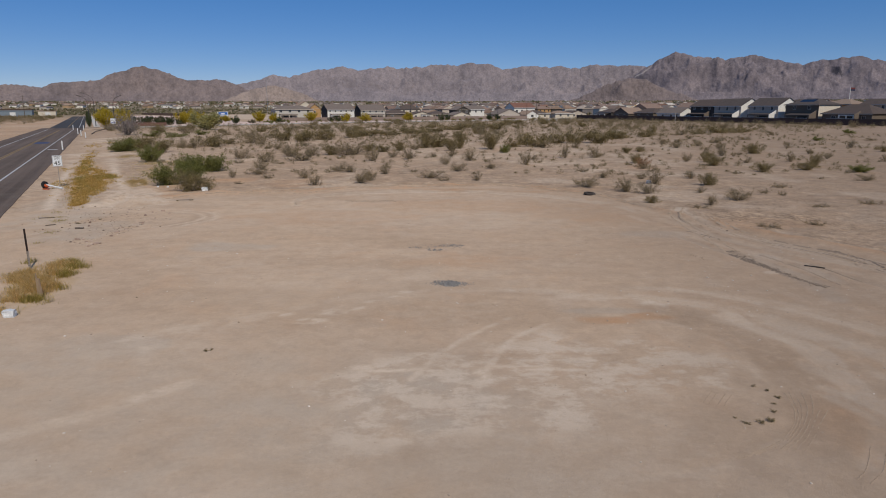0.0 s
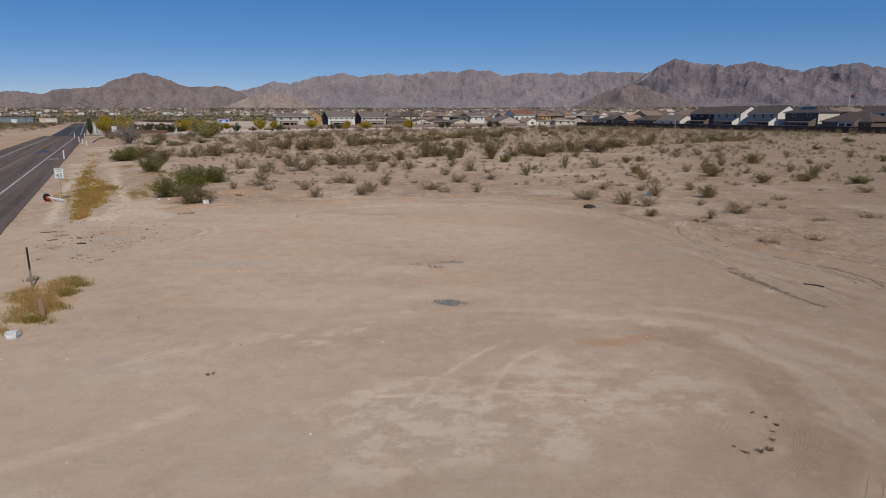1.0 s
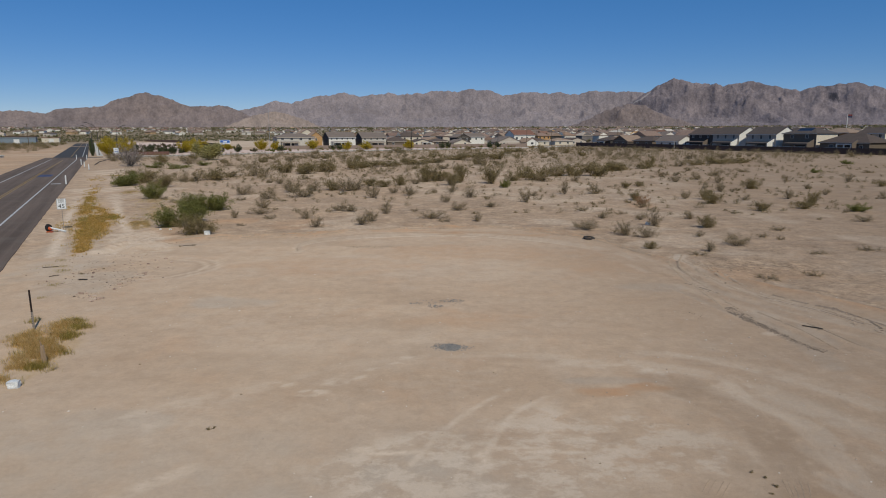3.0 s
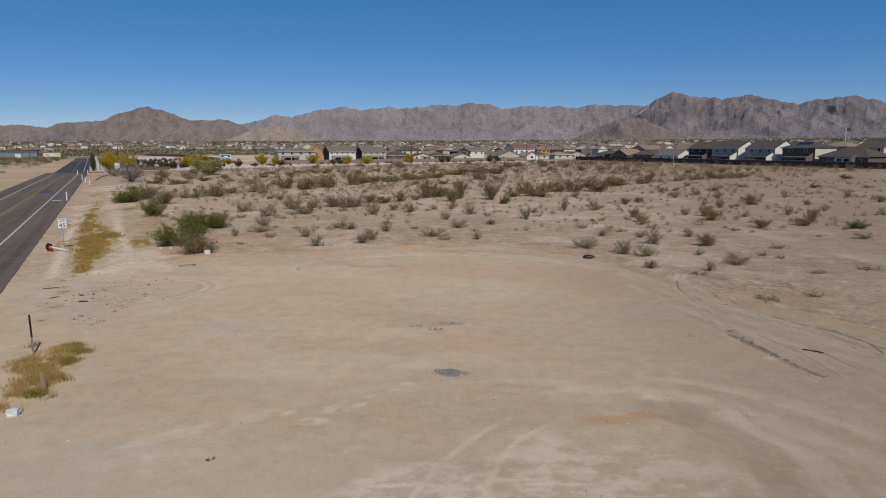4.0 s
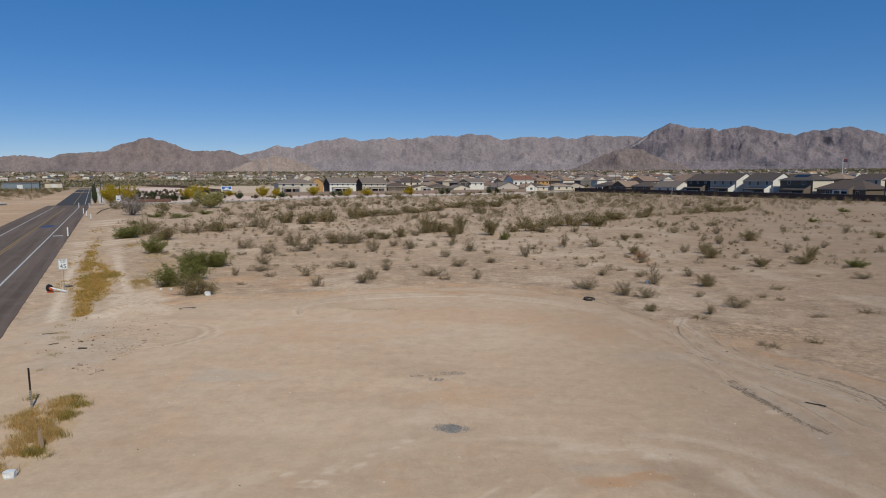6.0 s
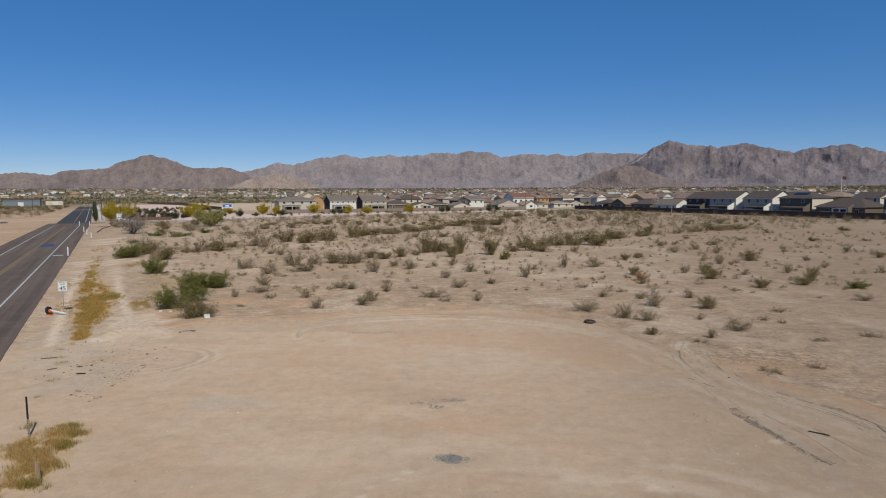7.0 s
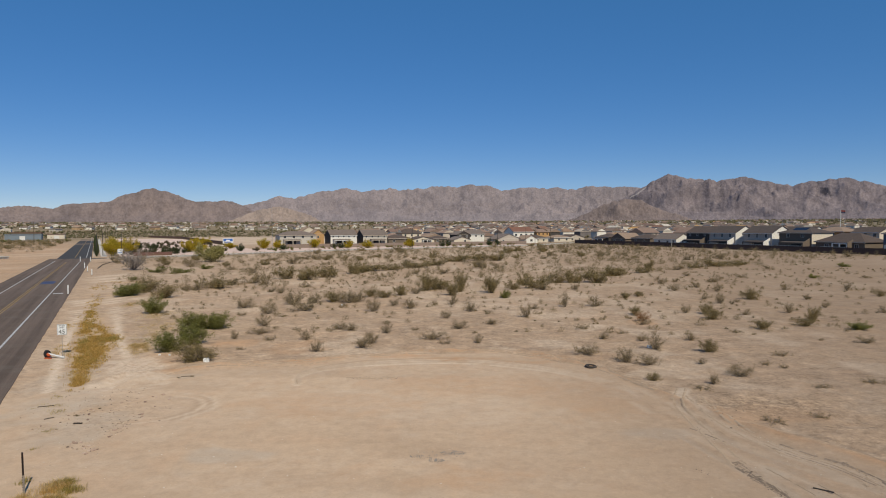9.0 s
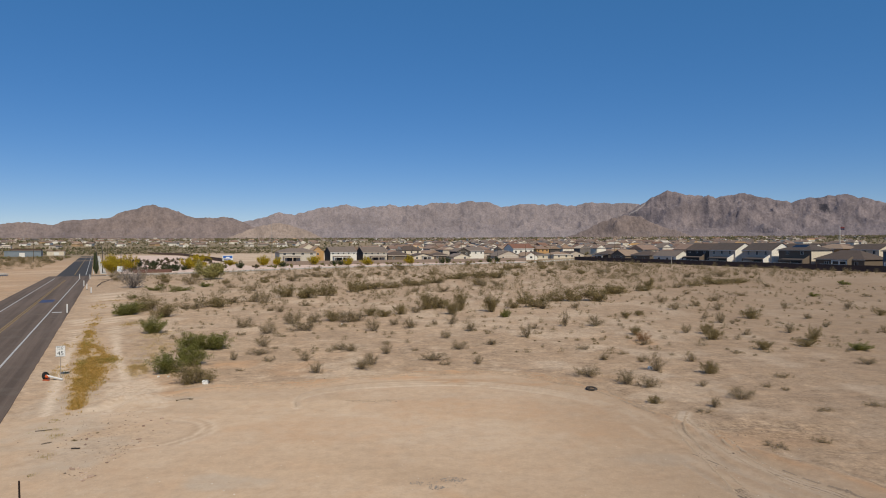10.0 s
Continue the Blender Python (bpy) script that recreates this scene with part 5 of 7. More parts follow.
house("house", F(222, 274), 16.0, 12, -0.1, 2.6, 5.6, "grey", "grey", "single-storey grey house with broad front gable", "cross", windows=[(-4, 1.5, 1.2, 1.0)])
house("house", F(234, 268), 9.0, 10, -0.1, 2.3, 4.6, "white", "tan", "single-storey white house with front gable", "cross", windows=[(0, 1.6, 1.6, 1.2)])
house("house", F(246, 278), 15.0, 12, -0.1, 2.6, 4.8, "cream", "brown", "single-storey cream house with brown hipped roof", "hip", windows=[(-5, 1.5, 1.2, 1.2), (4, 1.5, 1.2, 1.2)])
house("house", F(267, 326), 17.0, 12, -0.1, 6.6, 9.7, "white", "red", "two-storey white house with red-brown tile roof", "gable", windows=upper(17, 4, 4.2, 1.6, 1.4))
house("house", F(270, 285), 14.0, 12, -0.1, 2.6, 4.4, "cream", "tan", "single-storey cream house with tan roof", "hip", windows=[(-3, 1.5, 1.4, 1.2), (3, 1.5, 1.4, 1.2)])
house("house", F(286, 292), 14.0, 12, -0.1, 2.6, 4.6, "tan", "brown", "single-storey tan house with brown roof", "cross", windows=[(-3, 1.5, 1.4, 1.2), (3, 1.5, 1.4, 1.2)])
house("house", F(118.5, 322), 7.0, 9, 0.4, 6.0, 8.6, "orange", "tan", "unfinished house with bare orange sheathing", "cross", windows=upper(7, 1, 3.6))
house("house", F(117.5, 338), 10.0, 9, 0.4, 7.4, 10.4, "cream", "tan", "two-storey cream house with front gable", "cross", windows=upper(10, 2))


# ---- the far town ----
def build_town():
    v, f, mats = [], [], []
    rng = random.Random(5)

    def add(verts, faces, mat):
        k = len(v)
        v.extend(verts)
        f.extend([tuple(i + k for i in q) for q in faces])
        mats.extend([mat] * len(faces))

    def single(x, y, z, turn, w, d, e, r):
        """A house of its own, with walls, roof and windows."""
        wall, tile = own.choice(("white", "white", "white", "cream", "cream", "tan", "grey", "dark", "orange", "orange") if x < 130 else ("cream", "tan", "grey", "dark", "brown", "dark", "orange")), own.choice(("brown", "rose", "rose", "rose", "grey", "red", "tan") if x < 130 else ("brown", "brown", "charcoal", "rose", "red"))
        h = thing("house", pose(x, y, z, 0, 0, math.degrees(turn)), "%s-storey %s house with %s tile roof" % ("two" if e > 4 else "single", {"orange": "bare sheathed", "dark": "dark grey"}.get(wall, wall) + " stucco" * (wall != "orange"), tile), "house", "estate houses")
        w2, d2, o = w / 2, d / 2, 0.6
        raw_part("wall", [(-w2, -d2, -1), (w2, -d2, -1), (w2, d2, -1), (-w2, d2, -1), (-w2, -d2, e), (w2, -d2, e), (w2, d2, e), (-w2, d2, e), (-w2, 0, r - 0.2), (w2, 0, r - 0.2)], [(0, 1, 5, 4), (2, 3, 7, 6), (1, 2, 6, 9, 5), (3, 0, 4, 8, 7)], STUCCO[wall], h)
        q = d2 * 0.8 if own.random() < 0.3 else -0.4
        top = [(-w2 - o, -d2 - o, e - 0.1), (w2 + o, -d2 - o, e - 0.1), (w2 + o, d2 + o, e - 0.1), (-w2 - o, d2 + o, e - 0.1), (-w2 + q, 0, r), (w2 - q, 0, r)]
        raw_part("roof", top + [(px, py, pz - 0.2) for px, py, pz in top], [(0, 1, 5, 4), (2, 3, 4, 5), (1, 2, 5), (3, 0, 4), (7, 6, 10, 11), (9, 8, 11, 10), (0, 6, 7, 1), (1, 7, 8, 2), (2, 8, 9, 3), (3, 9, 6, 0)], TILES[tile], h)
        for k in range(3 if e > 4 else 2):
            px = -w2 + w * (k + 0.5) / (3 if e > 4 else 2)
            for flip in (-1, 1):
                part("window", boxes((px - 0.6, flip * (d2 + 0.02) - 0.04, e - 2.2, px + 0.6, flip * (d2 + 0.02) + 0.04, e - 0.9)), GLASS_DARK, h)

    own = random.Random(15)
    count = [0]

    def one(x, y, turn, w, d, e, r):
        z = float(rise(np.float64(x), np.float64(y)))
        if math.hypot(x, y) < 560 and count[0] < 240:
            count[0] += 1
            single(x, y, z, turn, w, d, e, r)
            return
        c, s = math.cos(turn), math.sin(turn)
        P = lambda a, b, h: (x + a * c - b * s, y + a * s + b * c, z + h)
        w2, d2 = w / 2, d / 2
        add([P(-w2, -d2, -1), P(w2, -d2, -1), P(w2, d2, -1), P(-w2, d2, -1), P(-w2, -d2, e), P(w2, -d2, e), P(w2, d2, e), P(-w2, d2, e), P(-w2, 0, r - 0.2), P(w2, 0, r - 0.2)],
            [(0, 1, 5, 4), (2, 3, 7, 6), (1, 2, 6, 9, 5), (3, 0, 4, 8, 7)], 0)
        o = 0.6
        hipped = rng.random() < 0.45
        q = d2 * 0.8 if hipped else -0.4
        add([P(-w2 - o, -d2 - o, e - 0.1), P(w2 + o, -d2 - o, e - 0.1), P(w2 + o, d2 + o, e - 0.1), P(-w2 - o, d2 + o, e - 0.1), P(-w2 + q, 0, r), P(w2 - q, 0, r)],
            [(0, 1, 5, 4), (2, 3, 4, 5), (1, 2, 5), (3, 0, 4)], 1)
        if e > 4 and rng.random() < 0.7:
            for k in range(3):
                a = -w2 + w * (k + 0.5) / 3
                add([P(a - 0.6, -d2 - 0.05, e - 2.2), P(a + 0.6, -d2 - 0.05, e - 2.2), P(a + 0.6, -d2 - 0.05, e - 0.9), P(a - 0.6, -d2 - 0.05, e - 0.9)], [(0, 1, 2, 3)], 2)
    turn0 = radians(27.13)
    # streets of the estate, then scattered lots up the plain
    for row in range(18):
        s = 345 + row * 34
        for col in range(46):
            o = 80 + col * 17 + rng.uniform(-2, 2)
            if rng.random() < 0.14 or (s < 420 and o < 125):
                continue
            p = ROAD @ Vector((o, s + rng.uniform(-3, 3) + 0.12 * o, 0))
            if math.degrees(math.atan2(p.x, p.y)) > 38 or math.degrees(math.atan2(p.x, p.y)) < -11 + 0.012 * (p.y - 400) or p.y < 395:
                continue
            two = rng.random() < 0.45
            one(p.x, p.y, turn0 + rng.choice((0, math.pi / 2, math.pi / 2)), rng.uniform(11, 15), rng.uniform(10, 12), 5.6 if two else 2.9, rng.uniform(7.6, 8.6) if two else rng.uniform(4.6, 5.6))
    for row in range(14):
        for col in range(16):
            p = BLOCK @ Vector((62 + col * 19 + rng.uniform(-2, 2), 20 + row * 18.5 + rng.uniform(-2, 2), 0))
            if p.y < 200 or math.degrees(math.atan2(p.x, p.y)) > 38:
                continue
            two = rng.random() < 0.5
            one(p.x, p.y, turn0 + rng.choice((0, math.pi / 2, math.pi / 2)), rng.uniform(11, 15), rng.uniform(10, 12), 5.9 if two else 3.3, rng.uniform(8.2, 9.2) if two else rng.uniform(5, 6.2))
    for k in range(560):
        az, r = rng.uniform(-37, 37), 1000 + 1500 * rng.random() ** 0.8
        x, y = r * math.sin(radians(az)), r * math.cos(radians(az))
        one(x, y, rng.uniform(0, 3.14), rng.uniform(9, 17), rng.uniform(8, 12), rng.uniform(2.6, 3.8), rng.uniform(4.4, 6.2))
    me = bpy.data.meshes.new("far_houses")
    me.from_pydata(v, [], f)
    for m in (FAR_WALL, FAR_ROOF, GLASS_DARK):
        me.materials.append(m)
    me.polygons.foreach_set("material_index", mats)
    return tagged(new("far_houses", me), "far stucco houses with tile roofs spread over the plain", "houses", kind="stuff")


def build_far_trees():
    v, f = [], []
    rng = random.Random(9)
    for k in range(14500):
        az = rng.uniform(-38, 38)
        r = 500 + 2150 * rng.random() ** 0.45
        if k > 11500:                            # the green belt at the mountains' foot
            az, r = rng.uniform(-20, 38), 1650 + 800 * rng.random()
        elif k > 9600:                           # low scrub on the open plain across the street
            az, r = rng.uniform(-37, -6), 715 + 300 * rng.random()
        elif -29 < az < -8 and r < 720:
            continue
        x, y = r * math.sin(radians(az)), r * math.cos(radians(az))
        z = float(rise(np.float64(x), np.float64(y)))
        h = rng.uniform(1.8, 5.0) * (1.0 if r > 900 else 0.75) * (0.5 if 11500 >= k > 9600 else 1.5 if k > 11500 else 1.0)
        w = h * rng.uniform(0.5, 0.95) * (1.8 if 11500 >= k > 9600 else 1.0)
        for j in range(3):
            cx, cy, cz = x + rng.gauss(0, w * 0.35), y + rng.gauss(0, w * 0.35), z + h * (0.15 + 0.65 * rng.random())
            q = w * rng.uniform(0.28, 0.5)
            n = len(v)
            turn = rng.uniform(0, 3)
            v += [(cx + q * math.cos(turn + a), cy + q * math.sin(turn + a), cz - q * 0.4 * rng.random()) for a in (0, 1.57, 3.14, 4.71)] + [(cx, cy, cz + q * 0.9), (cx, cy, cz - q * 0.9)]
            f += [(n, n + 1, n + 4), (n + 1, n + 2, n + 4), (n + 2, n + 3, n + 4), (n + 3, n, n + 4), (n + 1, n, n + 5), (n + 3, n + 2, n + 5)]
    return tagged(new("far_trees", mesh_from("far_trees", v, f, FAR_LEAF)), "dark green trees and scrub between far houses", "trees", kind="stuff")


build_town()
build_far_trees()


# ---- desert shrubs ----
def stems(rng, count, reach, thick, bend=0.25, forks=2):
    """Thin tapered stems fanning from one root in a unit-sized plant; returns verts, faces and tips."""
    v, f, tips = [], [], []

    def limb(a, d, length, r, depth):
        n = 3
        pts = [Vector(a)]
        for k in range(n):
            d = (d + Vector((rng.gauss(0, bend), rng.gauss(0, bend), rng.gauss(0.05, bend * 0.6)))).normalized()
            pts.append(pts[-1] + d * length / n)
        rings = []
        for k, p in enumerate(pts):
            q = r * (1 - 0.75 * k / n)
            base = len(v)
            for j in range(3):
                v.append((p.x + q * math.cos(2.09 * j), p.y + q * math.sin(2.09 * j), max(p.z, 0.0)))
            rings.append(base)
        for a0, b0 in zip(rings, rings[1:]):
            for j in range(3):
                f.append((a0 + j, a0 + (j + 1) % 3, b0 + (j + 1) % 3, b0 + j))
        tips.append((pts[-1], d))
        tips.append((pts[-2], d))
        tips.append((pts[1], d))
        if depth:
            for k in range(forks):
                i = rng.choice((1, 2, 3))
                limb(pts[i], (d + Vector((rng.gauss(0, 0.6), rng.gauss(0, 0.6), rng.gauss(0.1, 0.3)))).normalized(), length * rng.uniform(0.35, 0.6), r * 0.55, depth - 1)
    for k in range(count):
        a = 6.283 * (k + rng.random()) / count
        lean = rng.uniform(0.08, 1.0) ** 0.7
        d = Vector((math.cos(a) * lean * reach, math.sin(a) * lean * reach, 1.0 - 0.45 * lean)).normalized()
        limb((0.04 * math.cos(a), 0.04 * math.sin(a), -0.03), d, rng.uniform(0.45, 0.72), thick * rng.uniform(0.7, 1.2), 1)
    return v, f, tips


def leaves(rng, tips, per_tip, spread, size, lift=0.0, slim=0.55, upright=0.8):
    v, f = [], []
    for p, d in tips:
        for k in range(per_tip):
            c = Vector((p.x + rng.gauss(0, spread), p.y + rng.gauss(0, spread), max(0.02, p.z + rng.gauss(lift, spread))))
            a = Vector((rng.gauss(0, 1), rng.gauss(0, 1), rng.gauss(0, upright))).normalized()
            b = a.cross(Vector((rng.gauss(0, 1), rng.gauss(0, 1), rng.gauss(0, 1)))).normalized()
            s = size * rng.uniform(0.6, 1.4)
            a, b = a * s, b * s * slim
            n = len(v)
            v += [c - a, c + b * 1.5, c + a]
            f.append((n, n + 1, n + 2))
    return [tuple(p) for p in v], f


def fit_unit(vs, width=1.0, height=1.0):
    """Scales a plant to a width and height of one."""
    a = np.array([p for part_v in vs for p in part_v])
    r = np.percentile(np.abs(a[:, :2]), 97)
    h = np.percentile(a[:, 2], 99)
    return [[(p[0] * 0.5 / r * width, p[1] * 0.5 / r * width, p[2] / h * height) for p in part_v] for part_v in vs]


def shrub(name, seed, count, reach, thick, per_tip, spread, size, leaf, bark, label, forks=2):
    rng = random.Random(seed)
    v, f, tips = stems(rng, count, reach, thick, forks=forks)
    lv, lf = leaves(rng, tips, per_tip, spread * 0.8, size * 1.5, 0.0, 0.30, 1.8) if leaf is not LEAF_GREEN else leaves(rng, tips, per_tip, spread * 0.9, size * 1.15)
    v, lv = fit_unit([v, lv])
    t = thing(name, pose(0, 0, -50), label, "shrub", "desert shrubs")
    raw_part("stem", v, f, bark, t)
    raw_part("foliage", lv, lf, leaf, t)
    return t


KINDS = {
    "green": [shrub("creosote_bush", 11 + k, 22, 1.0, 0.008, 44, 0.064, 0.021, LEAF_GREEN, TWIG, "dense dark green creosote bush on sandy ground") for k in range(3)],
    "olive": [shrub("creosote_bush", 31 + k, 20, 0.95, 0.009, 27, 0.070, 0.021, LEAF_OLIVE, TWIG, "olive-green creosote bush with thin stems") for k in range(4)],
    "twiggy": [shrub("bursage", 51 + k, 22, 0.95, 0.010, 8, 0.060, 0.022, LEAF_DRY, TWIG, "sparse grey-brown twiggy desert shrub", 3) for k in range(4)],
    "low": [shrub("bursage", 71 + k, 14, 1.5, 0.014, 8, 0.06, 0.032, LEAF_DRY, DEADWOOD, "flat dry dead shrub lying on the sand") for k in range(2)],
}
FAR_KINDS = {
    "green": [shrub("creosote_bush", 111 + k, 10, 1.0, 0.010, 34, 0.085, 0.034, LEAF_GREEN, TWIG, "dense dark green creosote bush on sandy ground", 1) for k in range(3)],
    "olive": [shrub("creosote_bush", 131 + k, 10, 0.95, 0.010, 34, 0.100, 0.031, LEAF_OLIVE, TWIG, "olive-green creosote bush with thin stems", 1) for k in range(4)],
    "twiggy": [shrub("bursage", 151 + k, 10, 0.95, 0.012, 24, 0.090, 0.028, LEAF_DRY, TWIG, "sparse grey-brown twiggy desert shrub", 1) for k in range(4)],
    "low": [shrub("bursage", 171, 8, 1.5, 0.016, 4, 0.07, 0.045, LEAF_DRY, DEADWOOD, "flat dry dead shrub lying on the sand", 1)],
}
KINDS["rusty"] = [shrub("bursage", 97, 18, 0.9, 0.010, 16, 0.066, 0.024, LEAF_RUST, TWIG, "dead rust-brown shrub on reddish soil", 2)]
FAR_KINDS["basin"] = [shrub("basin_shrub", 191 + k, 10, 0.9, 0.014, 24, 0.09, 0.042, LEAF_BASIN, TWIG, "dark green rounded shrub in the gravel basin", 1) for k in range(2)]
GREEN_A = [
    (-21.0, 50.5, 2.3, 1.3), (-20.7, 53.6, 2.0, 1.4), (37.9, 61.2, 1.6, 0.6), (-23.4, 61.6, 2.3, 1.35),
    (-21.9, 61.8, 2.6, 1.25), (-32.6, 73.4, 2.2, 1.6), (7.7, 89, 1.2, 0.9), (-45.3, 92.9, 3.3, 1.5),
    (-57.7, 121.5, 1.2, 0.7), (66.8, 122.1, 1.5, 0.8), (-57.4, 141.2, 3.6, 1.2), (-62.1, 141.4, 2.7, 1.3),
    (-56.5, 153.6, 2.4, 1.1), (91.8, 154.7, 2.1, 1),
]
OLIVE_A = [
    (12.8, 41.4, 0.8, 0.4), (-17.8, 46.6, 2.4, 1.2), (19.7, 50.1, 1.1, 0.8), (29.1, 61.4, 1.4, 0.8),
    (34.3, 63.6, 1.8, 0.6), (36.6, 66.9, 1.3, 1.2), (27.1, 67.9, 1.5, 0.9), (20.1, 71.4, 1.1, 0.8),
    (27.8, 71.7, 1.5, 0.9), (-14.5, 84.5, 2.2, 1.2), (39.4, 86.6, 1.9, 1.1), (23.5, 87.8, 1.3, 0.7),
    (-8.4, 88.7, 2.3, 0.8), (-38.6, 89.5, 3.1, 1.6), (58.3, 89.9, 1.2, 0.7), (-10.5, 90.3, 1.9, 1),
    (26, 90.8, 1.2, 0.6), (0.7, 91.6, 2, 1.6), (-6.5, 91.8, 1.7, 1.2), (6.3, 94.8, 2.3, 2.2),
    (1.9, 96.7, 2.1, 2.2), (-45.3, 98.2, 4.2, 1.5), (-3.1, 98.7, 2.5, 2.1), (9.9, 100.2, 1.7, 1.5),
]
OLIVE_B = [
    (-1.4, 100.6, 2.4, 1.6), (13.7, 102.1, 3.5, 2), (-36.5, 103.8, 4.1, 1.8), (12.3, 108.6, 2.2, 2),
    (25.2, 112.9, 3.1, 2.4), (21.4, 113.1, 3.3, 2.2), (18.5, 113.2, 3.3, 1.8), (-53, 116, 1.4, 0.6),
    (-25.8, 120.2, 3.1, 2.2), (-30.1, 123.3, 3.2, 2.4), (-23.2, 126, 3.7, 2.5), (31.3, 128.3, 4.4, 1.6),
    (31.8, 128.3, 2.2, 1.9), (-19.3, 135.7, 3, 2.2), (40.2, 136.5, 3, 1.3), (-18, 139.3, 2.4, 2.1),
    (-17.3, 143.1, 4.9, 1.4), (44.2, 146.1, 2, 2.2), (-12.8, 147, 5, 1.4), (56.3, 152, 3.4, 1.2),
    (-8.2, 155.6, 5.3, 1.5), (63.2, 156.3, 6.7, 1.5), (70.4, 160.9, 5.5, 1.3), (-3.1, 165.3, 5.6, 1.9),
]
OLIVE_C = [
    (2.7, 182.5, 6.2, 1.8), (14, 188.4, 4.8, 2.2), (9.2, 188.8, 6.4, 2.1),
]
TWIGGY_A = [
    (16.1, 40.4, 0.6, 0.6), (18.6, 42.3, 1.2, 0.7), (13.9, 45.8, 1.1, 0.7), (17.6, 46.1, 0.6, 0.4),
    (12.7, 46.8, 1.4, 0.9), (10.5, 49.5, 1.5, 0.7), (-10, 51, 0.8, 0.8), (16.1, 51.4, 1.1, 1.2),
    (-6.7, 52.5, 1.3, 0.8), (-6.2, 54.5, 0.9, 0.9), (34.4, 54.8, 1.1, 0.5), (2.6, 55.2, 0.7, 0.7),
    (20.3, 55.5, 0.9, 0.6), (16.2, 55.6, 0.7, 0.6), (-1.2, 56.5, 1.7, 0.6), (-12, 56.6, 1, 0.7),
    (13.3, 56.6, 1, 0.5), (-18.1, 56.7, 0.5, 0.7), (-16.7, 59.3, 1.5, 0.5), (-5.4, 59.8, 0.8, 0.9),
    (-8.8, 60.9, 1.7, 0.6), (-10, 61.7, 1.1, 0.6), (1.1, 61.9, 1.2, 0.7), (-17.6, 63.7, 1.2, 1),
]
TWIGGY_B = [
    (4.3, 64.5, 1.3, 0.5), (-0.1, 68.5, 0.9, 0.8), (8.3, 70.2, 1, 1.2), (32, 71.6, 0.9, 0.6),
    (37, 72.5, 0.9, 1), (-19.7, 72.7, 1.5, 1.2), (26, 72.8, 0.9, 0.8), (47.5, 72.8, 0.9, 0.7),
    (2.6, 74.3, 1.4, 1), (-8.4, 75.7, 1.3, 1.4), (-16.5, 75.9, 2.6, 1.2), (10.1, 77.5, 0.9, 0.5),
    (-4.4, 77.9, 1.5, 1.1), (44, 77.9, 0.7, 0.6), (-24.1, 78.3, 1.6, 1.1), (17.7, 79.1, 1.8, 1.1),
    (14, 79.2, 0.8, 1.6), (34.3, 80.6, 0.5, 0.5), (-6.5, 81, 1, 0.7), (0.6, 81.4, 1.1, 1.2),
    (-1.6, 81.5, 0.8, 0.5), (-19.2, 81.9, 2.1, 1.6), (33.5, 81.9, 1, 1.1), (-12.4, 83.1, 2.8, 1.3),
]
TWIGGY_C = [
    (-16.7, 83.2, 1.8, 1.2), (36.1, 83.2, 0.7, 0.4), (-11.6, 84.4, 2, 1.2), (33.4, 86.8, 0.9, 0.7),
    (46.8, 87.1, 1, 0.7), (-4.5, 94.3, 1.6, 0.9), (-24.1, 95.7, 1.2, 0.8), (39.4, 97.4, 1.2, 1),
    (-25.9, 97.6, 1.2, 0.6), (33.3, 97.6, 1.5, 1), (59, 98.6, 1, 1.1), (50.5, 99.9, 1, 0.8),
    (14.3, 100.1, 2.6, 1.3), (-39.9, 100.9, 1.7, 1), (-38.7, 101.8, 2.6, 1.3), (19.5, 101.9, 1, 1),
    (38.5, 103.3, 1.6, 1), (-22.6, 105.4, 1.8, 0.7), (35.2, 110.1, 1.5, 1.3), (-30.4, 110.2, 2.3, 1.8),
    (-35.9, 110.4, 2.8, 1.2), (44.9, 112.2, 1.9, 1.1), (-33, 112.7, 2.9, 1.8), (38.8, 113.7, 1, 0.7),
]
TWIGGY_D = [
    (76.3, 121.7, 1.5, 0.6), (53.9, 122.6, 1.7, 0.8), (45.7, 127.6, 1.3, 0.8), (34.7, 133.2, 2.3, 1.3),
    (-0.8, 134.8, 2.3, 1.1), (-6.6, 135.1, 1.4, 1.1), (-41.5, 140.4, 2.4, 1.6), (50.3, 145.8, 2.5, 1.2),
    (70.5, 146.8, 1.8, 1), (-49.8, 151, 2.1, 1.2), (-69, 158.9, 2.4, 1.2), (-63.7, 163.6, 3.5, 2),
    (-41.5, 176, 3, 2), (-51.3, 193, 3.3, 1.3), (-43.8, 199.8, 5.1, 1.3),
]
LOW_A = [
    (18.6, 33.3, 0.9, 0.25), (15.9, 32.4, 1.1, 0.2), (15, 38.9, 1.3, 0.2), (22.1, 39.4, 0.9, 0.2), (25.7, 40.3, 1.2, 0.3),
    (22.6, 44.9, 0.5, 0.3), (21.8, 45.7, 0.8, 0.3), (24.6, 48.9, 1.2, 0.3), (-16.1, 51.9, 0.7, 0.2),
    (-0.2, 54.4, 1.1, 0.3), (-15, 56.1, 1.1, 0.4), (31.4, 56.3, 0.5, 0.2), (15.6, 59.5, 1, 0.3),
    (25.9, 59.7, 1, 0.2), (-2.9, 61.2, 0.8, 0.3), (12.9, 62.4, 1.5, 0.4), (18.9, 64.3, 1.3, 0.6),
    (-22.3, 71.8, 1.1, 0.4), (-12.7, 79.3, 0.8, 0.4),
]

USED = set()


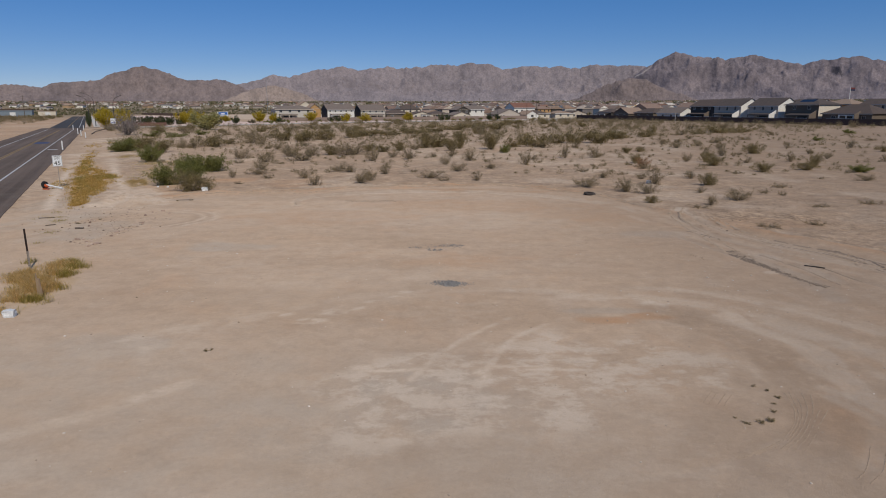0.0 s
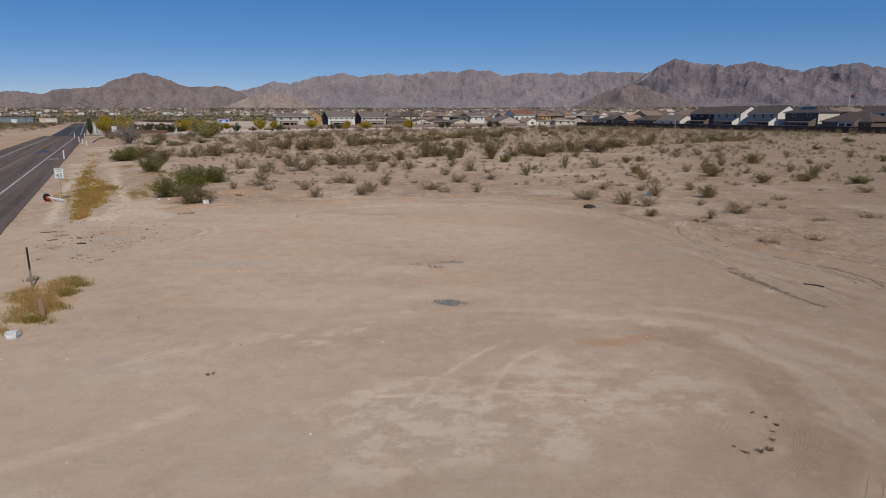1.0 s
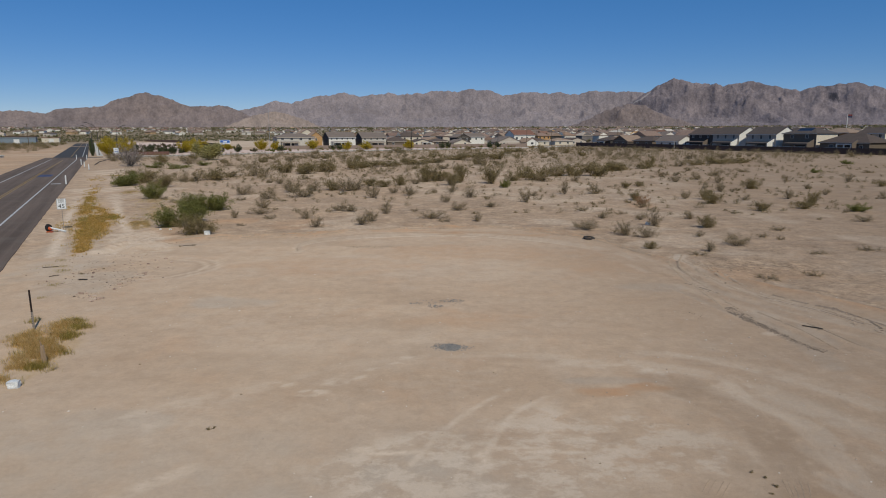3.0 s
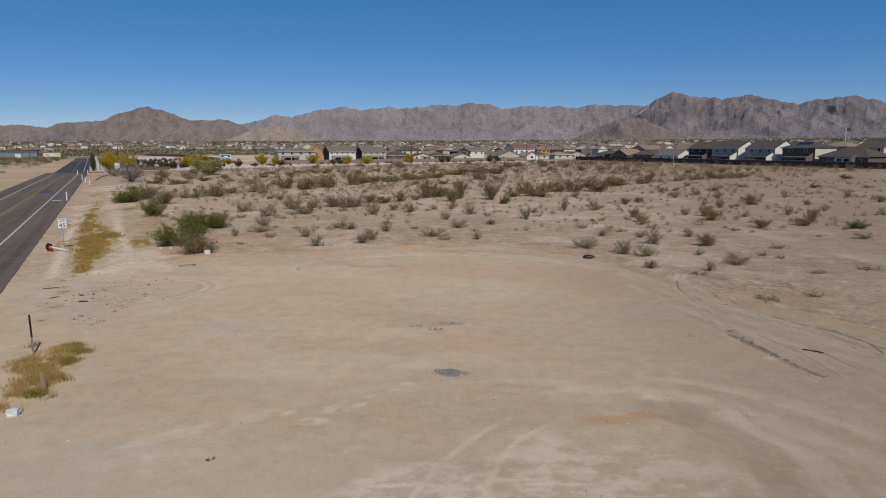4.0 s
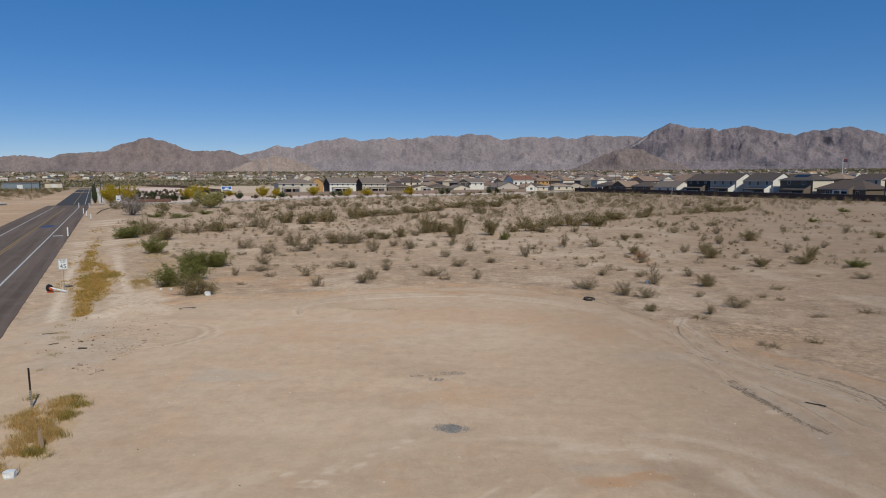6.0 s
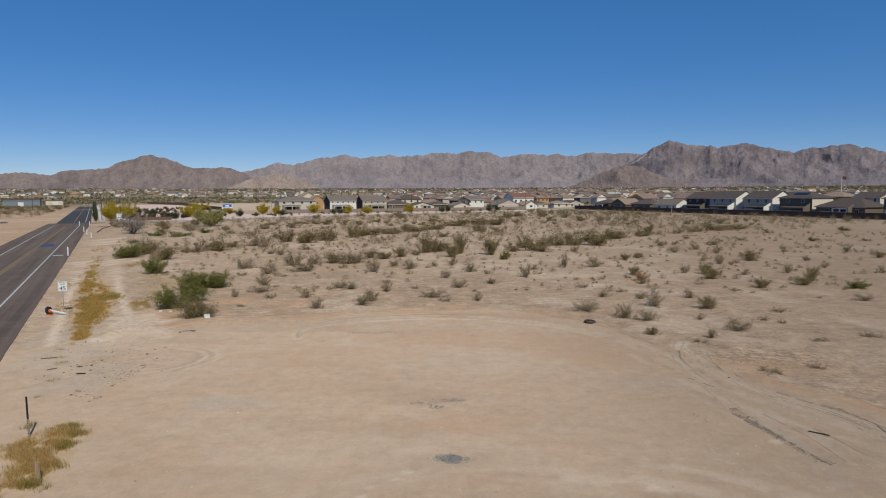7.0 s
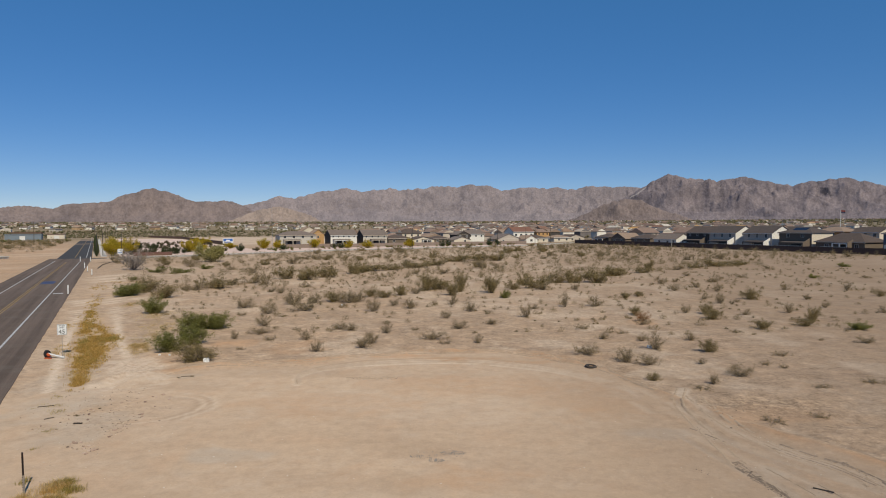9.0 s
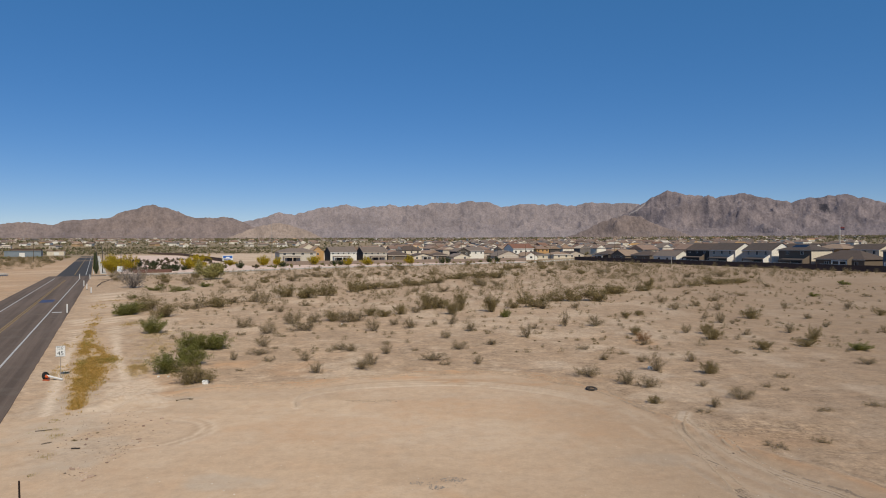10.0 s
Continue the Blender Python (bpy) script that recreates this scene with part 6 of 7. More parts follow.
def plant(kind, x, y, w, h, k):
    group = KINDS[kind] if y < 100 else FAR_KINDS[kind]
    a = group[k % len(group)]
    turn = (k * 137.5) % 360
    m = pose(x, y, ground_at(x, y) - 0.02, 0, 0, turn) @ Matrix.Diagonal((w, w, h, 1))
    if id(a) not in USED:
        USED.add(id(a))
        a.matrix_basis = m
        return a
    c = copy_thing(a, Matrix.Identity(4))
    c.matrix_basis = m
    return c


_k = 0
for kind, lists in (("green", [GREEN_A]), ("olive", [OLIVE_A, OLIVE_B, OLIVE_C]), ("twiggy", [TWIGGY_A, TWIGGY_B, TWIGGY_C, TWIGGY_D]), ("low", [LOW_A])):
    for rows in lists:
        for x, y, w, h in rows:
            plant(kind, x, y + w * 0.3, w * (1.28 if kind == "twiggy" or y > 100 else 1.15), max(h * (1.0 if y > 100 else 1.2), 0.35 if kind != "low" else 0.18), _k)
            _k += 1

plant("rusty", 19.4, 66.8, 1.3, 1.0, 0)

# the scrub goes on to the street and the estate wall
_rng = random.Random(77)
_placed = 0
while _placed < 110:
    o, s = _rng.uniform(8, 226), _rng.uniform(60, 230)
    p = ROAD @ Vector((o, s, 0))
    if p.y < 118 or s > np.interp(o, [q[0] for q in STREET], [q[1] for q in STREET]) - 4 or math.degrees(math.atan2(abs(p.x), p.y)) > 36 or o > 222 + 0.09 * s:
        continue
    if fbm(np.float64(p.x * 0.035), np.float64(p.y * 0.035), 2, 91) < 0.40 + 0.12 * _rng.random() or p.y < 150 and _rng.random() < 0.72:
        continue
    w = _rng.uniform(1.4, 3.6)
    plant(_rng.choice(("olive", "olive", "twiggy", "twiggy", "twiggy")) if o < 150 else _rng.choice(("olive", "twiggy", "twiggy")), p.x, p.y, w, w * _rng.uniform(0.4, 0.62), _k)
    _k += 1
    _placed += 1


def far_scrub():
    """The uncounted scrub beyond, as leaf clumps over short stems."""
    rng = random.Random(123)
    v, f = [], []

    def clump(px, py, z, w, h, thin=1.0):
        small = w < 1.4
        for k in range(int((42 + 52 * w) * thin * (1.9 if small else 1.25))):
            a, r, q = rng.uniform(0, 6.283), w / 2 * rng.random(), rng.random() ** 0.9
            c = Vector((px + r * (0.6 + 0.4 * q) * math.cos(a), py + r * (0.6 + 0.4 * q) * math.sin(a), z + h * q * math.sqrt(max(0.05, 1.05 - (2 * r / w) ** 2))))
            e = Vector((rng.gauss(0, 1), rng.gauss(0, 1), rng.gauss(0, 2.0))).normalized()
            g = e.cross(Vector((rng.gauss(0, 1), rng.gauss(0, 1), rng.gauss(0, 1)))).normalized()
            t = rng.uniform(0.055, 0.125) * (0.58 + 0.19 * w) * (0.68 if small else 0.88)
            n = len(v)
            v.extend((tuple(c - e * t), tuple(c + g * t * 0.62), tuple(c + e * t * 1.2)))
            f.append((n, n + 1, n + 2))
    made = 0
    while made < 2700:
        o, s = rng.uniform(9, 240), rng.uniform(40, 240)
        p = ROAD @ Vector((o, s, 0))
        if p.y < 56 or p.y < 105 and rng.random() < 0.45 or s > np.interp(o, [q[0] for q in STREET], [q[1] for q in STREET]) - 4 or o > 223 + 0.09 * s or math.degrees(math.atan2(abs(p.x), p.y)) > 36:
            continue
        if p.y > 115 and fbm(np.float64(p.x * 0.03), np.float64(p.y * 0.05), 3, 91) < 0.27 + 0.17 * rng.random() - 0.0006 * (p.y - 150) - 0.08 * (p.x > 40):
            continue
        w = rng.uniform(0.5, 1.4) if rng.random() < 0.6 or p.y < 115 else rng.uniform(1.4, 3.2)
        h, z = w * rng.uniform(0.4, 0.65), ground_at(p.x, p.y)
        made += 1
        clump(p.x, p.y, z, w, h)
    for k in range(1500):                        # low tufts and dead sprigs on the open ground
        px, py = rng.uniform(-45, 105), rng.uniform(58, 150)
        if abs(px) > 0.72 * py or (px + 36.3) * 0.890 + (py - 54.4) * 0.456 < 12 or px > 20 + 0.75 * py or (py - 50) < 0.1 * px * rng.random() or fbm(np.float64(px * 0.08), np.float64(py * 0.08), 3, 95) < 0.30 + 0.2 * rng.random():
            continue
        w = rng.uniform(0.4, 1.25)
        clump(px, py, ground_at(px, py) - 0.02, w, w * rng.uniform(0.25, 0.6), 0.8)
    for k in range(560):                         # scrub across the road
        p = ROAD @ Vector((-rng.uniform(19, 90), 250 + 290 * rng.random(), 0))
        w = rng.uniform(1.4, 4.5)
        clump(p.x, p.y, ground_at(p.x, p.y), w, w * rng.uniform(0.4, 0.6))
    return tagged(new("far_scrub", mesh_from("far_scrub", v, f, LEAF_SCRUB)), "olive and grey-brown scrub covering the far lot", "scrub", kind="stuff")


far_scrub()


# ---- trees and planted shrubs along the street ----
def tree(name, m, w, h, seed, leaf, bark, label, per_tip=16, trunk=0.10, count=12, group="street planting", lowest=0.12, size=0.034, forks=2, spread=0.075):
    """A branching tree: a short tapered trunk, limbs, and a crown of small leaves with gaps."""
    rng = random.Random(seed)
    v, f, tips = stems(rng, count, 0.95, 0.022, 0.22, forks)
    v = [(x, y, z * (1 - lowest) + lowest) for x, y, z in v]
    tips = [(Vector((p.x, p.y, p.z * (1 - lowest) + lowest)), d) for p, d in tips]
    lv, lf = leaves(rng, tips, per_tip, spread, size, 0.01) if per_tip else ([], [])
    if per_tip:
        v, lv = fit_unit([v, lv])
    else:
        v, = fit_unit([v])
    t = thing(name, m @ Matrix.Diagonal((w, w, h, 1)), label, "tree", group)
    tb = bmesh.new()
    tube(tb, (0, 0, -0.03), (0.01, 0, lowest + 0.04), 0.034, 0.022, 7)
    part("trunk", tb, bark, t)
    raw_part("limb", v, f, bark, t)
    if per_tip:
        raw_part("crown", lv, lf, leaf, t)
    return t


at = lambda o, s: ROAD @ pose(o, s, float(rise(*np.float64((ROAD @ Vector((o, s, 0)))[:2]))))
tree("palo_verde", pose(-66.6, 186.5, 0), 7.6, 4.7, 3, LEAF_PALO, BARK, "yellow-green palo verde tree at the edge of the scrub", 60, count=16, lowest=0.06, size=0.03)
tree("dead_tree", pose(-71.7, 151, 0), 6.8, 5.2, 4, LEAF_GREY, DEADWOOD, "bare grey leafless desert tree", 5, count=26, forks=4, lowest=0.03, size=0.022)
for k, (o, s, w, h) in enumerate(((8.2, 192, 5.5, 5.4), (9.5, 212, 7, 6.0), (12.0, 208, 5, 4.4), (14.5, 214, 5.5, 5.6), (38.5, 207, 5.5, 5.2), (35.5, 214, 5, 4.6), (68.4, 234, 5.6, 4.6), (75.2, 237, 4.2, 4.0), (92.1, 236, 5.4, 4.2), (106, 228, 5.0, 3.6), (113.6, 224, 5.4, 3.8), (136.7, 228, 4.4, 4.2), (56, 245, 4.5, 3), (52, 340, 6, 4), (57, 345, 6, 4))):
    tree("blooming_palo_verde", at(o, s), w, h, 20 + k, LEAF_YELLOW, BARK, "palo verde tree in yellow bloom on gravel", 52)
for k in range(24):
    tree("hedge_shrub", at(2.7 + 0.9 - k * 0.26, 190 + k * 14), 1.7, 3.4 + (k % 3) * 0.5, 60 + k % 5, LEAF_DARK, BARK, "dark green clipped shrub beside the sidewalk", 28, lowest=0.05, group="roadside hedge")
for k, (o, s, w, h) in enumerate(((25.5, 198, 4.2, 2.4), (28.8, 197, 4.0, 2.8), (21.5, 206, 3.4, 2.0), (33, 205, 2.6, 1.9), (14, 245, 5, 4.0), (19, 255, 4, 3.4), (25, 250, 4, 3.0), (54.9, 211.5, 3.4, 3.2), (74.4, 222, 3.2, 2.4), (100, 231, 3.4, 2.4), (103, 230, 3, 2.4), (153.7, 227, 3.6, 3.2), (160.4, 234, 3.4, 3.2), (182.8, 231, 3.2, 3.6), (191.9, 238, 3.2, 3), (232, 280, 5, 2.2), (238, 280, 5, 2.2), (244, 279, 5, 2.2))):
    tree("planted_shrub", at(o, s), w, h, 80 + k, LEAF_DARK, BARK, "dark green rounded shrub on pink gravel", 32, lowest=0.04)
_rng = random.Random(31)
for k in range(165):
    o = _rng.uniform(14, 62) if k < 105 else _rng.uniform(62, 200)
    lo = np.interp(o, [q[0] for q in STREET], [q[1] for q in STREET]) + 10
    s = _rng.uniform(lo, 240) if o > 62 else lo + 12 + (210 * _rng.random() ** 1.2)
    q = ROAD @ Vector((o, s, 0))
    w = _rng.uniform(0.9, 1.8) if o > 62 else _rng.uniform(1.5, 3.0)
    if o > 62:
        plant(_rng.choice(("green", "green", "olive")), q.x, q.y, w, w * 0.7, k).matrix_basis.translation.z = 0.12
    else:
        plant("basin", q.x, q.y, w, w * 0.6, k).matrix_basis.translation.z = 0.12
# scrub on the far side of the road
for k in range(70):
    o, s = -_rng.uniform(20, 80), _rng.uniform(250, 540)
    q = ROAD @ Vector((o, s, 0))
    w = _rng.uniform(1.5, 4.5)
    plant(_rng.choice(("olive", "green", "twiggy")), q.x, q.y, w, w * 0.5, k)


# ---- dry grass ----
def grass(name, spots, count, tall, seed, label, m=None, mat=STRAW, lie=0.7, blades=8, wide=0.006):
    """Many thin blades in loose tufts, thinning out towards the rim. spots: x, y, rx, ry, share."""
    rng = random.Random(seed)
    v, f = [], []
    for k in range(count):
        x, y, rx, ry, _ = rng.choices(spots, [q[4] for q in spots])[0]
        cx, cy = x + rx * rng.gauss(0, 0.52), y + ry * rng.gauss(0, 0.52)
        if fbm(np.float64(cx * 1.7), np.float64(cy * (0.5 if m else 1.7)), 3, seed) < 0.30 + 0.34 * rng.random():
            continue
        g = m @ Vector((cx, cy, 0)) if m else Vector((cx, cy, 0))
        z = ground_at(g.x, g.y)
        tuft = tall * rng.uniform(0.5, 1.3)
        for b in range(blades):
            h = tuft * rng.uniform(0.35, 1.1)
            lx, ly = rng.gauss(0, lie) * h, rng.gauss(0, lie) * h
            px, py, t, w = g.x + rng.gauss(0, 0.10), g.y + rng.gauss(0, 0.10), rng.uniform(0, 3.14), wide * rng.uniform(0.5, 1.3)
            n, ex, ey = len(v), w * math.cos(t), w * math.sin(t)
            v += [(px - ex, py - ey, z - 0.02), (px + ex, py + ey, z - 0.02), (px + lx * 0.4 + ex, py + ly * 0.4 + ey, z + h * 0.65), (px + lx * 0.4 - ex, py + ly * 0.4 - ey, z + h * 0.65), (px + lx, py + ly, z + h * 0.9)]
            f += [(n, n + 1, n + 2, n + 3), (n + 3, n + 2, n + 4)]
    return tagged(new(name, mesh_from(name, v, f, mat)), label, "grass", kind="stuff")


GOLD_WEED = islands("golden_weed_blade", [(0.0, (0.46, 0.30, 0.08)), (0.3, (0.65, 0.43, 0.14)), (0.65, (0.80, 0.57, 0.24)), (1.0, (0.92, 0.72, 0.40))], 0.8, thin=0.6)
OLIVE_WEED = islands("olive_weed_blade", [(0.0, (0.28, 0.23, 0.05)), (0.4, (0.44, 0.345, 0.08)), (0.75, (0.58, 0.44, 0.13)), (1.0, (0.72, 0.54, 0.22))], 0.8, thin=0.6)
grass("dry_grass", [(6.9, -0.5, 1.3, 3.2, 7), (6.7, -4.5, 1.35, 3.0, 6), (6.5, 4.5, 1.0, 2.6, 4), (6.4, -9, 1.05, 3.0, 5), (6.2, -13.5, 0.75, 2.8, 3), (6.1, -18, 0.4, 2.0, 1.2), (6.0, 8, 0.9, 5, 3.0), (5.8, 17, 0.7, 8, 2.4), (6.0, 30, 0.8, 10, 1.8), (6.4, 55, 1.2, 6, 0.7), (9.5, 66, 3.5, 2.5, 0.7), (4.3, -5, 0.5, 3, 0.2), (4.2, 8, 0.5, 6, 0.2)], 5400, 0.20, 5, "matted dry yellow grass along the road verge", ROAD, blades=16, wide=0.0065)
grass("dry_grass", [(7.6, -1.5, 0.8, 2.2, 3), (6.0, -3, 0.6, 3.5, 2), (6.3, -10, 0.8, 3.0, 1.5), (6.0, 9, 0.5, 4, 1), (5.8, 18, 0.4, 5, 0.6)], 900, 0.22, 12, "olive-green tufts among the dry verge grass", ROAD, OLIVE_WEED, blades=14, wide=0.0065)
grass("dry_grass", [(9.9, -6.5, 0.55, 3.0, 4), (10.6, 26.5, 1.6, 2.2, 1.6), (12.5, 14, 2.5, 5, 1.6), (12.2, 4.5, 1.6, 3, 1.6), (11.5, -2, 1.0, 3, 1.0)], 3400, 0.15, 8, "thin tan dry grass beside the sandy track", ROAD, DRY_WEED, blades=12, wide=0.0035)
grass("dry_weeds", [(-14.2, 22.9, 0.7, 0.7, 3), (-13.5, 22.0, 0.6, 0.6, 3.4), (-13.9, 22.4, 0.6, 0.5, 3), (-12.9, 21.6, 0.4, 0.5, 1.6), (-14.9, 23.4, 0.5, 0.5, 1.1), (-13.6, 23.3, 0.5, 0.4, 1.6), (-14.0, 24.6, 0.4, 0.4, 1.2), (-14.5, 24.1, 0.5, 0.4, 0.8), (-12.7, 20.3, 0.4, 0.5, 0.9), (-13.3, 20.9, 0.5, 0.6, 1.0), (-12.9, 19.3, 0.5, 0.4, 1.0), (-13.3, 20.2, 0.5, 0.5, 1.3), (-12.6, 18.8, 0.4, 0.3, 0.4)], 950, 0.24, 6, "dry yellow-brown weeds round an old fence post", mat=GOLD_WEED, lie=0.6, blades=30, wide=0.0045)
grass("dry_weeds", [(-15.25, 23.4, 0.3, 0.25, 1.2), (-15.6, 25.0, 0.25, 0.2, 0.5), (-13.2, 23.1, 0.35, 0.3, 1.5), (-13.95, 25.0, 0.3, 0.25, 1.2), (-13.4, 24.2, 0.4, 0.3, 1), (-12.4, 20.0, 0.3, 0.25, 1.2), (-13.6, 21.3, 0.3, 0.25, 0.7), (-12.4, 21.4, 0.3, 0.15, 0.5), (-11.9, 19.5, 0.3, 0.2, 0.3), (-12.4, 18.8, 0.3, 0.2, 0.3)], 230, 0.24, 16, "olive-green weeds round an old fence post", mat=OLIVE_WEED, lie=0.55, blades=26, wide=0.0045)
grass("dry_weeds", [(-20.1, 34.6, 0.4, 0.5, 0.8), (-21.0, 35.6, 0.6, 0.4, 0.5), (-18.6, 31.3, 0.5, 0.4, 0.4), (-17.6, 28.8, 0.2, 0.5, 0.3), (-22.0, 37.6, 0.5, 0.5, 0.4)], 110, 0.10, 7, "low olive weeds on the dirt verge", mat=OLIVE_WEED, blades=14, wide=0.0035)

OLD_RUBBER = worn("dusty_old_rubber", (0.045, 0.038, 0.033), (0.13, 0.10, 0.08), 4, 30, 0.9)
POSTSTEEL = worn("dull_tan_post", (0.34, 0.29, 0.24), (0.25, 0.21, 0.18), 3, 30, 0.8)
LEAF_WEED = islands("brown_weed_leaf", [(0.0, (0.14, 0.105, 0.045)), (1.0, (0.26, 0.195, 0.09))], 0.8)


# ---- verge: signs, markers, debris ----
def letters(body, size, m, parent, mat, depth=0.002):
    c = bpy.data.curves.new("lettering", "FONT")
    c.body, c.size, c.align_x, c.align_y, c.extrude = body, size, "CENTER", "CENTER", depth
    tmp = bpy.data.objects.new("lettering", c)
    me = bpy.data.meshes.new_from_object(tmp)
    bpy.data.objects.remove(tmp)
    me.materials.clear()
    me.materials.append(mat)
    ob = new("lettering", me)
    ob.parent = parent
    ob.matrix_basis = m
    return ob


def speed_sign():
    t = thing("speed_limit_sign", pose(-28.5, 49.4, 0, 0, 0, 24), "white speed limit sign on a thin steel post", "road sign")
    part("post", boxes((-0.022, 0.0, -0.3, 0.022, 0.03, 2.3)), POSTSTEEL, t)
    panel = part("panel", boxes((-0.315, -0.012, 1.60, 0.315, -0.004, 2.40), bevel=0.003), SIGN_WHITE, t)
    part("border", boxes((-0.30, -0.0145, 1.615, 0.30, -0.012, 1.63), (-0.30, -0.0145, 2.37, 0.30, -0.012, 2.385), (-0.30, -0.0145, 1.63, -0.285, -0.012, 2.37), (0.285, -0.0145, 1.63, 0.30, -0.012, 2.37)), SIGN_BLACK, panel)
    for body, size, z in (("SPEED", 0.15, 2.28), ("LIMIT", 0.15, 2.14), ("45", 0.44, 1.83)):
        letters(body, size, pose(0, -0.0145, z, 90), panel, SIGN_BLACK)


speed_sign()


def delineator(x, y, h=1.1, turn=0):
    t = thing("road_marker_post", pose(x, y, 0.0, 0, 0, turn), "white plastic road marker post on the verge", "marker post", "road marker posts")
    bm = tubes(((0, 0, -0.1), (0, 0, h), 0.10, 0.10))
    bmesh.ops.create_uvsphere(bm, u_segments=8, v_segments=4, radius=0.10, matrix=Matrix.Translation((0, 0, h)))
    part("tube", bm, PLASTIC_WHITE, t)
    part("reflector", tubes(((0, 0, h * 0.72), (0, 0, h * 0.86), 0.104, 0.104)), SIGN_WHITE, t)
    part("base", tubes(((0, 0, -0.05), (0, 0, 0.06), 0.2, 0.15)), RUBBER, t)
    return t


for x, y, h in ((-54.9, 95.9, 1.25), (-86.5, 157.5, 1.3), (-79.6, 146.2, 1.2), (-72.6, 135, 1.15), (-103.0, 190.5, 1.3), (-106.8, 192.0, 1.3)):
    delineator(x, y, h)


def toppled_barricade():
    t = thing("toppled_traffic_post", pose(-28.75, 48.75, 0.0, 0, 0, -14), "toppled white traffic post with black rubber base", "traffic post")
    part("rubber_base", tubes(((-0.62, 0, 0.28), (-0.5, 0, 0.30), 0.30, 0.26), sides=12), RUBBER, t)
    part("collar", tubes(((-0.52, -0.02, 0.24), (-0.28, -0.02, 0.21), 0.14, 0.10)), PLASTIC_ORANGE, t, "orange plastic collar")
    part("tube", tubes(((-0.5, 0, 0.30), (0.85, 0, 0.10), 0.075, 0.065)), PLASTIC_WHITE, t)
    part("foot", boxes((-0.55, -0.32, 0.0, -0.05, -0.12, 0.05), bevel=0.01), PLASTIC_ORANGE, t)
    part("end_cap", tubes(((0.82, 0, 0.105), (0.92, 0, 0.09), 0.085, 0.085)), PLASTIC_WHITE, t)


toppled_barricade()


def plank(name, x, y, turn, length, width, thick, mat, label, tilt=0.0):
    t = bmesh.new()
    n = 6
    rng = random.Random(int(abs(x * 10)))
    for k in range(n):
        a = -length / 2 + length * k / n
        box(t, a, -width / 2 + rng.gauss(0, width * 0.05), 0, a + length / n + 0.002, width / 2 + rng.gauss(0, width * 0.05), thick * rng.uniform(0.9, 1.1))
    me = bpy.data.meshes.new(name)
    t.to_mesh(me)
    t.free()
    me.materials.append(mat)
    ob = new(name, me)
    ob.matrix_basis = pose(x, y, ground_at(x, y), 0, -tilt, turn)
    return tagged(ob, label, "wood")




def tyre(x, y):
    t = thing("tyre", pose(x, y, ground_at(x, y) - 0.07, 5, 4, 15) @ Matrix.Diagonal((0.92, 0.92, 0.92, 1)), "discarded black rubber tyre lying flat in the dirt", "tyre")
    prof = [(0.40, 0.03), (0.425, 0.07), (0.425, 0.15), (0.40, 0.19), (0.34, 0.215), (0.24, 0.20), (0.225, 0.17), (0.30, 0.16), (0.36, 0.11), (0.30, 0.06), (0.225, 0.05), (0.24, 0.02), (0.34, 0.0)]
    n, v, f = 28, [], []
    for k in range(n):
        c, q = math.cos(6.2832 * k / n), math.sin(6.2832 * k / n)
        v += [(r * c, r * q, z) for r, z in prof]
    for k in range(n):
        for j in range(len(prof)):
            a, b = k * len(prof), (k + 1) % n * len(prof)
            f.append((a + j, b + j, b + (j + 1) % len(prof), a + (j + 1) % len(prof)))
    raw_part("carcass", v, f, OLD_RUBBER, t, smooth=True)
    part("tread_block", boxes(*(r for k in range(1) for r in ((0.42, -0.05, 0.06, 0.435, 0.05, 0.16),))), OLD_RUBBER, t)


tyre(9.74, 45.25)
plank("board", 13.55, 24.25, -40, 0.66, 0.06, 0.035, DARKWOOD, "dark weathered board lying beside wheel ruts")
plank("board", -21.3, 35.6, 22, 0.75, 0.06, 0.04, TWIG, "dark broken board on the verge")
plank("board", -16.6, 42.7, 12, 0.65, 0.05, 0.04, TWIG, "thin dark stick lying on grey dirt")
plank("board", -19.8, 33.4, 50, 0.45, 0.05, 0.04, TWIG, "short broken stick on the verge")
plank("board", -17.9, 32.6, 4, 0.4, 0.10, 0.05, DARKWOOD, "short dark board on the dirt")


def fence_post():
    t = thing("fence_post", pose(-15.01, 24.01, 0, 0, -1.2, 0), "dark rusty steel fence post leaning in dry weeds", "post")
    part("stake", boxes((-0.03, -0.012, -0.2, 0.03, 0.012, 1.5), (-0.01, -0.035, -0.2, 0.01, 0.0, 1.5)), RUSTY, t)
    part("dusty_foot", boxes((-0.034, -0.016, -0.2, 0.034, 0.016, 0.68), (-0.014, -0.039, -0.2, 0.014, 0.0, 0.68)), POSTSTEEL, t, "lower half bleached grey")
    part("stud", boxes(*((-0.012, -0.051, 0.15 + 0.09 * k, 0.012, -0.034, 0.17 + 0.09 * k) for k in range(14))), RUSTY, t)


fence_post()


def split_stake():
    t = thing("wooden_stake", pose(-12.4, 20.35, 0, 2, -1, 20), "split pale wooden stake standing in weeds", "stake")
    part("stump", tubes(((0, 0, -0.2), (-0.02, 0, 0.60), 0.085, 0.06), sides=7), PALEWOOD, t)
    part("splinter", tubes(((-0.03, 0.0, 0.5), (-0.06, 0.02, 0.78), 0.035, 0.01), sides=5), PALEWOOD, t)


split_stake()


